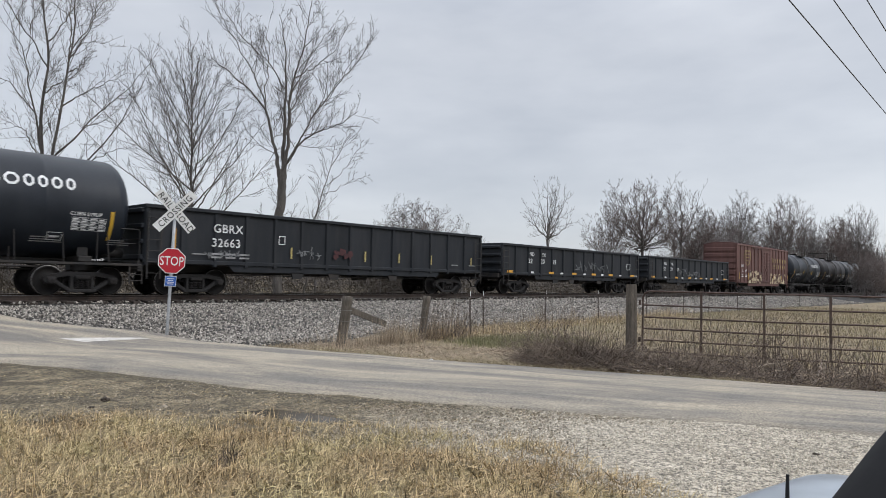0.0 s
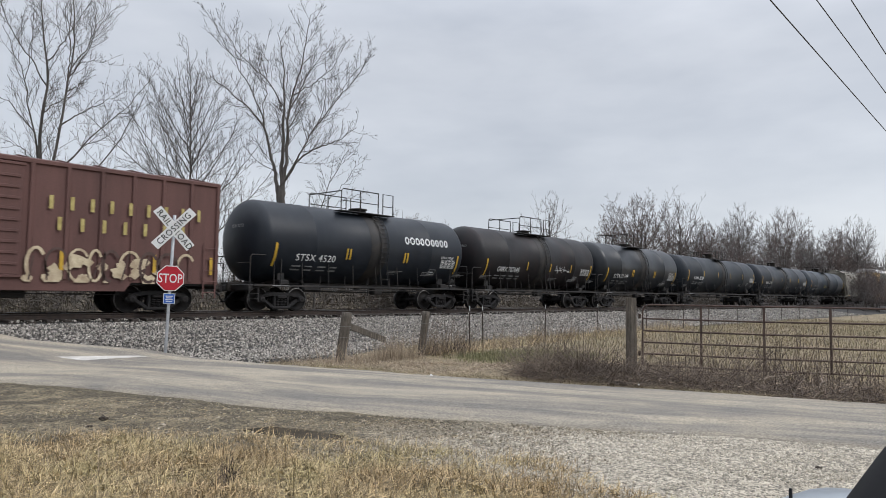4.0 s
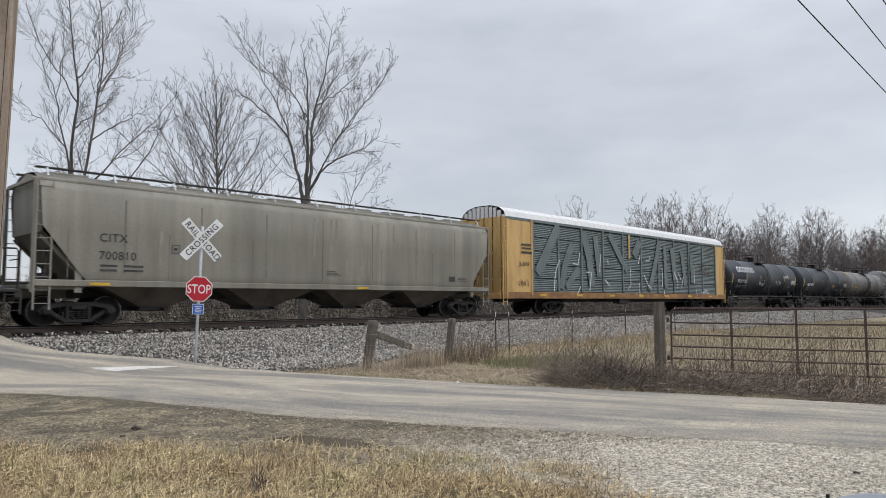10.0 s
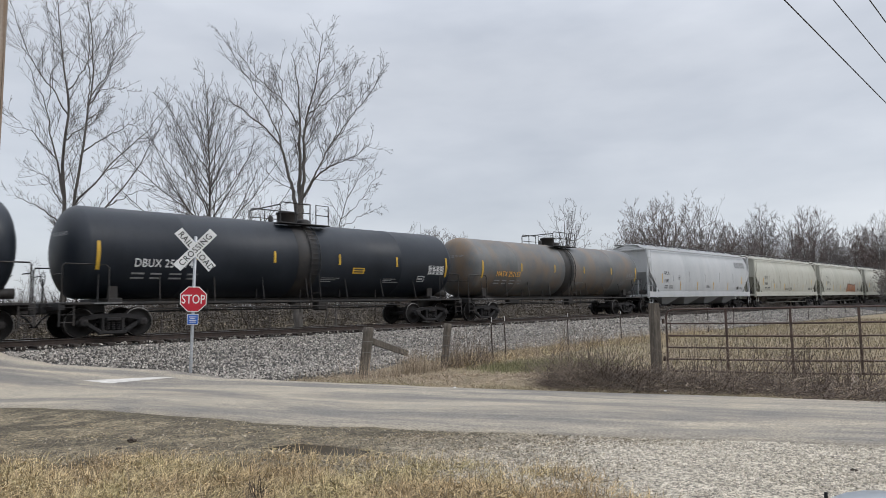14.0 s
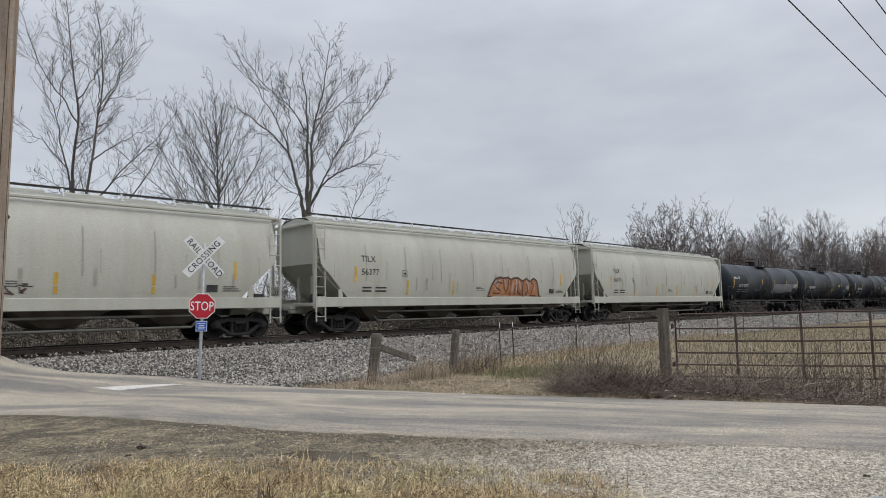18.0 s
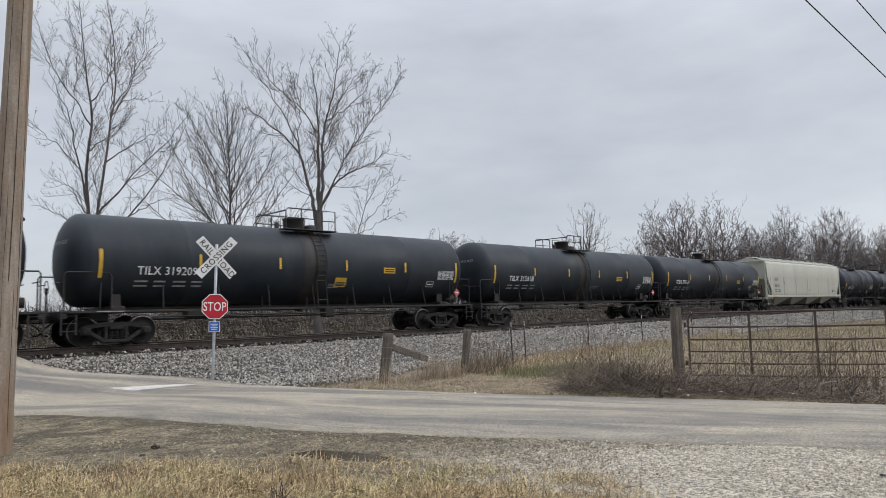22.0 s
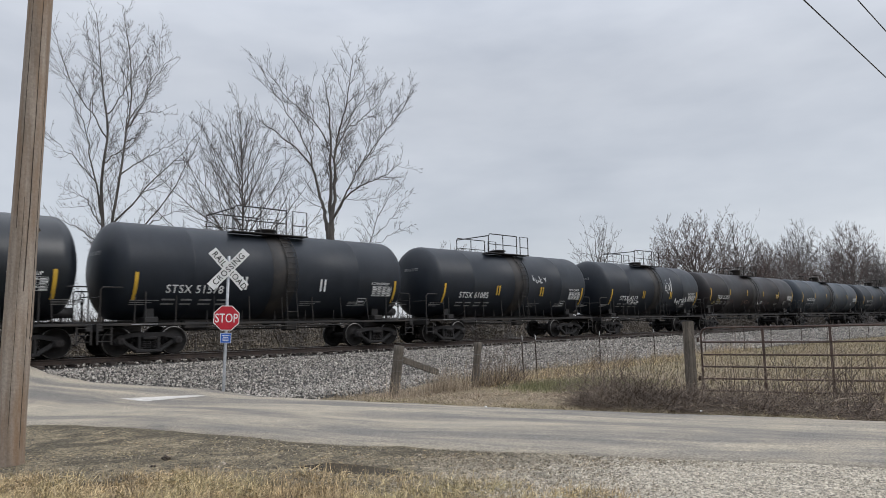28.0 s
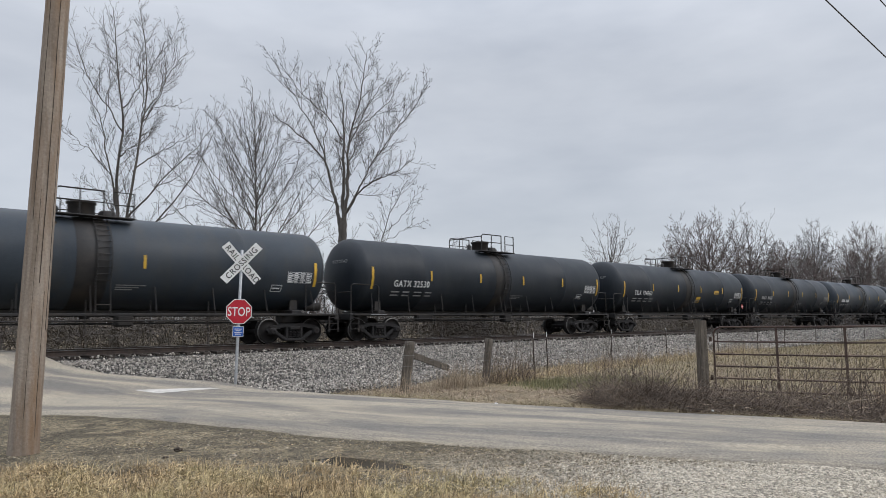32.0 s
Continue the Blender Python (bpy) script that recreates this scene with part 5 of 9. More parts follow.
def gondola(length, zt, ribs, step_ends=True):
    car = thing("gondola_car", pose(0, 0, -50), "black open steel gondola car with dusty ribbed sides", "gondola car", "cars of the freight train")
    h, yo, zb = length / 2, 1.53, 0.95
    for y in (-1, 1):
        s = Shape()
        s.prism([(-h, 1.12), (-h + 3.0, 1.12), (-h + 3.3, zb - 0.12), (h - 3.3, zb - 0.12), (h - 3.0, 1.12), (h, 1.12), (h, zt - 0.06), (-h, zt - 0.06)], y * (yo - 0.09) - 0.02, y * (yo - 0.09) + 0.02)
        part("side_sheet", s, M_GON, car)
        c = Shape().box((0, y * (yo - 0.05), zt - 0.06), (2 * h, 0.16, 0.13), 0.02)
        part("top_chord", c, M_GON, car)
        c = Shape().box((0, y * (yo - 0.06), 1.13), (2 * h, 0.10, 0.14), 0.015)
        part("side_sill", c, M_GON, car)
        for i in range(ribs):
            x = -h + 0.09 + (2 * h - 0.18) * i / (ribs - 1)
            r = Shape()
            r.add([(x - 0.09, y * (yo - 0.07), 1.0), (x - 0.055, y * yo, 1.0), (x + 0.055, y * yo, 1.0), (x + 0.09, y * (yo - 0.07), 1.0),
                   (x - 0.09, y * (yo - 0.07), zt - 0.1), (x - 0.055, y * yo, zt - 0.1), (x + 0.055, y * yo, zt - 0.1), (x + 0.09, y * (yo - 0.07), zt - 0.1)],
                  [(0, 1, 5, 4), (1, 2, 6, 5), (2, 3, 7, 6), (0, 3, 2, 1), (4, 5, 6, 7)])
            part("side_rib", r, M_GON, car)
    for k in (-1, 1):
        e = Shape().box((k * (h - 0.05), 0, (zt + 1.0) / 2), (0.05, 2.9, zt - 1.0), 0.01)
        for i in range(4):
            z = 1.25 + (zt - 1.45) * i / 3
            e.box((k * (h + 0.02), 0, z), (0.12, 2.9, 0.16), 0.03)
        part("end_wall", e, M_GON, car)
        g = Shape().box((k * (h + 0.05), 0, 1.0), (0.22, 2.8, 0.24), 0.02)
        part("end_sill", g, M_TRIM_BLACK, car)
        for y in (-1.57, 1.57):
            part("ladder", rungs(Shape(), k * (h - 0.32), y, 0.55, zt - 0.25, 0.44, 6), M_TRIM_BLACK, car)
        add_coupler(car, k * (h + 0.55), k)
        add_truck(car, k * (h - 2.05))
    fl = Shape().box((0, 0, 1.08), (2 * h - 0.2, 2.8, 0.10), 0.01).box((0, 0, 0.90), (2 * h - 1.0, 0.34, 0.30), 0.02)
    part("floor", fl, M_TRIM_BLACK, car)
    b = Shape().tube([(-h + 3.2, -1.1, 0.72), (h - 3.2, -1.1, 0.72)], 0.02, 6).box((1.2, -0.7, 0.75), (0.6, 0.4, 0.3), 0.04)
    for x in (-2.6, -0.8, 2.5):
        b.prism([(x - 0.3, 0.86), (x - 0.2, 0.62), (x + 0.2, 0.62), (x + 0.3, 0.86)], -1.46, -1.40)
    part("brake_rigging", b, M_TRIM_BLACK, car)
    return car


def boxcar(length, zt):
    car = thing("box_car", pose(0, 0, -50), "weathered oxide-red ribbed box car with cream graffiti", "box car", "cars of the freight train")
    h, yo, zb = length / 2, 1.47, 0.78
    for y in (-1, 1):
        s = Shape().box((0, y * (yo - 0.03), (zt + zb + 0.25) / 2), (2 * h, 0.06, zt - zb - 0.25), 0.01)
        part("side_sheet", s, M_BOX, car)
        sill = Shape().prism([(-h, 0.98), (-h + 3.0, 0.98), (-h + 3.2, 0.70), (h - 3.2, 0.70), (h - 3.0, 0.98), (h, 0.98), (h, 1.12), (-h, 1.12)], y * (yo - 0.01) - 0.03, y * (yo - 0.01) + 0.03)
        part("side_sill", sill, M_BOX, car)
        part("eave_rail", Shape().box((0, y * (yo + 0.01), zt - 0.06), (2 * h, 0.10, 0.14), 0.02), M_BOX, car)
        xs = [-h + 0.08 + 0.98 * i for i in range(7)] + [h - 0.08 - 0.98 * i for i in range(7)]
        for x in xs:
            part("side_post", Shape().box((x, y * (yo + 0.02), (zt + 1.0) / 2), (0.12, 0.09, zt - 1.06), 0.025), M_BOX, car)
        d = Shape().box((0.35, y * (yo + 0.045), (zt + 1.05) / 2 - 0.05), (2.4, 0.05, zt - 1.35), 0.01)
        dr = part("door", d, M_BOX, car, "sliding plug door")
        for i in range(9):
            z = 1.45 + (zt - 2.0) * i / 8
            part("door_rib", Shape().box((0.35, y * (yo + 0.08), z), (2.25, 0.05, 0.09), 0.02), M_BOX, dr)
        for x in (-0.15, 0.35, 0.75):
            part("lock_rod", Shape().tube([(x, y * (yo + 0.13), 1.25), (x, y * (yo + 0.13), zt - 0.5)], 0.018, 6), M_BOX, dr)
        part("lock_handle", Shape().box((0.35, y * (yo + 0.14), 2.3), (0.5, 0.05, 0.18), 0.015), M_BOX, dr)
        part("door_track", Shape().box((-0.9, y * (yo + 0.07), 1.10), (5.0, 0.07, 0.08), 0.01).box((-0.9, y * (yo + 0.07), zt - 0.20), (5.0, 0.07, 0.08), 0.01), M_BOX, car)
    for k in (-1, 1):
        e = Shape().box((k * (h - 0.03), 0, (zt + 0.95) / 2), (0.06, 2.9, zt - 0.95), 0.01)
        wall = part("end_wall", e, M_BOX, car)
        for i in range(6):
            z = 1.35 + (zt - 1.85) * i / 5
            part("end_rib", Shape().box((k * (h + 0.03), 0, z), (0.12, 2.76, 0.34), 0.07), M_BOX, wall)
        part("end_sill", Shape().box((k * (h + 0.04), 0, 0.92), (0.2, 2.8, 0.22), 0.02), M_TRIM_BLACK, car)
        for y in (-1.54, 1.54):
            part("ladder", rungs(Shape(), k * (h - 0.34), y, 0.5, 2.4, 0.44, 5), M_BOX, car)
        add_coupler(car, k * (h + 0.75), k)
        add_truck(car, k * (h - 1.9))
    roof = Shape()
    roof.add([(-h, -1.5, zt), (-h, -0.6, zt + 0.18), (-h, 0.6, zt + 0.18), (-h, 1.5, zt), (h, -1.5, zt), (h, -0.6, zt + 0.18), (h, 0.6, zt + 0.18), (h, 1.5, zt)],
             [(0, 1, 5, 4), (1, 2, 6, 5), (2, 3, 7, 6), (0, 3, 2, 1), (4, 5, 6, 7), (0, 4, 7, 3)])
    for i in range(14):
        x = -h + 0.6 + (2 * h - 1.2) * i / 13
        roof.beam((x, -1.48, zt + 0.02), (x, -0.6, zt + 0.20), 0.06, 0.05).beam((x, -0.6, zt + 0.20), (x, 0.6, zt + 0.20), 0.06, 0.05)
    part("roof", roof, M_BOX, car)
    part("floor", Shape().box((0, 0, 0.98), (2 * h - 0.1, 2.8, 0.14), 0.01).box((0, 0, 0.82), (2 * h - 1.0, 0.34, 0.28), 0.02), M_TRIM_BLACK, car)
    part("brake_rigging", Shape().tube([(-h + 3.2, -1.1, 0.62), (h - 3.2, -1.1, 0.60)], 0.02, 6).box((1.6, -0.7, 0.62), (0.7, 0.4, 0.3), 0.04), M_TRIM_BLACK, car)
    return car


HOPPER_Z = [0, 0.12, 0.45, 0.95, 1.4, 1.85, 2.25, 2.6]
HOPPER_Y = [1.40, 1.46, 1.52, 1.56, 1.56, 1.53, 1.46, 1.34]


def round_wall(x, z):
    """The near side of a bulging hopper."""
    return (x, -float(np.interp(z - 1.34, HOPPER_Z, HOPPER_Y)) - 0.014, z)


def hopper(length, paint, round_side, zt, bays, open_end=True, deep=True):
    """A covered hopper. round_side: how far the side bulges."""
    car = thing("hopper_car", pose(0, 0, -50), "covered hopper car", "hopper car", "cars of the freight train")
    h, zs = length / 2, 1.34
    yo = 1.56
    # side profile from sill to roof: (y, z)
    prof = [(yo - 0.06, zs), (yo - 0.01, zs + 0.10)]
    if round_side:
        prof = [(b, zs + a) for a, b in zip(HOPPER_Z, HOPPER_Y)]
    else:
        prof += [(yo, zs + 0.3), (yo, zs + 1.6), (yo, zt - 0.62)]
    prof += [(yo - 0.40, zt - 0.36), (yo - 0.52, zt - 0.24)] if round_side else [(yo - 0.20, zt - 0.34), (yo - 0.42, zt - 0.22)]
    slope = 1.75 if round_side else 1.55
    wall = Shape()
    n = len(prof)
    for y in (-1, 1):
        vs, fs = [], []
        for i, (a, z) in enumerate(prof):
            t = min(max((z - zs) / 1.45, 0), 1)
            inset = 0.30 + (slope - 0.30) * (1 - t) if open_end else 0.12
            if z > zt - 0.7:
                inset = 0.22
            vs += [(-h + inset, y * a, z), (h - inset, y * a, z)]
        for i in range(n - 1):
            fs.append((2 * i, 2 * i + 1, 2 * i + 3, 2 * i + 2))
        wall.add(vs, fs, True)
    body = part("body_side", wall, paint, car)
    roof = Shape()
    e = 0.52 if round_side else 0.42
    rp = [(-yo + e, zt - 0.22), (-0.75, zt - 0.04), (0, zt + 0.02), (0.75, zt - 0.04), (yo - e, zt - 0.22)]
    vs = [(x, a, z) for x in (-h + 0.22, h - 0.22) for a, z in rp]
    roof.add(vs, [(i, i + 1, i + 6, i + 5) for i in range(4)])
    part("roof", roof, paint, car)
    for i in range(13):
        x = -h + 1.0 + (2 * h - 2.0) * i / 12
        for y in (-1, 1):
            w = Shape().beam((x, y * (yo - (0.0 if round_side else 0.01)), zs + (0.85 if round_side else 0.1)), (x, y * (yo - (0.008 if round_side else 0.0)), zs + 1.55), 0.03, 0.02, up=(1, 0, 0), ch=0.004)
            if i % 2 == 0:
                part("side_seam", w, paint, car)
    grimy = paint is M_HOPPER_DIRTY
    if grimy or round_side and not deep:
        rr, face = random.Random(int(length * 100)), round_wall if round_side else flat_wall(-1.5655)
        top = 1.5 if round_side else 2.3
        for i in range(7):
            x = -h + 2.6 + (2 * h - 5.2) * i / 6
            st = Shape()
            put_bar(st, x, zs + (0.75 if round_side else 0.25), 0.03, top, face, 6)
            part("weld_stain", st, M_HOPPER_END if grimy else M_STAIN, car, "dark run of dirt along a weld", outward=False)
        for i in range(14 if grimy else 9):
            x, L = rr.uniform(-h + 2, h - 2), rr.uniform(0.3, 0.9) * (1.8 if grimy else 1)
            st = Shape()
            put_bar(st, x, zs + (2.62 - L if grimy and i % 2 else 0.45 - 0.1 * rr.random()), rr.uniform(0.03, 0.12), L, (lambda a, b, k=i: (a, face(a, b)[1] - 0.0005 * (k % 5), b)), 5)
            part("dirt_run", st, M_GRIME if grimy else M_STAIN_PALE, car, outward=False)
    for y in (-1, 1):
        part("side_sill", Shape().box((0, y * (yo - 0.06), zs - (0.10 if round_side else 0.06)), (2 * h - 0.3, 0.14, 0.38 if round_side else 0.20), 0.02), paint, car)
        if round_side and not deep:
            for z in (0.46, 0.84):
                part("outlet_pipe", Shape().tube([(-h + 3.2, y * 1.25, z + 0.2), (-h + 3.4, y * 1.30, z), (h - 3.4, y * 1.30, z), (h - 3.2, y * 1.25, z + 0.2)], 0.045, 8), M_HOPPER_END, car)
        part("roof_rail", Shape().box((0, y * (yo - 0.24), zt - 0.30), (2 * h - 0.3, 0.10, 0.10), 0.02), paint, car)
    for k in (-1, 1):
        # sloped end sheet, corner posts and end frame
        s = Shape()
        if open_end:
            s.add([(k * (h - 0.32), -yo + 0.04, zs + 1.45), (k * (h - 0.32), yo - 0.04, zs + 1.45), (k * (h - slope - 0.1), yo - 0.06, zs - 0.1), (k * (h - slope - 0.1), -yo + 0.06, zs - 0.1)], [(0, 1, 2, 3)])
            s.add([(k * (h - 0.30), -yo + 0.02, zs + 1.43), (k * (h - 0.30), yo - 0.02, zs + 1.43), (k * (h - 0.24), yo - 0.2, zt - 0.3), (k * (h - 0.24), -yo + 0.2, zt - 0.3)], [(0, 1, 2, 3)])
            s.add([(k * (h - 0.24), -yo + 0.42, zt - 0.22), (k * (h - 0.24), 0, zt + 0.02), (k * (h - 0.24), yo - 0.42, zt - 0.22)], [(0, 1, 2)])
        part("end_sheet", s, paint, car, outward=False)
        fr = Shape()
        for y in (-1, 1):
            fr.box((k * (h - 0.10), y * (yo - 0.10), (zt - 0.3 + 1.0) / 2), (0.10, 0.10, zt - 1.3), 0.015)
            fr.beam((k * (h - slope), y * (yo - 0.25), zs + 0.05), (k * (h - 0.3), y * (yo - 0.25), zs + 1.35), 0.06, 0.10)
        fr.box((k * (h - 0.10), 0, zt - 0.32), (0.10, 2.7, 0.12), 0.015)
        fr.box((k * (h - 0.75), 0, 1.16), (1.5, 2.9, 0.14), 0.02).box((k * (h - 0.6), 0, 0.98), (1.6, 0.5, 0.3), 0.02)
        for y in (-0.45, 0.45):
            fr.box((k * (h - 0.7), y, 1.75), (0.10, 0.08, 1.1), 0.01)
        part("end_frame", fr, paint, car)
        for y in (-1.55, 1.55):
            part("ladder", rungs(Shape(), k * (h - 0.34), y, 0.50, zt - 0.35, 0.42, 10), paint, car)
            part("corner_plate", Shape().prism([(k * (h - 1.42), 1.0), (k * (h - 1.22), 1.0), (k * (h - 1.22), 1.75), (k * (h - 1.42), 1.75)], y * 0.965 - 0.02, y * 0.965 + 0.02), paint, car)
        part("brake_gear", Shape().lathe([(k * (h - 0.95), 0.001), (k * (h - 0.95), 0.17), (k * (h - 0.45), 0.17), (k * (h - 0.45), 0.001)], "x", 14, (0, -0.75, 1.42)).tube([(k * (h - 0.5), -0.9, 1.5), (k * (h - 0.5), -1.3, 2.3)], 0.02, 5), M_TRIM_BLACK, car)
        add_coupler(car, k * (h + 0.42), k)
        add_truck(car, k * (h - 1.5))
    wk = Shape()
    for y in (-1, 1):
        wk.box((0, y * 0.95, zt + 0.10), (2 * h - 0.4, 0.20, 0.045), 0.008)
        for i in range(11):
            x = -h + 0.5 + (2 * h - 1.0) * i / 10
            part("walk_bracket", Shape().beam((x, y * 1.04, zt + 0.09), (x, y * 1.20, zt - 0.18), 0.06, 0.03), M_GALV, car)
    part("roof_walk", wk, M_TRIM_BLACK, car, "dark steel running board")
    for i in range(10):
        x = -h + 1.3 + (2 * h - 2.6) * i / 9
        part("hatch_cover", Shape().box((x, 0, zt + 0.06), (1.2, 0.6, 0.10), 0.03), paint, car)
    zlo = 0.42
    xs = [-(h - slope - 0.3) + 2 * (h - slope - 0.3) * i / bays for i in range(bays + 1)]
    for i in range(bays):
        a, b = xs[i] + 0.06, xs[i + 1] - 0.06
        c = (a + b) / 2
        s = Shape()
        for y in (-1, 1):
            s.add([(a, y * (yo - 0.08), zs - 0.1), (b, y * (yo - 0.08), zs - 0.1), (c + 0.42, y * 0.75, zlo + 0.12), (c - 0.42, y * 0.75, zlo + 0.12)], [(0, 1, 2, 3)])
        for xx, cx in ((a, c - 0.42), (b, c + 0.42)):
            s.add([(xx, -yo + 0.08, zs - 0.1), (xx, yo - 0.08, zs - 0.1), (cx, 0.75, zlo + 0.12), (cx, -0.75, zlo + 0.12)], [(0, 1, 2, 3)])
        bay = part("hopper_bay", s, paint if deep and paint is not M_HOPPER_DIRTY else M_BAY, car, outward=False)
        part("outlet_gate", Shape().box((c, 0, zlo + 0.07), (1.0, 1.7, 0.12), 0.02).tube([(c + 0.2, -1.2, zlo + 0.08), (c + 0.2, -0.8, zlo + 0.08)], 0.05, 8), M_TRUCK, bay)
    part("centre_sill", Shape().box((0, 0, 0.98), (2 * h - 1.6, 0.32, 0.3), 0.02), M_TRIM_BLACK, car)
    return car


def autorack(length):
    car = thing("autorack_car", pose(0, 0, -50), "tall covered autorack with grey-green panels, yellow ends and white roof", "autorack car", "cars of the freight train")
    h, yo, zs, zt = length / 2, 1.50, 1.02, 5.05
    more = 0.8  # the yellow bay at one end is longer
    for y in (-1, 1):
        part("side_sill", Shape().box((-more / 2, y * (yo - 0.05), zs), (2 * h + more, 0.16, 0.36), 0.02), M_SILL, car)
        part("top_rail", Shape().box((-more / 2, y * (yo - 0.02), zt - 0.06), (2 * h - 0.4 + more, 0.12, 0.16), 0.02), M_RACK_PANEL, car)
        n = 10
        x0, x1 = -h + 1.75, h - 1.75
        for i in range(n + 1):
            x = x0 + (x1 - x0) * i / n
            part("side_post", Shape().box((x, y * (yo + 0.01), (zs + zt) / 2 + 0.05), (0.16, 0.09, zt - zs - 0.3), 0.02), M_RACK_PANEL, car)
        for i in range(n):
            a, b = x0 + (x1 - x0) * i / n + 0.08, x0 + (x1 - x0) * (i + 1) / n - 0.08
            for j in range(5):
                za = zs + 0.22 + j * (zt - zs - 0.36) / 5
                zb = za + (zt - zs - 0.36) / 5 - 0.045
                p = Shape()
                m = 7
                vs = []
                for q in range(2 * m + 1):
                    z = za + (zb - za) * q / (2 * m)
                    d = yo - (0.035 if q % 2 else 0.0)
                    vs += [(a, y * d, z), (b, y * d, z)]
                p.add(vs, [(2 * q, 2 * q + 1, 2 * q + 3, 2 * q + 2) for q in range(2 * m)])
                part("side_panel", p, M_RACK_PANEL, car, outward=False)
        for k in (-1, 1):
            g = h + (more if k < 0 else 0)
            e = Shape().box((k * (h + g - 1.96) / 2, y * (yo - 0.01), (zs + zt) / 2), (1.3 + g - h, 0.07, zt - zs), 0.01)
            e.box((k * (h - 1.62), y * (yo + 0.02), (zs + zt) / 2), (0.16, 0.09, zt - zs), 0.02).box((k * (g - 0.34), y * (yo + 0.02), (zs + zt) / 2 - 0.1), (0.12, 0.09, zt - zs), 0.02)
            part("end_panel", e, M_YELLOW, car)
            part("ladder", rungs(Shape(), k * (g - 0.16), y * (yo + 0.05), 0.5, zt - 0.3, 0.30, 11), M_YELLOW, car)
    roof = Shape()
    prof = [(-yo - 0.02, zt), (-yo + 0.10, zt + 0.30), (-yo + 0.42, zt + 0.52), (-0.5, zt + 0.66), (0.5, zt + 0.66), (yo - 0.42, zt + 0.52), (yo - 0.10, zt + 0.30), (yo + 0.02, zt)]
    vs = [(x, a, z) for x in (-h - more + 0.25, h - 0.25) for a, z in prof]
    k8 = len(prof)
    roof.add(vs, [(i, i + 1, i + 1 + k8, i + k8) for i in range(k8 - 1)])
    for i in range(40):
        x = -h - more + 0.6 + (2 * h + more - 1.2) * i / 39
        for j in range(k8 - 1):
            if j < 3:
                roof.beam((x, prof[j][0], prof[j][1] + 0.006), (x, prof[j + 1][0], prof[j + 1][1] + 0.006), 0.04, 0.02)
    part("roof", roof, M_RACK_ROOF, car)
    for k in (-1, 1):
        g = h + (more if k < 0 else 0)
        for i in range(11):
            y = -1.42 + 2.84 * i / 10
            ztop = zt + 0.60 - 0.5 * abs(y / 1.42) ** 3
            part("end_door_slat", Shape().box((k * (g - 0.20 + 0.04 * (i % 2)), y, (zs + 0.1 + zt) / 2), (0.05, 0.25, zt - zs - 0.1), 0.01), M_YELLOW, car)
            part("end_screen", Shape().box((k * (g - 0.20), y, (zt + ztop) / 2), (0.03, 0.22, max(ztop - zt, 0.08)), 0.006), M_RACK_ROOF, car)
        part("end_sill", Shape().box((k * (g - 0.05), 0, 0.98), (0.3, 2.8, 0.3), 0.02), M_YELLOW, car)
        add_coupler(car, k * (g + 0.7), k)
        add_truck(car, k * (h - 4.2))
    part("floor", Shape().box((0, 0, 1.0), (2 * h - 0.4, 2.9, 0.12), 0.01).box((0, 0, 0.82), (2 * h - 1.0, 0.5, 0.3), 0.02), M_TRIM_BLACK, car)
    part("upper_deck", Shape().box((0, 0, 2.9), (2 * h - 0.6, 2.8, 0.08), 0.01), M_TRIM_BLACK, car)
    part("brake_rigging", Shape().box((-2.0, -1.1, 0.70), (1.1, 0.5, 0.32), 0.04).tube([(-h + 5, -1.2, 0.66), (h - 5, -1.2, 0.64)], 0.025, 6), M_TRIM_BLACK, car)
    return car


TRAIN = []


def couple(car, x_mid, label=None):
    """Notes where a car's middle is when the clip starts."""
    car.matrix_basis = pose(x_mid, TRACK_Y, RAIL_Z)
    if label:
        tagged(car, label)
    TRAIN.append((car, x_mid))
    return car


R_S, CZ_S = 1.60, 2.74
R_L, CZ_L = 1.49, 2.70
HALF_S, HALF_L = 5.20, 7.70
SHORT = tank_car(HALF_S, R_S, CZ_S, "low")
LONG = tank_car(HALF_L, R_L, CZ_L, "high")


def tank(kind, x0, x1, label, mark, paint=None, small=2, stripes=None, **k):
    src, half, R, cz = (SHORT, HALF_S, R_S, CZ_S) if kind == "S" else (LONG, HALF_L, R_L, CZ_L)
    car = copy_thing(src, pose(0, 0, -50))
    couple(car, (x0 + x1) / 2, label)
    if stripes is None:
        stripes = [(-4.55, 0.42), (-1.5, 0.42), (1.5, 0.42), (4.6, 0.42)] if kind == "L" else [(-1.74, 0.45), (-1.57, 0.45), (1.60, 0.45), (1.78, 0.45)]
    marks_on_tank(car, half, R, cz, mark, small, stripes, paint=paint, **k)
    return car


BLACK_S = "black corn-syrup tank car with white markings and yellow stripes"
BLACK_L = "long black tank car with white markings and yellow stripes"


def lyle(car, w):
    brand_blocks(car, w, HALF_S - 4.6, CZ_S + 0.42, [0.30, 0.36, 0.30, 0.26, 0.40, 0.28, 0.26, 0.30, 0.26], 0.36, M_LETTER, 0.10)


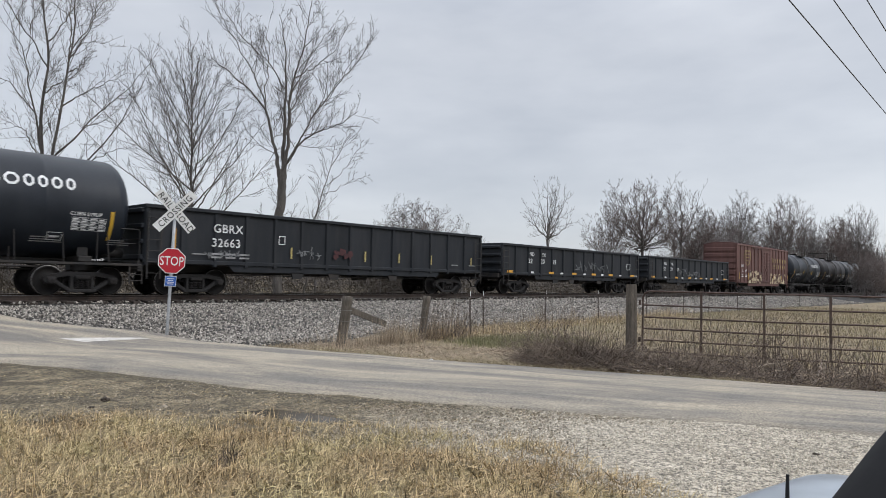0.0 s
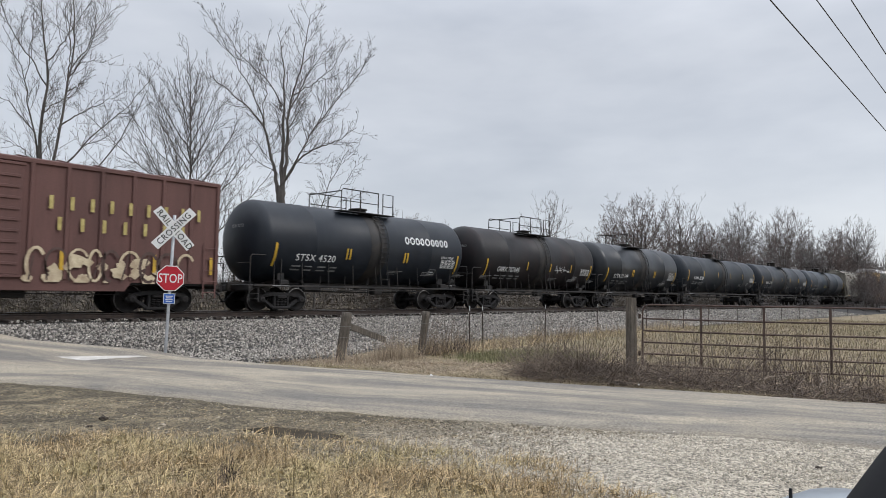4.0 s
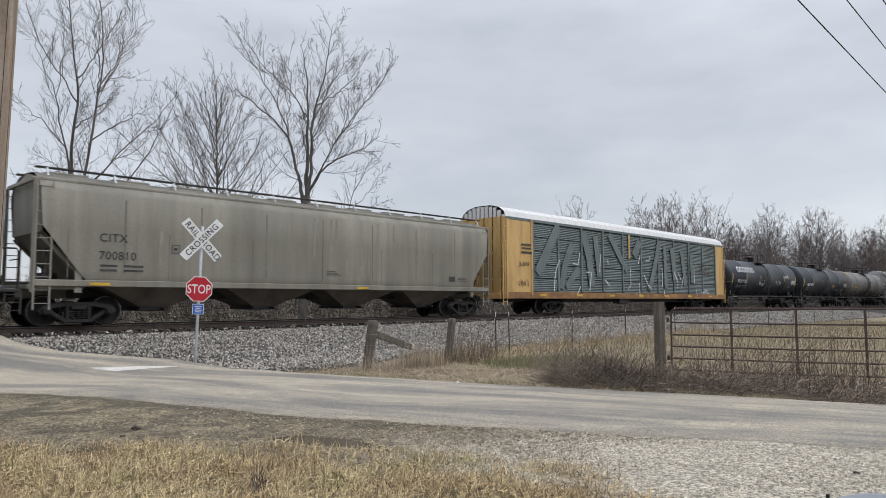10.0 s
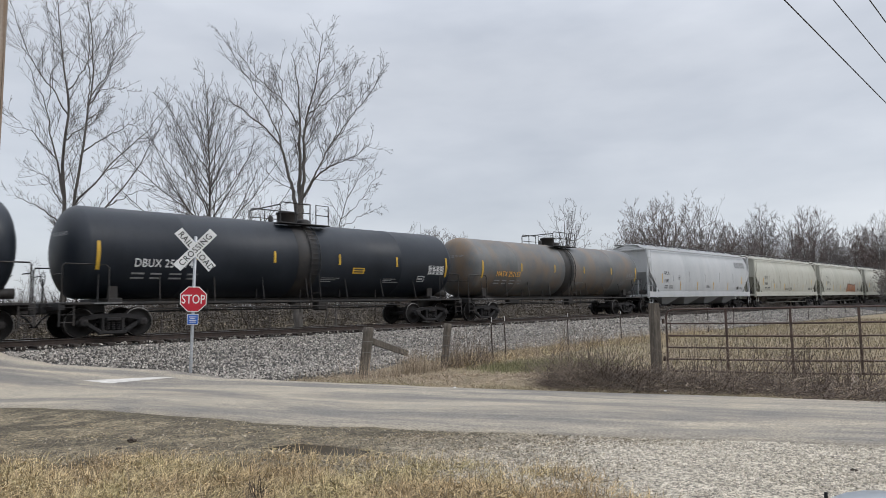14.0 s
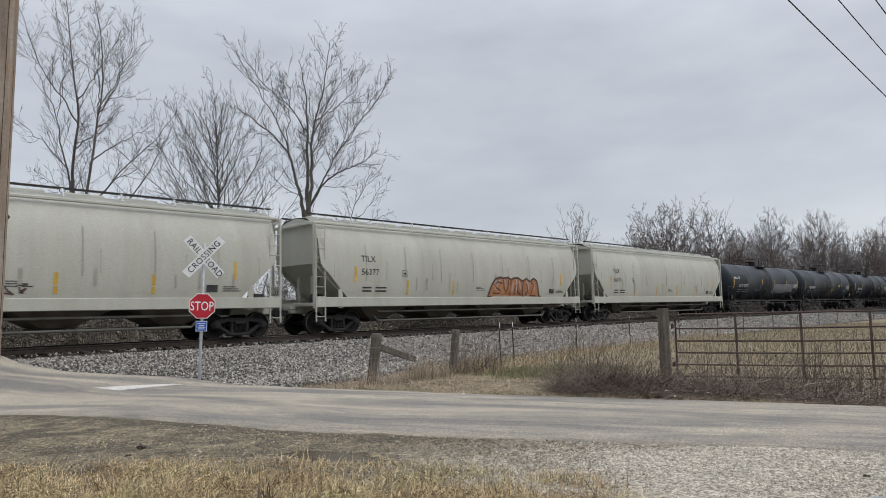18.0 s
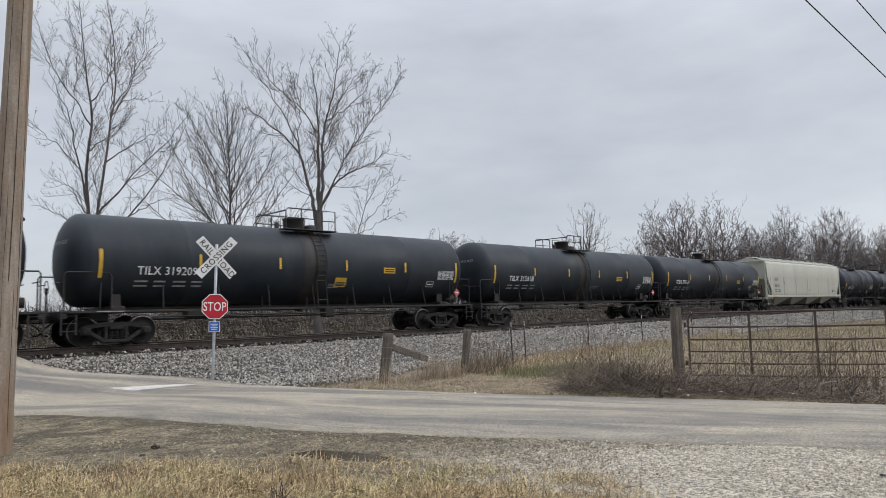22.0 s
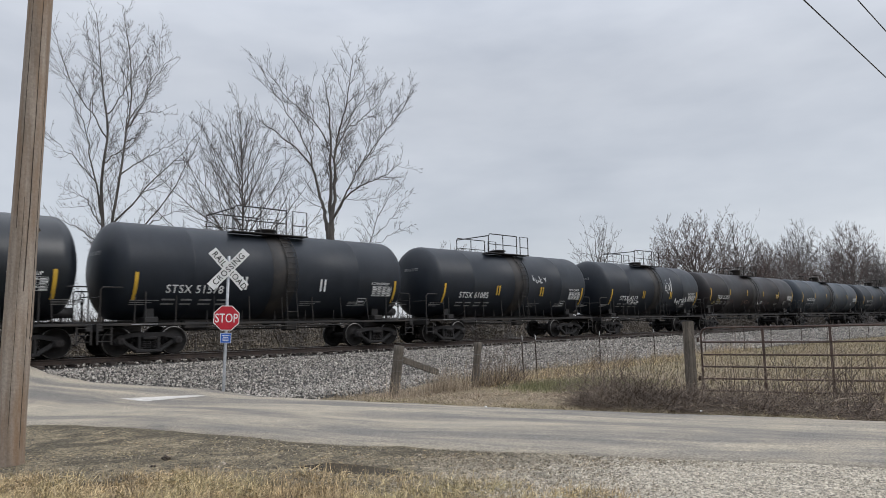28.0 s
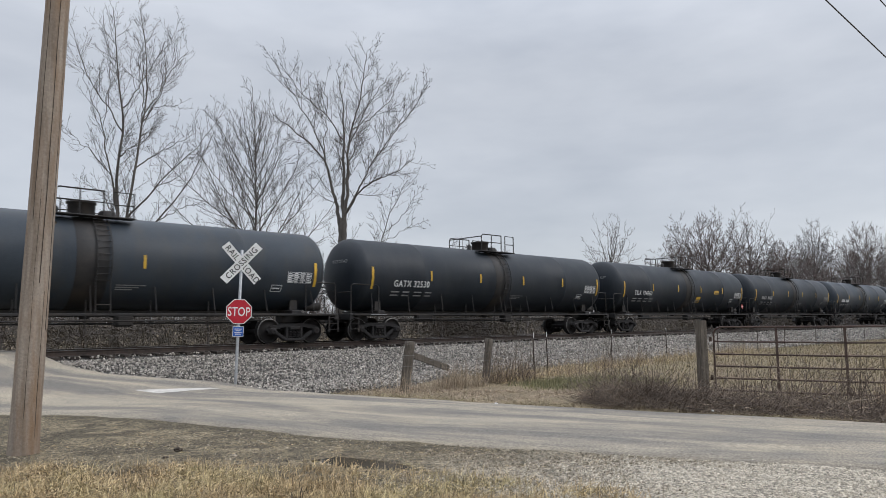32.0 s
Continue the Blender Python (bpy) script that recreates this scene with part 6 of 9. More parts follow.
def procor(car, w):
    brand_blocks(car, w, -HALF_L + 1.15, CZ_L + 0.38, [0.52, 0.52, 0.54, 0.54, 0.54, 0.52], 0.46, M_LETTER, 0.10)
    scribble(car, w, -HALF_L + 5.6, CZ_L - 0.75, 2.3, 0.6, M_TAG_WHITE, 8, 4, 0.025)
    scribble(car, w, 2.2, CZ_L - 0.55, 1.6, 0.5, M_TAG_WHITE, 5, 5, 0.025)
    scribble(car, w, 4.3, CZ_L + 0.0, 1.4, 0.45, M_TAG_WHITE, 5, 6, 0.035)


def build_train():
    tank("S", -1.5, 8.9, BLACK_S, "", small=4, extra=lyle)
    g = gondola(17.3, 2.98, 15)
    couple(g, 18.6)
    f = flat_wall(-1.545)
    s = Shape()
    put_text(s, "GBRX", -6.25, 2.20, 0.42, f, 1.1)
    put_text(s, "32663", -6.3, 1.70, 0.42, f, 1.1)
    put_bar(s, -3.55, 1.9, 0.03, 0.3, f), put_bar(s, -3.3, 1.9, 0.03, 0.3, f), put_bar(s, -3.55, 1.9, 0.28, 0.03, f), put_bar(s, -3.55, 2.2, 0.28, 0.03, f)
    pieces("mark_letter", s, M_LETTER, g)
    d = Shape()
    for j in range(2):
        for i in range(3):
            put_bar(d, -6.3 + i * 0.55, 1.3 + 0.12 * j, 0.4, 0.06, f)
    for x in (-7.0, 6.3, 7.6):
        put_bar(d, x, 1.4, 0.5, 0.04, f)
    tagged(part("data_block", d, M_LETTER_DIM, g, outward=False), kind="stuff")
    stripe_parts(g, [(-7.72, 1.40, 0.12, 0.85)], M_STRIPE_ORANGE, f)
    stripe_parts(g, [(x, 1.40, 0.07, 0.42) for x in (-3.0, 0.75, 2.75, 4.85, 7.75)], M_LETTER_YELLOW, f)
    scribble(g, f, -2.7, 1.40, 1.2, 0.5, M_TAG_SILVER, 4, 11, 0.03)
    scribble(g, f, -6.6, 1.25, 1.5, 0.4, M_TAG_SILVER, 6, 12, 0.03)
    scribble(g, f, -0.9, 1.45, 1.0, 0.4, M_RED_FADED, 4, 13, 0.12, "faded red sprayed scribble")
    for x_mid, num, seed in ((36.8, ("32", "20", "19"), 21), (54.05, ("32", "20", "05"), 22)):
        g = gondola(15.7, 2.72, 14)
        couple(g, x_mid)
        s = Shape()
        put_text(s, "ND", -5.35, 2.12, 0.30, f)
        put_text(s, "YX", -4.15, 2.12, 0.30, f)
        for i, q in enumerate(num):
            put_text(s, q, -5.45 + 1.2 * i, 1.72, 0.36, f, 1.1)
        pieces("mark_letter", s, M_LETTER, g)
        stripe_parts(g, [(x, 1.16, 0.5, 0.12) for x in (-7.4, -3.4, -0.9, 1.4, 3.6, 6.6)], M_STRIPE_ORANGE, f)
        d = Shape()
        for x in (-5.2, -2.2, 0.4, 2.6, 5.0, 7.2):
            put_bar(d, x, 1.16, 0.3, 0.1, f)
        put_bar(d, 6.0, 1.6, 0.5, 0.03, f), put_bar(d, 6.0, 1.95, 0.5, 0.03, f), put_bar(d, 6.0, 1.6, 0.03, 0.36, f), put_bar(d, 6.5, 1.6, 0.03, 0.38, f)
        tagged(part("data_block", d, M_LETTER, g, outward=False), kind="stuff")
        scribble(g, f, -2.6 + seed % 2 * 2, 1.3, 4.2, 0.7, M_TAG_SILVER, 8, seed, 0.035)
    b = boxcar(15.5, 4.50)
    couple(b, 71.75)
    f = flat_wall(-1.548)
    s = Shape()
    put_text(s, "SNC", -6.65, 2.42, 0.36, f, 1.1)
    put_text(s, "21", -6.5, 1.95, 0.36, f, 1.1), put_text(s, "00", -5.55, 1.95, 0.36, f, 1.1), put_text(s, "3", -4.35, 1.95, 0.36, f, 1.1)
    for j in range(2):
        put_bar(s, -6.55, 1.52 + 0.14 * j, 0.42, 0.07, f), put_bar(s, -5.6, 1.52 + 0.14 * j, 0.45, 0.07, f)
    pieces("mark_letter", s, M_LETTER, b)
    s = Shape()
    for x, z, wd, h in ((-5.75, 3.15, 0.05, 0.75), (-4.25, 3.15, 0.05, 0.75)):
        put_bar(s, x, z, wd, h, f)
    put_stroke(s, [(-5.72, 3.9), (-5.5, 4.02), (-5.25, 3.9), (-5.0, 3.98), (-4.75, 3.9), (-4.5, 4.02), (-4.25, 3.9)], 0.05, f)
    put_stroke(s, [(-5.72, 3.15), (-5.6, 2.85), (-5.0, 2.6), (-4.4, 2.85), (-4.22, 3.15)], 0.05, f)
    for j in range(3):
        for i in range(4 - j):
            put_bar(s, -5.5 + 0.12 * j + 0.27 * i, 3.6 - 0.3 * j, 0.16, 0.09, f)
    for n, x0, step, z in ((9, 2.2, 0.58, 3.10), (7, 2.45, 0.64, 2.48)):
        for i in range(n):
            x = x0 + step * i
            put_bar(s, x + 0.05, z, 0.11, 0.40, f)
    part("owner_lettering", s, M_LETTER_YELLOW, b, "worn yellow shield and lettering", outward=False)
    rg = random.Random(31)
    for x0, x1, h in ((-4.6, -0.9, 1.05), (1.7, 6.3, 0.95)):
        s, o = Shape(), Shape()
        g2 = flat_wall(-1.553)
        for i in range(26):
            cx, cz = rg.uniform(x0, x1), 1.0 + h * rg.random() ** 1.4
            r1 = rg.uniform(0.08, 0.24)
            pts = [(cx + r1 * rg.uniform(0.6, 1.5) * math.cos(a * 0.5236), max(cz + r1 * rg.uniform(0.5, 1.2) * math.sin(a * 0.5236), 0.95)) for a in range(12)]
            k = f if i % 2 else flat_wall(-1.5505)
            s.add([k(cx, max(cz, 0.96))] + [k(*q) for q in pts], [(0, a + 1, (a + 1) % 12 + 1) for a in range(12)])
        x = x0
        while x < x1:
            wd = rg.uniform(0.4, 0.75)
            arc = [(x + wd / 2 + wd * 0.45 * math.cos(a * 0.42 + 0.6), 1.0 + h * 0.5 + h * 0.5 * math.sin(a * 0.42 + 0.6)) for a in range(rg.randint(8, 14))]
            put_stroke(s if rg.random() < 0.6 else o, [(p, max(q, 0.96)) for p, q in arc], rg.uniform(0.05, 0.10), g2)
            put_stroke(o, [(x + 0.1, 1.0), (x + rg.uniform(0, 0.4), 1.0 + h * rg.uniform(0.5, 1.0))], 0.045, g2)
            x += wd * 0.9
        part("graffiti", s, M_TAG_CREAM, b, "faded cream spray painting", outward=False)
        tagged(part("graffiti_outline", o, M_TAG_DARK, b, "dark brown outline of the spray painting", outward=False), kind="stuff")
    stripe_parts(b, [(x, 1.3, 0.11, 0.6) for x in (-7.25, -4.75, 2.6, 5.4, 7.4)], M_STRIPE, f)

    tank("S", 81.9, 92.2, BLACK_S, "STSX 4520", small=4, extra=lambda c, w: brand_blocks(c, w, 1.6, CZ_S + 0.22, [0.26, 0.30, 0.26, 0.24, 0.34, 0.24, 0.24, 0.26, 0.24], 0.34, M_LETTER, 0.06))
    tank("S", 94.85, 104.8, "faded black tank car with sprayed scribbles", "GBRX 707645", M_BROWN_TANK, 3, extra=lambda c, w: scribble(c, w, 1.2, CZ_S - 0.7, 1.6, 0.6, M_TAG_WHITE, 4, 41, 0.03), stripes=[(-1.6, 0.45), (0.7, 0.45), (2.9, 0.45)])
    tank("S", 107.2, 117.7, BLACK_S, "STSX 51349", M_BLACK_GLOSS, small=4)
    tank("L", 120.35, 136.0, "long dull black tank car with yellow stripes", "ADMX 28388", M_BLACK_FADED, 3)
    tank("L", 138.5, 154.0, BLACK_L, "PLMX 25166", M_BLACK, 3)
    tank("L", 156.4, 171.8, "long grey-blue tank car with rusty stains", "ADMX 25584", M_GREY_TANK, 1, letter=M_LETTER_DIM, extra=lambda c, w: scribble(c, w, 0.6 - 2.6, CZ_L - 0.75, 1.1, 0.6, M_LETTER_YELLOW, 4, 44, 0.03), panel=False, stripes=[], stripe_mat=M_STRIPE_ORANGE)

    def hop(length, paint, rnd, zt, bays, x_mid, label, l1, l2, mat=M_LETTER_BLACK, deep=True, dx=0.0, size=0.36, stripe=M_STRIPE, dz=0.0):
        c = hopper(length, paint, rnd, zt, bays, deep=deep)
        couple(c, x_mid, label)
        f = round_wall if rnd else flat_wall(-1.575)
        h = length / 2
        s = Shape()
        put_text(s, l1, -h + 2.35 + dx, 2.62 + dz, size, f, 1.05)
        put_text(s, l2, -h + 2.35 + dx, 2.08 + dz, size, f, 1.05)
        for j in range(2):
            put_bar(s, -h + 2.4 + dx, 1.66 + j * 0.14, 0.5, 0.06, f), put_bar(s, -h + 3.1 + dx, 1.66 + j * 0.14, 0.6, 0.06, f)
        a = -h + 4.6 + dx
        put_bar(s, a, 2.3, 0.26, 0.02, f), put_bar(s, a, 2.56, 0.26, 0.02, f), put_bar(s, a, 2.3, 0.02, 0.27, f), put_bar(s, a + 0.25, 2.3, 0.02, 0.28, f), put_bar(s, a + 0.07, 2.4, 0.12, 0.08, f)
        put_bar(s, h - 3.0, 1.62, 0.42, 0.24, f)
        for j in range(3):
            put_bar(s, 0.2, 1.75 + 0.07 * j, 0.7 - 0.15 * j, 0.025, f), put_bar(s, h - 2.4, 1.65 + 0.07 * j, 0.7 - 0.1 * j, 0.025, f)
        pieces("mark_letter", s, mat, c)
        if rnd:
            stripe_parts(c, [(-h + 2.0 + i * (2 * h - 4.0) / 5, 1.55 + (0.5 if i in (0, 5) else 0), 0.11, 0.62) for i in range(6)], stripe, f)
        else:
            stripe_parts(c, [(-h + 1.6 + i * (2 * h - 3.2) / 5, 1.22, 0.6, 0.09) for i in (0, 3)], stripe, flat_wall(-1.60))
        return c

    c = hop(20.2, M_HOPPER_DIRTY, False, 4.62, 4, 183.1, "dirty tan covered hopper car with rust streaks", "CITX", "700810", dx=-0.5, dz=-0.06)
    r = autorack(27.0)
    couple(r, 208.5)
    f = flat_wall(-1.568)
    s = Shape()
    put_bar(s, -12.8, 3.62, 0.85, 0.10, f), put_bar(s, -12.8, 3.45, 0.85, 0.07, f)
    put_bar(s, -12.8, 3.22, 0.9, 0.10, f)
    put_text(s, "2-2018", -13.0, 2.55, 0.30, f)
    pieces("end_lettering", s, M_LETTER_BLACK, r)
    scribble(r, f, -13.1, 1.4, 0.9, 0.5, M_TAG_DARK, 5, 50, 0.03)
    sh = Shape()
    for i, line in enumerate((((-11.4, 2.2), (-10.2, 3.8), (-9.4, 4.9)), ((-9.2, 1.4), (-8.8, 2.8), (-8.0, 4.0)), ((-8.7, 1.5), (-7.4, 2.6)), ((-6.9, 4.7), (-6.3, 3.2), (-6.0, 1.6)), ((-5.6, 4.6), (-5.2, 2.2)),
                  ((-4.0, 4.8), (-2.7, 3.4), (-1.8, 2.6)), ((-0.2, 4.6), (-1.0, 3.6)), ((1.0, 1.4), (1.9, 3.2), (2.5, 4.7)), ((3.3, 4.5), (3.4, 1.6)), ((4.4, 4.4), (4.8, 2.2)), ((5.9, 4.3), (6.4, 1.8)), ((7.4, 4.2), (7.6, 2.0)))):
        put_stroke(sh, line, (0.62, 0.5, 0.45)[i % 3], flat_wall(-1.556 - 0.0006 * (i % 4)))
    pieces("graffiti", sh, M_TAG_SHADE, r, "broad faded dark spray stroke")
    face = flat_wall(-1.562)
    for line in (((-9.35, 2.98), (-9.65, 2.55), (-9.84, 1.92), (-9.88, 1.28)), ((-8.06, 2.84), (-7.5, 2.82), (-7.31, 3.5)), ((-7.25, 1.56), (-7.61, 1.1)),
                 ((-6.68, 2.38), (-6.07, 2.41), (-6.3, 1.3)), ((-5.05, 3.5), (-5.17, 2.45)), ((-4.58, 1.99), (-4.07, 1.64)), ((-4.22, 3.23), (-4.19, 2.92))):
        stroke(r, line, face)
    for line in (((-1.46, 2.75), (-1.46, 1.7), (-1.83, 1.43)), ((-0.17, 3.68), (-0.45, 3.12)), ((0.53, 3.34), (0.99, 3.37), (1.12, 3.66)), ((-0.32, 1.86), (-0.32, 1.06)),
                 ((0.32, 2.37), (0.82, 1.76), (1.25, 1.52)), ((2.8, 2.96), (2.89, 2.38), (2.8, 1.66)), ((3.16, 1.47), (3.07, 1.09)), ((4.6, 2.8), (5.19, 2.02), (5.14, 1.62))):
        stroke(r, line, face)
    for line in (((5.2, 2.74), (5.7, 2.18)), ((6.06, 2.41), (5.75, 1.67)), ((7.85, 3.2), (7.89, 1.93)), ((8.11, 1.62), (8.33, 1.05))):
        stroke(r, line, face)
    put_mark = Shape()
    put_bar(put_mark, -1.70, 3.40, 0.22, 1.50, flat_wall(-1.563))
    part("yellow_post_face", put_mark, M_YELLOW, r, "bare yellow strip on one post", outward=False)
    scribble(r, flat_wall(-1.565), 8.8, 2.4, 1.8, 1.1, M_TAG_DARK, 7, 53, 0.05, "dark sprayed scribble")
    scribble(r, flat_wall(-1.565), 9.0, 1.1, 1.4, 0.45, M_TAG_WHITE, 5, 54, 0.05)
    stripe_parts(r, [(-11.2 + i * 3.6, 0.98, 0.6, 0.12) for i in range(7)], M_STRIPE, flat_wall(-1.54))
    tank("L", 223.8, 239.2, "long glossy black tank car with large white lettering", "PROX 77332", small=1, extra=procor)

    def dbux(c, w):
        warning_patch(c, w, 2.2, CZ_L - 0.55)

    tank("L", 242.0, 257.3, BLACK_L, "DBUX 250374", small=2, extra=dbux)
    tank("L", 260.2, 275.2, "long grey tank car stained with orange rust", "NATX 252153", M_RUST_GREY_TANK, 1, letter=M_STRIPE_ORANGE)
    c = hop(18.5, M_HOPPER_GREY, True, 4.66, 4, 286.25, "light grey covered hopper car with large dark lettering", "GPLX", "1288", size=0.32)
    brand_blocks(c, round_wall, 6.2, 3.38, [0.42, 0.48, 0.40, 0.42], 0.52, M_LETTER_BLACK, 0.13)
    c = hop(18.2, M_HOPPER_TAN, True, 4.66, 4, 305.9, "cream covered hopper car with a black scribble", "SSPX", "1036", deep=False)
    scribble(c, round_wall, -1.2, 1.5, 2.0, 0.5, M_TAG_DARK, 6, 61, 0.04)
    c = hop(18.35, M_HOPPER_TAN, True, 4.66, 4, 325.5, "cream covered hopper car with orange graffiti", "TILX", "56377", deep=False, dz=0.27)
    f = round_wall
    orange_tag(c, f)
    hop(18.6, M_HOPPER_TAN, True, 4.66, 4, 345.3, "cream covered hopper car with clean sides", "TILX", "56371", deep=False, dz=0.27)

    def gatx(c, w):
        scribble(c, w, -HALF_L + 0.1, CZ_L + 0.12, 1.2, 0.30, M_TAG_WHITE, 3, 70, 0.09)
        scribble(c, w, -HALF_L + 4.6, CZ_L - 0.85, 1.5, 0.6, M_TAG_SILVER, 5, 71, 0.03)
        scribble(c, w, -HALF_L + 7.0, CZ_L - 0.7, 1.0, 0.5, M_TAG_SILVER, 3, 72, 0.03)
        bubble_tag(c, w, 1.3, 6.3, CZ_L - 1.0, CZ_L - 0.10, M_TAG_SILVER, M_LETTER_DIM, 73, 6)

    tank("L", 357.0, 372.7, "long black tank car with silver graffiti", "GATX 210707", M_BLACK_FADED, 1, extra=gatx)

    def tilx(c, w):
        warning_patch(c, w, 3.4, CZ_L - 0.28)
        warning_patch(c, w, 1.0, CZ_L - 0.85, 0.55, 0.36)
        placard(c, HALF_L + 0.05, -1.44, 1.62)

    def tilx2(c, w):
        warning_patch(c, w, 3.4, CZ_L - 0.4)
        placard(c, HALF_L + 0.05, -1.44, 1.62)

    tank("L", 375.2, 390.4, BLACK_L, "TILX 319209", M_BLACK_FADED, 1, extra=tilx)
    tank("L", 393.2, 408.7, BLACK_L, "TILX 315618", M_BLACK_FADED, 1, extra=tilx2)
    tank("L", 411.1, 426.0, BLACK_L, "TCBX 290124", M_BLACK, 3, extra=tilx2)
    hop(20.3, M_HOPPER_TAN, False, 4.62, 4, 437.9, "cream covered hopper car with four deep bays", "CEFX", "360126", dx=-0.55)
    tank("S", 450.4, 460.4, "black tank car with yellow stripes", "GBRX 707809", M_BLACK, 2, stripes=[(-1.6, 0.45), (0.7, 0.45), (2.9, 0.45)])
    tank("S", 463.3, 473.85, BLACK_S, "STSX 51409", M_BLACK_GLOSS, 4)
    def white_bars(c, w):
        stripe_parts(c, [(x, CZ_S - 0.62, 0.08, 0.45) for x in (-1.70, -1.53, 1.55, 1.73)], M_LETTER, w)

    tank("S", 476.05, 486.45, "black corn-syrup tank car with white double bars", "STSX 51578", M_BLACK, 4, stripes=[], extra=white_bars)
    tank("S", 489.2, 499.9, "black corn-syrup tank car with a pale scribble", "STSX 61085", M_BLACK, 4, extra=lambda c, w: scribble(c, w, 0.9, CZ_S + 0.0, 1.1, 0.5, M_TAG_WHITE, 4, 80, 0.035))

    def smarf(c, w):
        scribble(c, w, 0.9, CZ_S - 0.35, 0.9, 1.1, M_TAG_WHITE, 4, 81, 0.04)
        scribble(c, w, 2.3, CZ_S - 0.95, 1.7, 0.5, M_LETTER, 5, 82, 0.07)
        scribble(c, w, -3.4, CZ_S - 1.0, 1.4, 0.35, M_LETTER, 5, 83, 0.06)

    tank("S", 502.8, 513.1, "black corn-syrup tank car with white graffiti", "STSX 4213", M_BLACK, 4, extra=smarf)

    def tilx3(c, w):
        for i, (x, m) in enumerate(((-7.3, M_LETTER_YELLOW), (-5.2, M_TAG_DARK), (-2.3, M_TAG_DARK), (0.2, M_LETTER), (1.6, M_TAG_DARK))):
            scribble(c, w, x, CZ_L - 0.95, 1.3, 0.55, m if m is not M_TAG_DARK else M_BROWN_MARK, 4, 90 + i, 0.03)
        warning_patch(c, w, 4.1, CZ_L - 0.35, 0.5, 0.3)

    tank("L", 515.7, 530.85, "long brown-stained black tank car with scribbles", "TILX 252252", M_BROWN_TANK, 3, extra=tilx3)
    tank("L", 533.6, 548.95, "long grey-blue tank car with white markings", "NATX 251311", M_GREY_TANK, 1)
    tank("L", 551.8, 566.9, BLACK_L, "GATX 32530", M_BLACK_FADED, 1)
    tank("L", 569.7, 585.3, BLACK_L, "TILX 194060", M_BLACK_FADED, 1, extra=tilx)
    tank("L", 587.9, 602.9, "long faded dark grey tank car", "", M_BLACK_FADED, 1, letter=M_LETTER_DIM)
    tank("L", 605.7, 621.0, "long black tank car with a pale top", "", M_GREY_TANK, 1)
    tank("L", 623.6, 638.8, BLACK_L, "", M_BLACK_FADED, 1)


M_RED_FADED = surface("faded_red_spray_paint", (0.045, 0.016, 0.018), (0.075, 0.024, 0.025), 5.0, rough=0.7, bump=0.0)
M_BROWN_MARK = surface("red_brown_spray_paint", (0.09, 0.05, 0.04), (0.16, 0.10, 0.08), 5.0, rough=0.6, bump=0.0)
build_train()
for pattern in (SHORT, LONG):
    for o in list(pattern.children_recursive) + [pattern]:
        bpy.data.objects.remove(o)


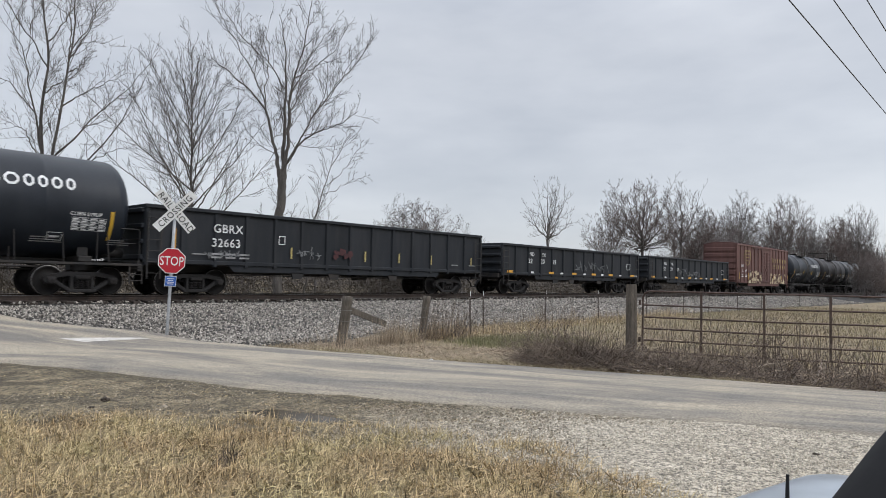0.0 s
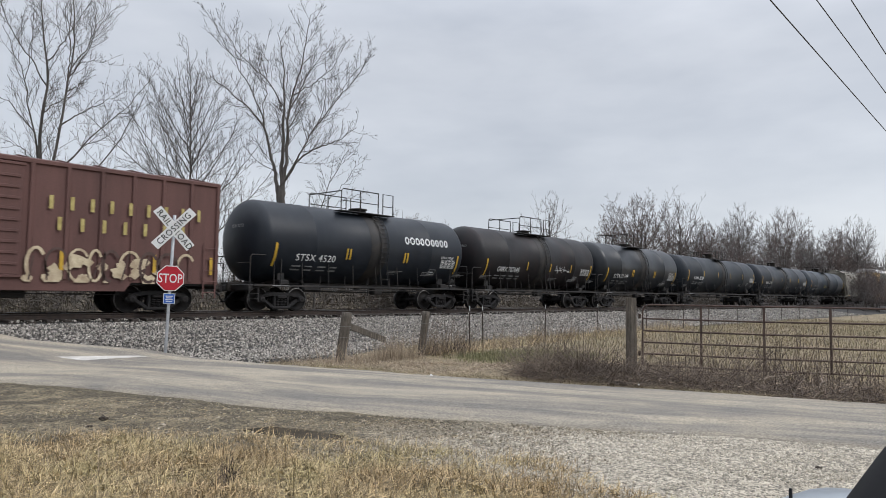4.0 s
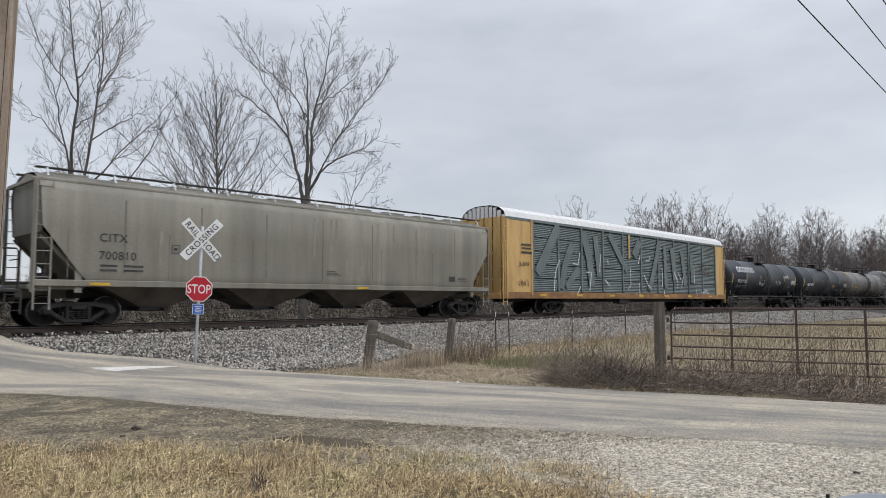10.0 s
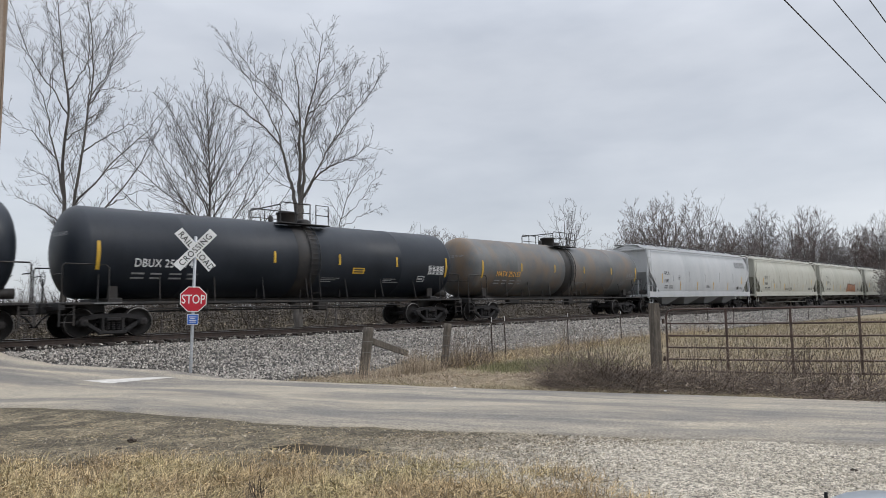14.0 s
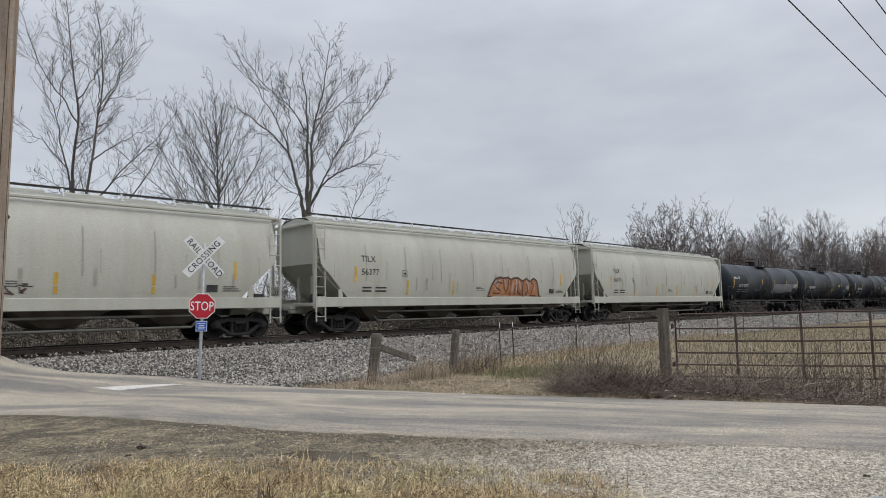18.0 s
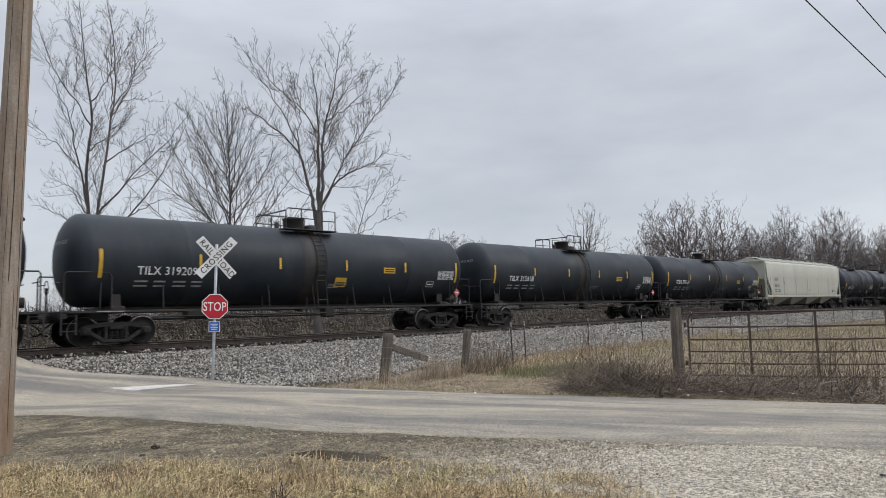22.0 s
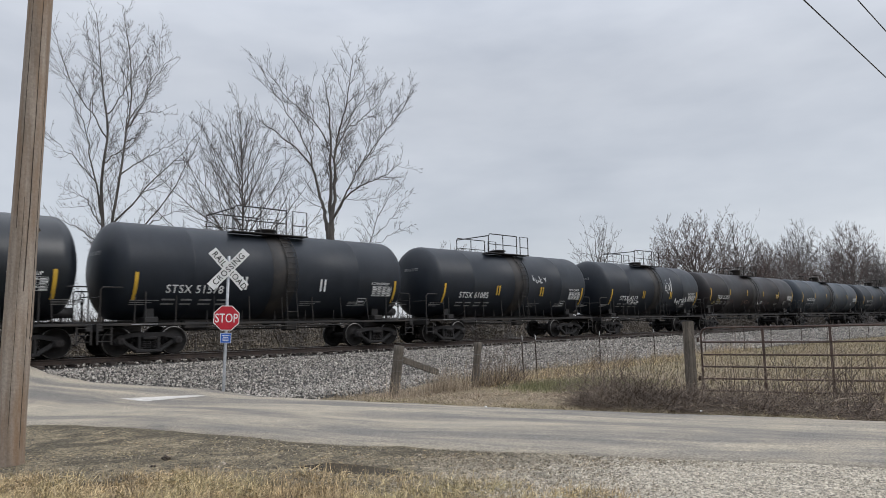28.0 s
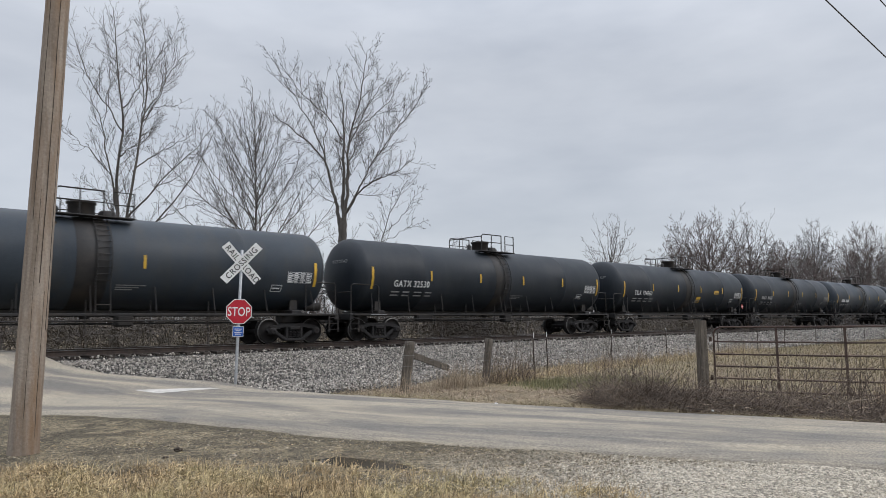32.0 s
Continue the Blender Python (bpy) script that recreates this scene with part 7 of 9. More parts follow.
# ---- crossing sign ----
def build_sign():
    t = thing("crossing_sign", pose(7.9, 16.05, -0.02, 0, 0, -27), "crossbuck above a red stop sign on a grey steel post", "road sign")
    lean = Matrix.Rotation(radians(1.6), 4, "Y")
    post = Shape().lathe([(0, 0.038), (3.45, 0.038), (3.46, 0.03), (3.46, 0.001)], "z", 14)
    part("post", post, M_GALV, t, "galvanised round post", lean)

    def plate(name, parent, mat, outline, z, rot=0.0, y=-0.05, label="", thick=0.004):
        s = Shape()
        c, q = math.cos(rot), math.sin(rot)
        pts = [(a * c - b * q, a * q + b * c + z) for a, b in outline]
        s.prism(pts, y - thick, y)
        return part(name, s, mat, parent, label, lean)

    def words(parent, text, z, size, rot, y, mat, off=0.0, squeeze=1.0, spacing=1.0):
        vs, fs = text_geo(text, size, spacing, squeeze)
        cx = (min(v[0] for v in vs) + max(v[0] for v in vs)) / 2
        cy = (min(v[1] for v in vs) + max(v[1] for v in vs)) / 2
        c, q = math.cos(rot), math.sin(rot)
        s = Shape().add([((a - cx + off) * c - (b - cy) * q, y, (a - cx + off) * q + (b - cy) * c + z) for a, b in vs], fs)
        part("lettering", s, mat, parent, outward=False)

    zb, L, W = 3.13, 0.61, 0.115
    blade = [(-L, -W), (L, -W), (L, W), (-L, W)]
    for rot, y in ((radians(-48), -0.045), (radians(48), -0.052)):
        b = plate("crossbuck_blade", t, M_SIGN_WHITE, blade, zb, rot, y, "white reflective blade")
        if y == -0.045:
            words(b, "RAIL", zb, 0.21, rot, y - 0.007, M_SIGN_BLACK, -0.33, 0.92, 1.1)
            words(b, "ROAD", zb, 0.21, rot, y - 0.007, M_SIGN_BLACK, 0.34, 0.92, 1.1)
        else:
            words(b, "CROSSING", zb, 0.21, rot, y - 0.007, M_SIGN_BLACK, 0.0, 0.92, 1.12)
    zs, ap = 1.92, 0.305
    octa = lambda a: [(a / math.cos(math.pi / 8) * math.cos(math.pi / 8 + i * math.pi / 4), a / math.cos(math.pi / 8) * math.sin(math.pi / 8 + i * math.pi / 4)) for i in range(8)]
    s1 = plate("stop_sign", t, M_SIGN_WHITE, octa(ap), zs, 0, -0.05, "octagonal red stop sign with a white border")
    p = plate("red_field", s1, M_SIGN_RED, octa(ap - 0.020), zs, 0, -0.055)
    p.matrix_basis = Matrix()
    words(s1, "STOP", zs, 0.31, 0, -0.062, M_SIGN_WHITE, 0.0, 0.72, 1.02)
    b = plate("blue_sign", t, M_SIGN_WHITE, [(-0.13, -0.125), (0.13, -0.125), (0.13, 0.125), (-0.13, 0.125)], 1.43, 0, -0.045, "small blue information sign with white lines")
    f = plate("blue_field", b, M_SIGN_BLUE, [(-0.118, -0.113), (0.118, -0.113), (0.118, 0.113), (-0.118, 0.113)], 1.43, 0, -0.05)
    f.matrix_basis = Matrix()
    s = Shape()
    for i, wd in enumerate((0.14, 0.17, 0.12, 0.17)):
        put_bar(s, -wd / 2, 1.355 + i * 0.042, wd, 0.018, flat_wall(-0.058))
    part("text_lines", s, M_LETTER, b, outward=False)
    for z in (1.40, 1.78, 2.06, 3.13):
        part("bracket", Shape().box((0, -0.02, z), (0.10, 0.05, 0.03), 0.006), M_GALV, t, at=lean)


build_sign()


# ---- utility pole and overhead wires ----
def build_pole():
    t = thing("utility_pole", pose(2.13, 10.05, -0.05), "tall weathered brown wooden utility pole standing in the verge", "utility pole")
    s = Shape()
    n = 26
    vs, fs = [], []
    for j in range(40):
        z = 12.0 * j / 39
        r = 0.172 - 0.055 * z / 12 + 0.004 * noise.noise(Vector((0, 0, z * 2)))
        if z < 0.5:
            r += 0.02 * (0.5 - z)
        for i in range(n):
            a = 2 * math.pi * i / n
            k = r * (1 + 0.02 * noise.noise(Vector((math.cos(a) * 2, math.sin(a) * 2, z * 0.3))))
            if i in (3, 14, 20):
                k *= 0.965
            vs.append((k * math.cos(a) + 0.020 * z, k * math.sin(a) - 0.008 * z, z))
    for j in range(39):
        for i in range(n):
            fs.append((j * n + i, j * n + (i + 1) % n, (j + 1) * n + (i + 1) % n, (j + 1) * n + i))
    s.add(vs, fs, True)
    s.add([vs[-n + i] for i in range(n)], [tuple(range(n))])
    part("pole_shaft", s, M_POLE, t, "split and checked wooden shaft", outward=False)
    for a, z in ((5.6, 1.6), (5.2, 2.6), (5.9, 3.0), (5.4, 3.9), (5.0, 1.1)):
        part("knot", Shape().lathe([(0.0, 0.03), (0.012, 0.02), (0.014, 0.001)], "y", 8, (0.02 * z + 0.16 * math.cos(a), 0.16 * math.sin(a), z)), M_POST, t)
    for a, z0, z1 in ((4.35, 0.2, 3.4), (4.75, 2.2, 7.5), (5.15, 0.0, 2.1), (3.9, 3.0, 8.5), (5.5, 1.6, 5.0)):
        c = Shape()
        pts = []
        for j in range(15):
            z = z0 + (z1 - z0) * j / 14
            r, b = 0.171 - 0.055 * z / 12, a + 0.05 * noise.noise(Vector((z * 1.3, a, 0)))
            pts.append((r * math.cos(b) + 0.020 * z, r * math.sin(b) - 0.008 * z, z))
        c.tube(pts, 0.006, 4, 0.003)
        part("crack", c, M_CLOD, t, "dark drying crack")


build_pole()


def build_wires():
    for i, (a, b, sag) in enumerate(WIRES):
        s = Shape()
        pts = [Vector(a).lerp(Vector(b), k / 24) - Vector((0, 0, sag * 4 * (k / 24) * (1 - k / 24))) for k in range(25)]
        s.tube(pts, 0.014 if i else 0.017, 5)
        solid("overhead_wire", s, M_CABLE, "thin black overhead power wire", "wire", "overhead wires")


WIRES = [((-15.0, y, z + 0.51), (60.0, y, z - 2.04), 0.0) for y, z in ((5.17, 9.62), (4.29, 9.62), (3.64, 9.62), (2.44, 9.62))]
build_wires()


# ---- fence posts, gate, wire fence ----
def rough_post(name, x, y, h, r, lean, label, square=False, seed=0):
    t = thing(name, pose(x, y, -0.1, lean[0], lean[1], 0 if square else -46), label, "fence post")
    s = Shape()
    n = 4 if square else 12
    vs, fs = [], []
    for j in range(10):
        z = (h + 0.1) * j / 9
        for i in range(n):
            a = 2 * math.pi * i / n + 0.4
            k = r * (1.15 if square else 1) * (1 + 0.07 * noise.noise(Vector((math.cos(a) * 3 + seed, math.sin(a) * 3, z * 2))))
            vs.append((k * math.cos(a), k * math.sin(a), z + (0.02 * noise.noise(Vector((i, seed, 0))) if j == 9 else 0)))
    for j in range(9):
        for i in range(n):
            fs.append((j * n + i, j * n + (i + 1) % n, (j + 1) * n + (i + 1) % n, (j + 1) * n + i))
    fs.append(tuple(range(9 * n, 10 * n)))
    s.add(vs, fs, not square)
    part("shaft", s, M_POST, t, outward=False)
    if not square:
        w = Shape()
        for z in (0.35, 0.62, 0.88):
            w.tube([((r + 0.008) * math.cos(a * 0.5), (r + 0.008) * math.sin(a * 0.5), z + 0.004 * a) for a in range(14)], 0.004, 4)
        part("wire_wrap", w, M_WIRE, t)
    return t


rough_post("fence_post", 10.60, 12.80, 1.15, 0.125, (0, 6.6), "short grey weathered wooden corner post, leaning", seed=1)
rough_post("fence_post", 13.52, 12.95, 1.14, 0.105, (0, 6.2), "dark weathered wooden fence post, leaning", seed=2)
rough_post("gate_post", 13.86, 6.98, 1.58, 0.10, (0, 0), "square grey wooden gate post", True, seed=0)


def build_brace():
    s = Shape().beam((10.70, 12.80, 0.86), (12.15, 12.90, 0.42), 0.05, 0.15, ch=0.01)
    solid("brace_board", s, M_POST, "fallen grey board braced against the corner post", "board")


build_brace()


def t_post(x, y, h, lean=0.0, z=0.0):
    t = thing("steel_fence_post", pose(x, y, z - 0.1, lean * 0.6, lean, 20), "thin rusty steel fence post in weeds", "fence post", "steel posts of the wire fence")
    s = Shape().box((0, 0, (h + 0.1) / 2), (0.035, 0.006, h + 0.1), 0.001).box((0, 0.014, (h + 0.1) / 2), (0.006, 0.028, h + 0.1), 0.001)
    for i in range(10):
        s.box((0, -0.006, 0.3 + i * (h - 0.3) / 10), (0.012, 0.01, 0.02), 0.001)
    part("stake", s, M_TPOST, t)
    part("stake_tip", Shape().box((0, 0, h + 0.04), (0.037, 0.010, 0.14), 0.002), M_LETTER, t, "white painted tip")
    return t


FENCE = [(13.6, 12.9), (15.6, 12.95), (16.6, 13.25), (21.3, 14.1), (25.5, 14.3), (31.0, 14.8), (36.0, 15.1), (40.0, 15.3), (45, 15.4), (50, 15.5), (55, 15.6), (60, 15.7), (66, 15.8), (72, 15.9), (78, 16.0)]


def build_fence():
    rg = random.Random(4)
    for i, (x, y) in enumerate(FENCE[1:]):
        t_post(x, y, 1.25, rg.uniform(-2, 2))
    t = thing("wire_fence", pose(0, 0, 0), "sagging rusty woven wire fence strung between the posts", "fence")
    for z in (0.25, 0.45, 0.65, 0.85, 1.08):
        s = Shape()
        pts = [(10.6, 12.8, z)]
        for (x, y), (x2, y2) in zip(FENCE, FENCE[1:]):
            pts += [(x, y, z), ((x + x2) / 2, (y + y2) / 2, z - 0.03)]
        s.tube(pts, 0.0045, 4)
        part("strand", s, M_WIRE, t)
    s = Shape()
    for (x, y), (x2, y2) in zip(FENCE[:6], FENCE[1:6]):
        n = int(math.hypot(x2 - x, y2 - y) / 0.3)
        for k in range(n):
            f = (k + 0.5) / n
            s.tube([(x + (x2 - x) * f, y + (y2 - y) * f, 0.2), (x + (x2 - x) * f, y + (y2 - y) * f, 1.05)], 0.003, 3, caps=False)
    tagged(part("stay_wire", s, M_WIRE, t), kind="stuff")


build_fence()


def build_gate(x0, y0, x1, y1, label, z0=0.14, h=1.30):
    L = math.hypot(x1 - x0, y1 - y0)
    t = thing("field_gate", pose(x0, y0, 0, 0, 0, math.degrees(math.atan2(y1 - y0, x1 - x0))), label, "gate", "field gates")
    r = 0.020
    zs = [z0 + h * k for k in (0.0, 0.19, 0.38, 0.57, 0.77, 1.0)]
    hoop = [(0.02, 0, z0), (0.02, 0, z0 + h - 0.14), (0.06, 0, z0 + h - 0.04), (0.16, 0, z0 + h), (L - 0.16, 0, z0 + h), (L - 0.06, 0, z0 + h - 0.04), (L - 0.02, 0, z0 + h - 0.14), (L - 0.02, 0, z0)]
    part("frame_tube", Shape().tube(hoop, r, 8), M_GATE, t)
    for z in zs[:-1]:
        part("cross_bar", Shape().tube([(0.02, 0, z), (L * 0.5, 0, z - 0.015), (L - 0.02, 0, z)], r * 0.9, 8), M_GATE, t)
    for k in (1, 2, 3):
        part("upright", Shape().box((L * k / 4, -0.024, z0 + h / 2), (0.048, 0.018, h), 0.004), M_GATE, t)
    for z in (0.2, 1.0):
        part("hinge", Shape().lathe([(z0 + z, 0.03), (z0 + z + 0.1, 0.03)], "z", 8, (-0.04, 0, 0)), M_GATE, t)
    return t


build_gate(14.03, 6.82, 15.85, 2.35, "rusty brown tubular steel field gate hung on a wooden post")
build_gate(15.95, 2.15, 17.4, -2.3, "second rusty tubular steel gate in the field entrance")


# ---- puddle, clods, litter ----
def build_puddle():
    s = Shape()
    n = 48
    c = (4.78, 6.55)
    pts = []
    for i in range(n):
        a = 2 * math.pi * i / n
        r = 1.3 + 0.2 * noise.noise(Vector((math.cos(a) * 1.8, math.sin(a) * 1.8, 7)))
        u, w = 0.62 * r * math.cos(a), 0.20 * r * math.sin(a)
        pts.append((c[0] + u * 0.30 + w * 0.954, c[1] - u * 0.954 + w * 0.30, 0.010))
    s.add([(*c, 0.010)] + pts, [(0, i + 1, (i + 1) % n + 1) for i in range(n)])
    solid("puddle", s, M_WATER, "shallow muddy puddle in the verge", "puddle", kind="structure", outward=False)


build_puddle()


def lump(name, x, y, z, r, mat, label, category, seed, flat=0.6):
    bm = bmesh.new()
    bmesh.ops.create_icosphere(bm, subdivisions=3, radius=r)
    for v in bm.verts:
        d = v.co.normalized()
        v.co *= 1 + 0.45 * noise.noise(d * 1.7 + Vector((seed, 0, 0))) + 0.18 * noise.noise(d * 5 + Vector((0, seed, 0)))
        v.co.z *= flat
    me = bpy.data.meshes.new(name)
    bm.to_mesh(me)
    bm.free()
    me.materials.append(mat)
    ob = new(name, me)
    ob.matrix_basis = pose(x, y, z)
    return tagged(ob, label, category)


lump("mud_clod", 3.58, 8.8, 0.035, 0.052, M_CLOD, "dark clod of mud on the verge", "clod", 1)
lump("mud_clod", 3.29, 8.45, 0.02, 0.036, M_CLOD, "small dark clod of mud on the verge", "clod", 2)
lump("stone", 3.91, 7.95, 0.02, 0.045, M_GRAVEL_BROWN, "pale flat stone by the grass", "stone", 3)
lump("stone", 7.34, 1.78, 0.015, 0.03, M_CLOD, "dark lump on the gravel", "stone", 4)
lump("litter", 9.85, 9.15, 0.04, 0.026, M_LITTER, "scrap of white litter at the road edge", "litter", 5)
lump("litter", 11.6, 5.7, 0.04, 0.022, M_LITTER, "small scrap of white litter at the road edge", "litter", 6)


# ---- the parked car at the window: hood, trim and antenna ----
def build_car():
    t = thing("parked_car", pose(0, 0, 0), "silver car hood and black trim beside the camera", "car")
    vs, fs = [], []
    n, m = 16, 14
    for j in range(n + 1):
        u = j / n
        x = 0.95 + 1.33 * u
        for i in range(m + 1):
            w = i / m
            y = 0.825 - 1.56 * w - 0.16 * u ** 4 * (1 - 2 * w)
            z = 1.08 + 0.03 * math.sin(math.pi * min(w, 1)) ** 0.6 - 0.5 * max(0, u - 0.86) ** 1.6 - 0.35 * max(0, 0.10 - w) ** 1.2 / 0.1
            vs.append((x, y, z))
    for j in range(n):
        for i in range(m):
            a = j * (m + 1) + i
            fs.append((a, a + 1, a + m + 2, a + m + 1))
    part("hood", Shape().add(vs, fs, True), M_SILVER, t, "silver painted hood", outward=False)
    side = Shape()
    pr = [(0.95, 0.30), (1.2, 0.30), (1.26, 0.58), (1.5, 0.70), (1.76, 0.58), (1.82, 0.30), (2.2, 0.34), (2.27, 0.80), (2.2, 0.98), (0.95, 1.01)]
    side.prism(pr, 0.50, 0.62).prism([(a, b) for a, b in pr], -0.88, -0.76)
    side.box((2.22, -0.13, 0.62), (0.10, 1.4, 0.62), 0.04)
    part("fender", side, M_SILVER, t)
    for y in (0.52, -0.80):
        part("wheel", Shape().lathe([(y - 0.1, 0.18), (y - 0.1, 0.29), (y - 0.06, 0.32), (y + 0.06, 0.32), (y + 0.1, 0.29), (y + 0.1, 0.18), (y + 0.05, 0.001)], "y", 28, (1.51, 0, 0.32)), M_PLASTIC, t)
    pil = Shape()
    pts = CAR_TRIM
    pil.tube(pts, 0.071, 20, 0.071)
    part("window_trim", pil, M_PLASTIC, t, "black rounded window trim")
    # the rest of the body behind the hood
    flank = [(-2.30, 0.34), (-1.72, 0.30), (-1.66, 0.58), (-1.40, 0.70), (-1.12, 0.58), (-1.06, 0.28), (0.95, 0.28), (0.95, 0.99), (-2.25, 0.94), (-2.36, 0.75)]
    for y0, y1 in ((0.50, 0.62), (-0.88, -0.76)):
        part("body_side", Shape().prism(flank, y0, y1), M_SILVER, t)
        part("sill_strip", Shape().box((0.0, y1 + 0.01 if y0 > 0 else y0 - 0.01, 0.36), (1.9, 0.03, 0.10), 0.01), M_PLASTIC, t)
    part("rear_deck", Shape().box((-1.95, -0.13, 0.93), (0.75, 1.3, 0.06), 0.02), M_SILVER, t)
    part("tail_panel", Shape().box((-2.28, -0.13, 0.64), (0.10, 1.3, 0.56), 0.03), M_SILVER, t)
    part("floor_pan", Shape().box((-0.3, -0.13, 0.30), (4.4, 1.3, 0.06), 0.02), M_PLASTIC, t)
    for y in (0.52, -0.80):
        part("wheel", Shape().lathe([(y - 0.1, 0.18), (y - 0.1, 0.29), (y - 0.06, 0.32), (y + 0.06, 0.32), (y + 0.1, 0.29), (y + 0.1, 0.18), (y + 0.05, 0.001)], "y", 28, (-1.40, 0, 0.32)), M_PLASTIC, t)
    part("antenna", Shape().tube([(1.84, 0.51, 1.06), (1.85, 0.512, 1.156)], 0.006, 8, 0.004), M_PLASTIC, t, "short black antenna")


CAR_TRIM = [(0.84, 0.26, 0.93), (0.68, 0.18, 1.18), (0.69, 0.132, 1.335), (0.72, 0.102, 1.388), (0.75, 0.072, 1.44), (0.775, 0.040, 1.49), (0.80, 0.0, 1.545), (0.85, -0.06, 1.63)]
build_car()


# ---- plants ----
def blades(name, P, h, mat, label, rng, lean=0.5, width=0.006, kinks=2, category="grass", clump=0.0):
    """Many thin blades or stalks rising from the points P."""
    k = len(P)
    ang = rng.uniform(0, 2 * math.pi, k)
    tilt = np.abs(rng.normal(0, lean, k))
    H = h * rng.uniform(0.5, 1.25, k)
    side = rng.uniform(0, 2 * math.pi, k)
    rows = []
    for i in range(kinks + 1):
        f = i / kinks
        out = np.sin(tilt) * f ** 1.6 * H
        z = H * f * np.cos(tilt * f)
        c = P + np.stack([np.cos(ang) * out, np.sin(ang) * out, z], -1)
        wd = width * (1 - f * 0.85)
        o = np.stack([np.cos(side) * wd, np.sin(side) * wd, 0 * wd], -1) if np.ndim(wd) else np.stack([np.cos(side) * wd, np.sin(side) * wd, np.zeros(k)], -1)
        rows += [c - o, c + o]
    V = np.stack(rows, 1)
    m = 2 * (kinks + 1)
    F = []
    for i in range(kinks):
        a = 2 * i
        F += [(a, a + 1, a + 3), (a, a + 3, a + 2)]
    F = (np.array(F)[None] + (m * np.arange(k))[:, None, None]).reshape(-1, 3)
    return tagged(new(name, fast_mesh(name, V.reshape(-1, 3), F, mat)), label, category, kind="stuff")


def straws(name, P, L, mat, label, rng, rise=0.25, spread=0.35, width=0.004, bend=0.5, category="grass"):
    """Bent stems lying and leaning in all directions from the points P."""
    k = len(P)
    az, el = rng.uniform(0, 2 * math.pi, k), rng.normal(rise, spread, k)
    L = L * rng.uniform(0.5, 1.4, k)
    turn, drop = rng.normal(0, bend, k), rng.normal(-0.35, bend, k)
    c, rows = P.copy(), []
    for i in range(4):
        wd = (width * (1 - 0.28 * i)) * np.ones(k)
        o = np.stack([-np.sin(az) * wd, np.cos(az) * wd, wd * 0.6], -1)
        rows += [c - o, c + o]
        c = c + np.stack([np.cos(az) * np.cos(el), np.sin(az) * np.cos(el), np.sin(el)], -1) * (L / 3)[:, None]
        c[:, 2] = np.maximum(c[:, 2], P[:, 2])
        az, el = az + turn / 3, el + drop / 3
    V = np.stack(rows, 1)
    F = [f for i in range(3) for f in ((2 * i, 2 * i + 1, 2 * i + 3), (2 * i, 2 * i + 3, 2 * i + 2))]
    F = (np.array(F)[None] + (8 * np.arange(k))[:, None, None]).reshape(-1, 3)
    return tagged(new(name, fast_mesh(name, V.reshape(-1, 3), F, mat)), label, category, kind="stuff")


def plant_grass():
    rng = np.random.default_rng(9)
    k = 190000
    d = 4.6 + 6.5 * rng.random(k) ** 0.8
    a = radians(8) + radians(80) * rng.random(k)
    x, y = d * np.sin(a), d * np.cos(a)
    edge = grass_x(y) + 0.35 * wavy(x, y, 0.9, 2) - np.abs(rng.normal(0, 0.16, k))
    ok = x < edge
    x, y = x[ok], y[ok]
    dens = wavy(x, y, 2.2, 8)
    ok = rng.random(len(x)) < 0.72 + 0.7 * dens
    x, y = x[ok], y[ok]
    tuft = np.clip(wavy(x, y, 1.7, 6) * 1.6 + 0.45, 0, 1)
    z = -0.035 + rng.random(len(x)) * (0.03 + 0.07 * tuft)
    straws("dead_grass", np.stack([x, y, z], -1), 0.13, M_GRASS, "matted straw-coloured dead grass", rng, 0.42, 0.42, 0.0036, 0.8)
    up = rng.random(len(x)) < 0.10 * tuft
    blades("grass_tufts", np.stack([x, y, np.full(len(x), -0.02)], -1)[up], 0.17, M_GRASS, "loose standing tufts of pale dead grass", rng, 0.6, 0.0034, 3)
    # dead stalks standing over the grass
    k = 420
    d = 5.4 + 4.0 * rng.random(k)
    a = radians(12) + radians(72) * rng.random(k)
    x, y = d * np.sin(a), d * np.cos(a)
    ok = x < grass_x(y) - 0.05
    P = np.stack([x[ok], y[ok], np.full(ok.sum(), -0.03)], -1)
    blades("grass_stalks", P, 0.32, M_WEED, "thin dry stalks standing in the grass", rng, 0.22, 0.0025)


plant_grass()


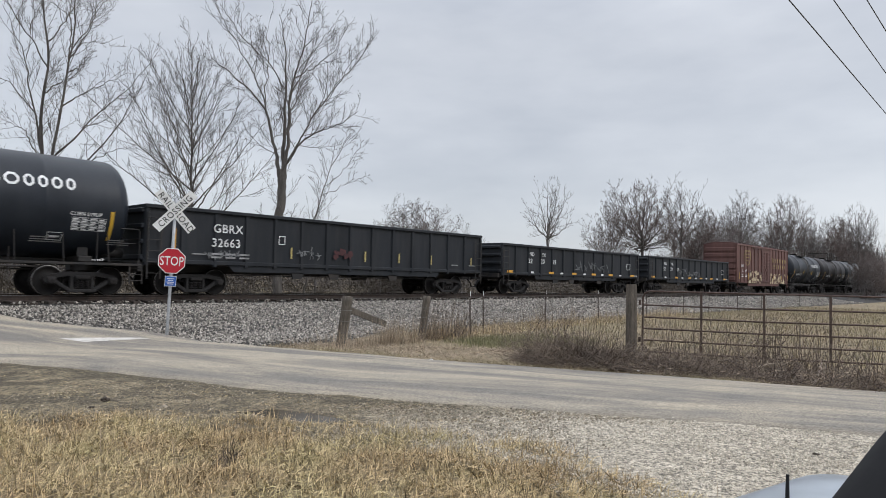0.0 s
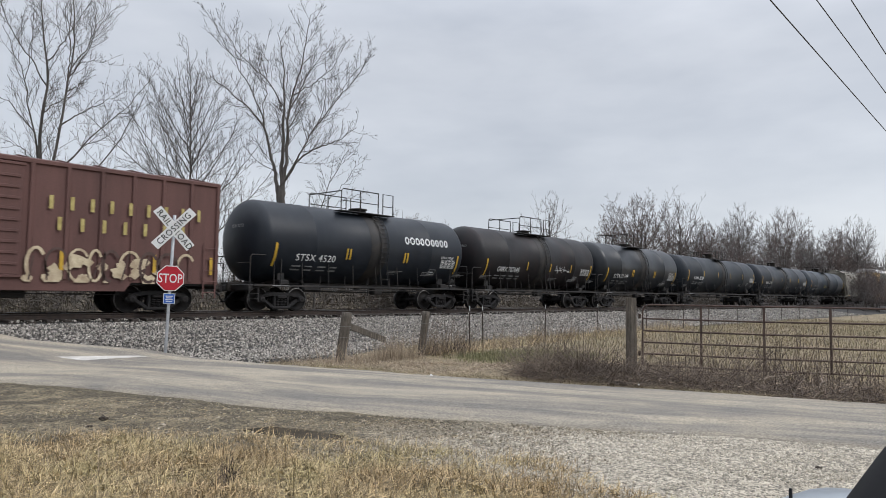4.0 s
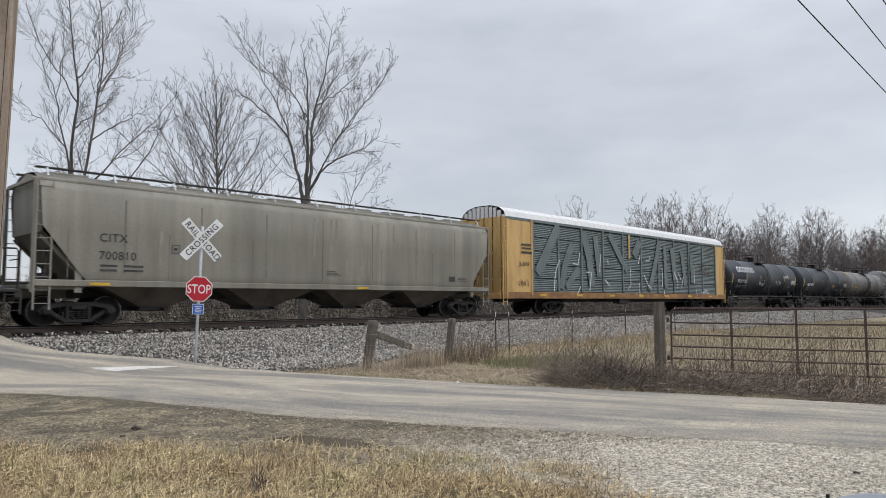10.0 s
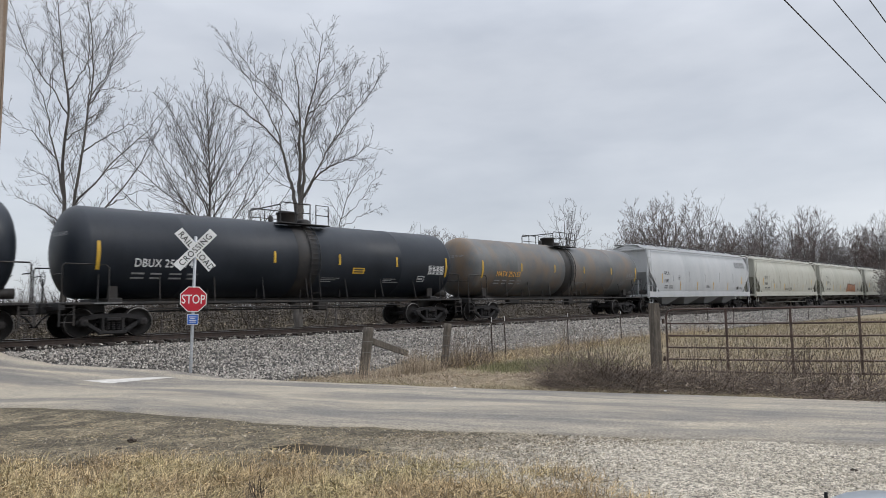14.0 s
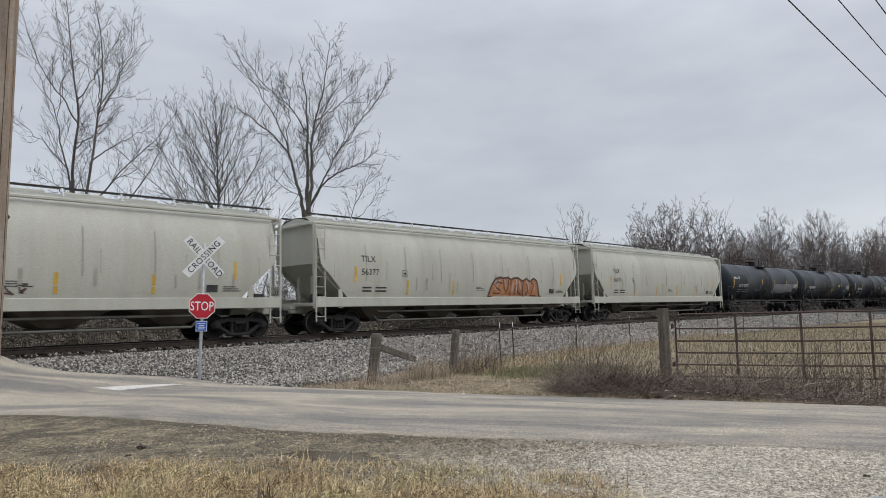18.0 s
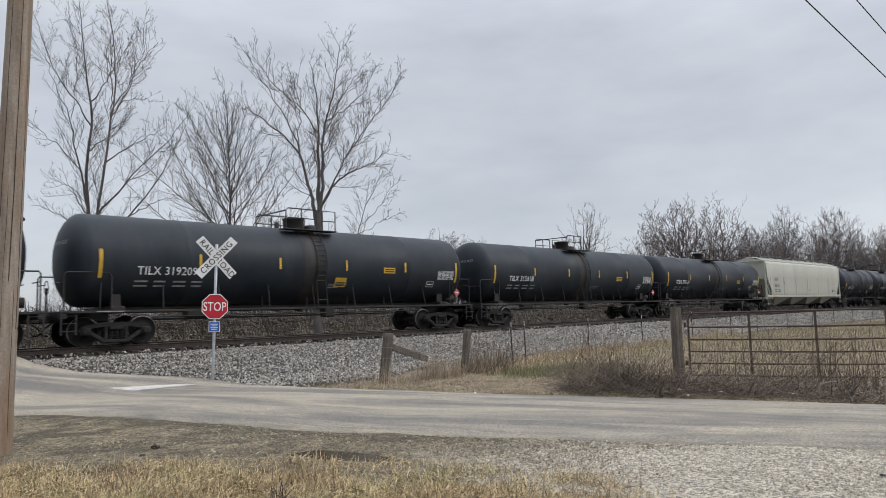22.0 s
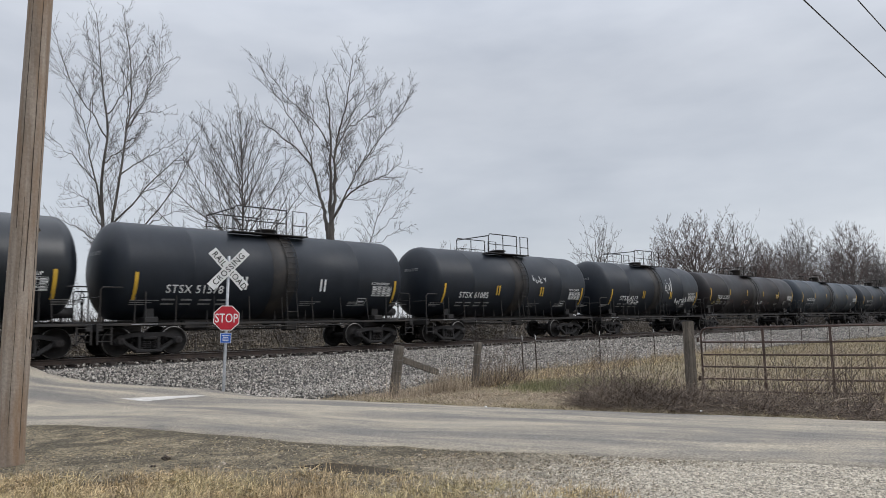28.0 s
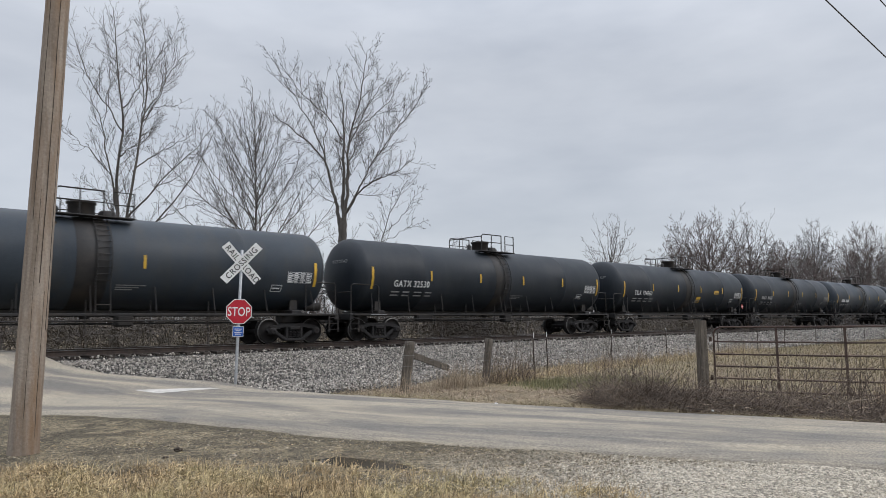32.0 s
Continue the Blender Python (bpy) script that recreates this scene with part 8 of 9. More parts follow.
def plant_weeds():
    rng = np.random.default_rng(12)
    # strip between the road and the fence
    k = 17000
    y = rng.uniform(0.2, 14.2, k)
    off = rng.random(k) ** 0.9
    width = np.interp(y, [0, 6, 9, 12, 14.5], [2.6, 2.6, 3.6, 2.4, 1.0])
    x = x_far(y) + 0.45 + off * width
    P = np.stack([x, y, np.full(k, -0.04)], -1)
    thin = rng.random(k) < np.clip(off + 0.35, 0, 1) * np.clip(0.75 + 1.2 * wavy(x, y, 1.4, 7), 0.1, 1)
    straws("weeds", P[thin], 0.16, M_WEED, "low dead weeds along the road edge", rng, 0.3, 0.45, 0.0045, 0.8)
    # straw and chaff blown on to the dirt
    k = 16000
    y = rng.uniform(4.5, 12.5, k)
    x = grass_x(y) + (x_near(y) - 0.15 - grass_x(y)) * rng.random(k) ** 1.5
    ok = (rng.random(k) < 0.5 + 0.8 * wavy(x, y, 1.3, 9)) & (pool(x, y) > 1.1)
    P = np.stack([x, y, np.full(k, 0.012)], -1)[ok]
    straws("straw_litter", P, 0.06, M_GRASS, "short straw and chaff strewn on the dirt", rng, 0.05, 0.1, 0.003, 0.5)
    k = 9000
    y = rng.uniform(-1.0, 13.5, k)
    x = x_far(y) + 0.05 + 0.65 * rng.random(k) ** 1.2
    ok = rng.random(k) < 0.55 + 1.0 * wavy(x, y, 1.1, 12)
    P = np.stack([x, y, np.full(k, -0.01)], -1)[ok]
    straws("verge_grass", P, 0.10, M_PASTURE, "thin short grass along the far road edge", rng, 0.45, 0.4, 0.0045, 0.7)
    # tall straw by the fence line
    k = 15000
    i = rng.integers(0, 6, k)
    f = rng.random(k)
    fx, fy = np.array([p[0] for p in FENCE]), np.array([p[1] for p in FENCE])
    x = fx[i] + (fx[i + 1] - fx[i]) * f + rng.normal(0, 0.45, k)
    y = fy[i] + (fy[i + 1] - fy[i]) * f + rng.normal(0, 0.40, k)
    x[: k // 9] = rng.normal(12.0, 1.2, k // 9)
    y[: k // 9] = rng.normal(12.6, 0.25, k // 9)
    x, y = x + 0.25 * wavy(x, y, 1.5, 21), y + 0.25 * wavy(x, y, 1.5, 22)
    clump = wavy(x, y, 1.1, 15)
    ok = rng.random(k) < np.clip(0.45 + 1.5 * clump, 0.06, 1)
    P = np.stack([x, y, np.full(k, -0.04)], -1)[ok]
    half = len(P) // 2
    blades("tall_dead_grass", P[:half], 0.24 + 0.34 * rng.random(half) + 0.3 * np.clip(clump[ok][:half], 0, 1), M_WEED, "tall dead grass along the wire fence", rng, 0.62, 0.0046, 3)
    straws("fallen_grass", P[half:], 0.42, M_GRASS, "bent pale straw matted along the wire fence", rng, 0.55, 0.45, 0.005, 0.9)
    # pasture behind
    k = 42000
    x, y = rng.uniform(14, 60, k), rng.uniform(-2, 15.5, k)
    ok = x > x_far(y) + 3.2
    P = np.stack([x, y, np.full(k, -0.05)], -1)[ok]
    blades("pasture_grass", P, np.full(len(P), 0.16), M_PASTURE, "short pale pasture grass behind the gate", rng, 0.7, 0.010)
    # a greener patch inside the fence
    k = 9000
    f = rng.random(k)
    x, y = 13.9 + 2.8 * f + rng.normal(0, 0.5, k), 10.9 - 0.3 * f + rng.normal(0, 0.65, k)
    blades("green_grass", np.stack([x, y, np.full(k, -0.05)], -1), np.full(k, 0.13), M_GREEN, "patch of pale green grass inside the fence", rng, 0.7, 0.008)
    # rough ground behind the track
    k = 85000
    x, y = -4 + 125 * rng.random(k) ** 1.3, 31.5 + 16 * rng.random(k) ** 1.3
    P = np.stack([x, y, np.full(k, -0.05)], -1)
    P[:, 2] = -0.05 + rng.random(k) ** 0.8 * (2.05 + 0.3 * wavy(x, y, 0.25, 4) + 0.25 * wavy(x, y, 0.9, 2))
    straws("rough_weeds", P, 0.75, M_BANK, "rank brown weeds and briars behind the track", rng, 0.5, 0.7, 0.018, 0.7)


plant_weeds()


DARK_WEED = (3.22, 5.30)


def twig_heap(name, cx, cy, rx, ry, h, n, mat, label, seed, up=0.5, length=(0.3, 0.9), r=0.004, kind="stuff", lean_to=0.0):
    """A tangle of bent twigs."""
    rng = np.random.default_rng(seed)
    vs, fs = [], []
    o = 0
    for i in range(n):
        a, d = rng.uniform(0, 6.283), rng.random() ** 0.6
        p = np.array([cx + rx * d * math.cos(a), cy + ry * d * math.sin(a), 0.0 + h * (1 - d * d) * rng.random() * 0.7])
        el = rng.normal(up, 0.45)
        az = rng.uniform(0, 6.283)
        L = rng.uniform(*length)
        w = r * rng.uniform(0.6, 1.5)
        prev = None
        for j in range(4):
            dirv = np.array([math.cos(az) * math.cos(el), math.sin(az) * math.cos(el), math.sin(el)])
            s = np.cross(dirv, [0.3, 0.2, 0.9])
            s /= np.linalg.norm(s)
            t2 = np.cross(s, dirv)
            ww = w * (1 - j * 0.25)
            ring = [p + s * ww, p - s * ww * 0.5 + t2 * ww * 0.87, p - s * ww * 0.5 - t2 * ww * 0.87]
            vs += ring
            if prev is not None:
                b = o
                for q in range(3):
                    q2 = (q + 1) % 3
                    fs += [(b - 3 + q, b - 3 + q2, b + q2), (b - 3 + q, b + q2, b + q)]
            prev = True
            o += 3
            p = p + dirv * L / 3
            el += rng.normal(-0.15, 0.3)
            az += rng.normal(0, 0.35)
            if p[2] < 0.01:
                p[2] = 0.01
                el = abs(el)
    return tagged(new(name, fast_mesh(name, vs, fs, mat)), label, "brush", kind=kind)


def straw_sticks():
    rng = np.random.default_rng(31)
    k = 1000
    y = rng.uniform(1.0, 7.5, k)
    x = x_far(y) + 0.7 + rng.random(k) * 2.2
    straws("stick_litter", np.stack([x, y, 0.01 + 0.10 * rng.random(k)], -1), 0.4, M_WEED, "pale dry sticks and stems littering the ditch", rng, 0.08, 0.22, 0.006, 0.5, "brush")


twig_heap("brush_heap", 11.75, 7.65, 0.50, 0.75, 0.44, 1000, M_BRUSH, "dense heap of dark bramble brush", 1, 0.25, (0.3, 1.1), 0.0045)
twig_heap("brush_heap", 12.05, 6.75, 0.55, 0.70, 0.34, 900, M_BRUSH, "low tangle of dark bramble brush", 11, 0.15, (0.3, 1.2), 0.005)
twig_heap("brush_heap", 33.6, 34.2, 2.4, 2.4, 9.6, 1500, M_TWIG, "tall tangle of vines hanging over a bush", 12, -0.1, (0.8, 2.4), 0.016)
straw_sticks()
twig_heap("brush_litter", 13.0, 4.3, 0.85, 3.1, 0.18, 2100, M_BRUSH, "cut brush and twigs lying below the gate", 2, 0.05, (0.25, 0.8), 0.006)
twig_heap("brush_litter", 12.3, 6.2, 0.7, 1.7, 0.22, 1500, M_BRUSH, "dead brush along the ditch", 3, 0.1, (0.25, 0.7), 0.005)
twig_heap("brush_stems", 13.9, 4.4, 0.55, 2.6, 0.25, 420, M_BRUSH, "bare stems growing through the gate", 4, 0.95, (0.6, 1.6), 0.0055)
twig_heap("brush_stems", 13.4, 8.7, 0.5, 1.5, 0.2, 110, M_BRUSH, "thin bare saplings by the gate post", 5, 1.15, (0.6, 1.6), 0.005)
twig_heap("brush_stems", 13.9, 12.4, 1.2, 0.6, 0.2, 200, M_BRUSH, "thin bare stems among the fence posts", 6, 1.15, (0.5, 1.4), 0.004)
for i, (x, y, rz) in enumerate(((13.45, 3.95, -25), (14.0, 3.3, 15), (12.9, 5.0, -60), (13.2, 3.1, 5))):
    s = Shape().tube([(-0.45, 0, 0.0), (-0.1, 0.03, 0.03), (0.3, -0.02, 0.02), (0.5, 0.03, 0.05)], 0.022 if i < 2 else 0.014, 7, 0.012)
    solid("stick", s, M_POLE if i < 2 else M_BRUSH, "broken pale stick lying on the brush" if i < 2 else "dark broken branch lying on the brush", "stick", at=pose(x, y, 0.16, 0, -4, rz))


twig_heap("dead_weed", *DARK_WEED, 0.05, 0.05, 0.02, 26, M_CLOD, "small dark dead weed standing in the grass", 9, 1.3, (0.12, 0.26), 0.004)
twig_heap("dead_weed", 3.1, 5.2, 0.07, 0.07, 0.02, 22, M_BRUSH, "small brown dead weed standing in the grass", 10, 1.2, (0.14, 0.28), 0.003)


class Bare:
    """A bare winter tree: bent main limbs, then three orders of ever finer branches along them."""

    def __init__(self, seed):
        self.rng = np.random.default_rng(seed)
        self.limbs, self.girth = [], []
        self.V, self.F, self.count = [[], []], [[], []], [0, 0]

    def tubes(self, P, R, sides, slot):
        """Tapered tubes along many lines of points at once."""
        k, m, _ = P.shape
        d = np.gradient(P, axis=1)
        d /= np.linalg.norm(d, axis=2, keepdims=True) + 1e-9
        s = np.cross(d, np.array((0.31, 0.95, 0.07)))
        s /= np.linalg.norm(s, axis=2, keepdims=True) + 1e-9
        t = np.cross(d, s)
        a = 2 * math.pi * np.arange(sides) / sides
        ring = P[:, :, None] + (s[:, :, None] * np.cos(a)[:, None] + t[:, :, None] * np.sin(a)[:, None]) * R[:, :, None, None]
        i = np.arange(k * m * sides).reshape(k, m, sides) + self.count[slot]
        j = np.roll(i, -1, axis=2)
        q = np.stack([i[:, :-1], j[:, :-1], j[:, 1:], i[:, 1:]], -1).reshape(-1, 4)
        self.V[slot].append(ring.reshape(-1, 3))
        self.F[slot] += [q[:, :3], q[:, [0, 2, 3]]]
        self.count[slot] += k * m * sides

    def limb(self, pts, r0, r1, wander=0.05):
        """A main limb through a few points, rounded and a little crooked."""
        p = np.array(pts, dtype=float)
        for _ in range(3):
            a, b = 0.75 * p[:-1] + 0.25 * p[1:], 0.25 * p[:-1] + 0.75 * p[1:]
            p = np.concatenate([p[:1], np.stack([a, b], 1).reshape(-1, 3), p[-1:]])
        run = np.concatenate([[0], np.cumsum(np.linalg.norm(np.diff(p, axis=0), axis=1))])
        u = np.linspace(0, run[-1], 30)
        p = np.stack([np.interp(u, run, p[:, c]) for c in range(3)], 1)
        w = self.rng.normal(0, wander, (30, 3))
        w[0] = 0
        p += (w + np.roll(w, 1, 0) + np.roll(w, -1, 0)) / 2
        self.limbs.append(p)
        self.girth.append(r0 + (r1 - r0) * np.linspace(0, 1, 30) ** 0.52)

    def sprout(self, P, R, gap, start, share, least, most, angle, lift, segs, sides, tip, crook=0.10, thin=0.62):
        """Side branches along the lines P: gap between them in metres, from start of the line to its end."""
        rng = self.rng
        k, m, _ = P.shape
        length = np.linalg.norm(np.diff(P, axis=1), axis=2).sum(1)
        n = np.maximum(1, np.round(length * (1 - start) / gap * rng.uniform(0.75, 1.25, k))).astype(int)
        who = np.repeat(np.arange(k), n)
        j = np.arange(len(who)) - np.repeat(np.cumsum(n) - n, n)
        f = start + (1 - start) * np.clip((j + rng.uniform(0.1, 1.0, len(who))) / n[who], 0, 1)
        u = f * (m - 1)
        i = np.minimum(u.astype(int), m - 2)
        w = (u - i)[:, None]
        base = P[who, i] * (1 - w) + P[who, i + 1] * w
        r = R[who, i] * (1 - w[:, 0]) + R[who, i + 1] * w[:, 0]
        d = P[who, i + 1] - P[who, i]
        d /= np.linalg.norm(d, axis=1)[:, None] + 1e-9
        o = np.cross(d, rng.normal(0, 1, d.shape))
        o /= np.linalg.norm(o, axis=1)[:, None] + 1e-9
        a = np.radians(rng.uniform(*angle, len(who)))[:, None]
        d = d * np.cos(a) + o * np.sin(a)
        d[:, 2] += 0.25 * lift
        L = np.clip(share * length[who], least, most) * (1 - 0.50 * f) * rng.uniform(0.5, 1.2, len(who))
        r0 = np.clip(np.minimum(r * thin, 0.0025 + 0.0075 * L), tip, 1)
        pts, p = [base], base
        for q in range(segs):
            d = d + np.array((0, 0, lift * 0.30)) + rng.normal(0, crook, d.shape)
            d /= np.linalg.norm(d, axis=1)[:, None]
            p = p + d * (L / segs)[:, None]
            pts.append(p)
        Q = np.stack(pts, 1)
        S = r0[:, None] + (tip - r0)[:, None] * np.linspace(0, 1, segs + 1)[None]
        self.tubes(Q, S, sides, 1)
        return Q, S

    def clothe(self, gaps=(0.30, 0.19, 0.13), lengths=((0.42, 1.2, 2.5), (0.46, 0.5, 1.1), (0.5, 0.25, 0.5)), angles=((32, 62), (30, 60), (25, 55)), lift=0.45, start=0.28, tip=0.0050, crook=0.085):
        """Grows branches, branchlets and twigs on all the limbs."""
        P, R = np.array(self.limbs), np.array(self.girth)
        self.tubes(P, R, 9, 0)
        for k in range(3):
            P, R = self.sprout(P, R, gaps[k], start if k == 0 else 0.18, *lengths[k], angles[k], lift * (1, 0.8, 0.5)[k], (6, 4, 2)[k], (5, 4, 3)[k], tip, crook)
        return self

    def meshes(self, bark, twig, height=None):
        s = height / max(v[:, 2].max() for v in self.V[1]) if height else 1.0
        return [fast_mesh(nm, np.concatenate(self.V[q]) * s, np.concatenate(self.F[q]), mt, q == 0) for q, (nm, mt) in enumerate((("trunk", bark), ("crown", twig)))]


VIEW_X, VIEW_Y = np.array((0.695, -0.719, 0)), np.array((0.719, 0.695, 0))


def at3(a, b, z):
    """A point: a across the line of sight to the right, b away from the eye, z up."""
    return VIEW_X * a + VIEW_Y * b + np.array((0, 0, z))


def fan(g, r0, r1, depth, *line):
    """A main limb given by (across, height), swinging to or from the eye by depth towards its end."""
    k, b = len(line) - 1, 0.0
    if g.limbs:
        old = np.concatenate(g.limbs)
        d = np.hypot(old @ VIEW_X - line[0][0], old[:, 2] - line[0][1])
        hit = d.argmin()
        b = float(old[hit] @ VIEW_Y)
        line = ((float(old[hit] @ VIEW_X), float(old[hit][2])), *line[1:])
        r0 = min(r0, 1.15 * float(np.concatenate(g.girth)[hit]))
    g.limb([at3(a, b + depth * (i / k) ** 1.4, z) for i, (a, z) in enumerate(line)], r0 * 0.74, r1 * 0.8)


def put_tree(x, y, g, label, bark, twig, z=-0.1, group=""):
    t = thing("tree", pose(x, y, z), label, "tree", group)
    a, b = g.meshes(bark, twig)
    part("trunk", a, None, t)
    part("crown", b, None, t, "bare branches and twigs")
    return t


def big_trees():
    # broad tree: a clear trunk that forks low into a wide fan of rising limbs
    g = Bare(3)
    fan(g, 0.33, 0.27, 0, (0.0, 0), (0.05, 3.0), (0.13, 6.4), (0.14, 7.2))
    fan(g, 0.20, 0.020, 1.2, (0.05, 6.0), (-0.09, 7.3), (-0.46, 8.75), (-0.94, 10.4), (-1.8, 11.4), (-2.7, 12.1), (-4.1, 13.1))
    fan(g, 0.11, 0.014, -0.8, (-0.88, 10.2), (-1.1, 11.2), (-2.0, 13.0), (-2.9, 14.3), (-3.5, 15.5))
    fan(g, 0.10, 0.014, 1.4, (-1.0, 10.8), (-0.95, 12.0), (-1.0, 13.6), (-1.3, 15.2))
    fan(g, 0.20, 0.016, 0.5, (0.13, 7.0), (0.16, 8.2), (0.13, 10.5), (0.1, 12.5), (0.0, 14.2), (-0.4, 15.4))
    fan(g, 0.18, 0.016, -1.5, (0.16, 6.7), (0.5, 9.3), (0.5, 11.1), (0.95, 12.4), (1.4, 14.0), (1.6, 15.5))
    fan(g, 0.09, 0.014, 0.6, (0.72, 11.6), (2.1, 12.6), (2.8, 13.4), (3.1, 14.7))
    fan(g, 0.10, 0.014, 1.6, (0.53, 10.8), (1.25, 12.9), (1.85, 14.0), (2.4, 15.2))
    fan(g, 0.12, 0.014, -1.2, (0.2, 7.0), (0.85, 8.25), (1.75, 9.0), (2.95, 9.2), (4.0, 9.9))
    fan(g, 0.15, 0.016, 0.9, (0.3, 7.2), (0.6, 7.9), (1.2, 9.3), (2.1, 10.9), (3.6, 12.7), (4.6, 14.4))
    fan(g, 0.08, 0.012, -1.4, (1.55, 10.0), (2.6, 11.2), (3.4, 12.4), (4.3, 13.2))
    fan(g, 0.10, 0.014, -1.8, (0.17, 11.0), (-0.3, 12.2), (-1.75, 13.4), (-2.8, 15.0))
    fan(g, 0.08, 0.012, 2.6, (0.15, 8.6), (0.4, 10.2), (0.6, 12.0), (0.5, 14.4))
    g.clothe(gaps=(0.27, 0.18, 0.14), start=0.22, lift=0.36)
    put_tree(20.3, 29.75, g, "tall bare broad-crowned tree behind the track", M_BARK, M_TWIG)
    # low leaning stem with a loose fan of twigs
    g = Bare(4)
    fan(g, 0.09, 0.014, 0.4, (0, 0), (0.3, 3.6), (0.75, 6.0), (1.3, 7.2), (1.75, 8.3), (2.2, 9.2))
    fan(g, 0.05, 0.010, -0.6, (0.9, 6.2), (1.9, 7.1), (2.5, 8.0), (2.9, 8.6))
    fan(g, 0.05, 0.010, 0.8, (0.8, 6.0), (2.0, 6.5), (3.0, 7.0))
    g.clothe(lengths=((0.36, 0.9, 2.0), (0.45, 0.5, 1.1), (0.45, 0.25, 0.5)), gaps=(0.22, 0.18, 0.14), lift=0.30, start=0.45)
    put_tree(21.2, 28.75, g, "small leaning bare tree behind the track", M_BARK, M_TWIG)
    # slender tree: one straight leader with many straight rising side limbs
    g = Bare(5)
    fan(g, 0.20, 0.012, 0, (0.0, 0), (-0.1, 6.7), (-0.2, 9.3), (-0.34, 12.1), (-0.36, 13.0), (-0.50, 15.0))
    rg = random.Random(6)
    for i in range(38):
        f = i / 37
        z = 3.4 + 8.6 * f
        a = i * 2.4 + rg.uniform(-0.4, 0.4)
        L = (6.6 * (1 - f) ** 0.8 + 2.0) * rg.uniform(0.85, 1.1)
        s = math.cos(a)
        tilt = radians(54 - 30 * f) * rg.uniform(0.75, 1.1)
        x, y, up = s * math.sin(tilt) * (1.12 if s < 0 else 0.72), math.sin(a) * math.sin(tilt), math.cos(tilt)
        x0 = -0.03 * z if z > 6 else -0.1
        g.limb([at3(x0, 0, z), at3(x0 + x * L * 0.48, y * L * 0.48, z + up * L * 0.45), at3(x0 + x * L * 0.90, y * L * 0.90, z + up * L * 0.94)], 0.025 + 0.035 * (1 - f), 0.009, 0.03)
    g.clothe(lengths=((0.42, 1.0, 2.4), (0.45, 0.5, 1.1), (0.45, 0.25, 0.5)), gaps=(0.33, 0.23, 0.17), angles=((24, 52), (24, 52), (20, 48)), lift=0.22, start=0.22)
    put_tree(18.2, 34.5, g, "slender bare tree with upright twigs behind the track", M_BARK, M_TWIG)
    # tall tree with a straight stem and wide low limbs
    g = Bare(8)
    fan(g, 0.29, 0.018, 0.4, (-0.05, 0), (-0.12, 5.3), (-0.22, 7.5), (-0.22, 9.6), (-0.2, 12.6), (-0.23, 13.8), (-0.55, 15.9), (-0.87, 18.0), (-1.1, 19.7))
    fan(g, 0.17, 0.014, 0.9, (-0.22, 7.4), (-0.65, 10.0), (-1.1, 11.3), (-1.45, 13.0), (-2.2, 14.3), (-2.9, 15.8))
    fan(g, 0.10, 0.012, -0.8, (-1.43, 12.8), (-1.1, 14.0), (-0.85, 15.3), (-0.8, 17.0), (-1.2, 18.5))
    fan(g, 0.11, 0.012, -1.6, (-0.2, 12.4), (-0.86, 13.7), (-1.5, 14.8), (-2.2, 16.4), (-2.5, 18.1))
    fan(g, 0.11, 0.012, 1.6, (-0.24, 13.7), (0.25, 14.4), (0.5, 15.5), (0.95, 16.6), (1.3, 18.1))
    fan(g, 0.07, 0.012, 1.2, (-0.26, 10.8), (0.3, 11.5), (1.0, 12.1), (1.4, 12.9))
    fan(g, 0.08, 0.010, -0.9, (-0.2, 6.0), (-0.95, 7.2), (-1.7, 7.6), (-2.6, 7.9))
    fan(g, 0.08, 0.010, -1.0, (-0.6, 9.8), (-1.5, 11.0), (-2.2, 11.7), (-3.1, 12.5))
    fan(g, 0.07, 0.010, 1.4, (-0.25, 7.2), (-1.0, 8.6), (-1.9, 9.4), (-3.0, 9.8))
    g.clothe(gaps=(0.32, 0.20, 0.15), start=0.22, lift=0.36)
    put_tree(12.3, 39.1, g, "tall bare tree with a forked trunk behind the track", M_BARK, M_TWIG)
    g = Bare(9)
    fan(g, 0.24, 0.018, -0.4, (0.0, 0), (0.05, 4.0), (0.34, 6.9), (0.74, 9.3), (1.07, 11.7), (1.25, 13.2), (1.43, 15.4), (1.3, 17.5), (0.96, 19.2))
    fan(g, 0.10, 0.012, 1.2, (1.21, 12.8), (1.05, 14.1), (0.95, 15.9), (0.65, 18.0), (0.45, 19.3))
    fan(g, 0.11, 0.012, -0.8, (1.2, 12.6), (2.3, 14.2), (2.8, 15.3), (4.0, 16.3))
    fan(g, 0.10, 0.012, 1.8, (1.3, 13.2), (1.85, 14.3), (2.1, 15.4), (2.3, 16.9), (2.0, 18.7))
    fan(g, 0.09, 0.012, 0.8, (0.78, 10.0), (1.4, 10.7), (2.2, 11.2), (3.9, 12.3))
    fan(g, 0.07, 0.010, -1.2, (1.07, 11.7), (2.1, 12.2), (2.8, 12.8))
    fan(g, 0.06, 0.010, -0.5, (1.7, 13.4), (2.6, 13.5), (3.7, 13.3))
    fan(g, 0.12, 0.012, 0.6, (0.5, 7.6), (1.8, 8.9), (2.4, 9.8), (3.4, 10.6), (4.3, 11.6), (5.4, 13.4))
    g.clothe(gaps=(0.32, 0.20, 0.15), start=0.22, lift=0.36)
    put_tree(12.3, 39.1, g, "tall bare tree leaning over beside another", M_BARK, M_TWIG)
    # long leaning stem between them
    g = Bare(10)
    fan(g, 0.16, 0.014, 0.6, (-0.1, 2.0), (0.3, 5.2), (1.1, 6.3), (1.9, 7.3), (2.5, 8.1), (3.1, 8.7), (4.1, 10.5), (5.0, 12.3))
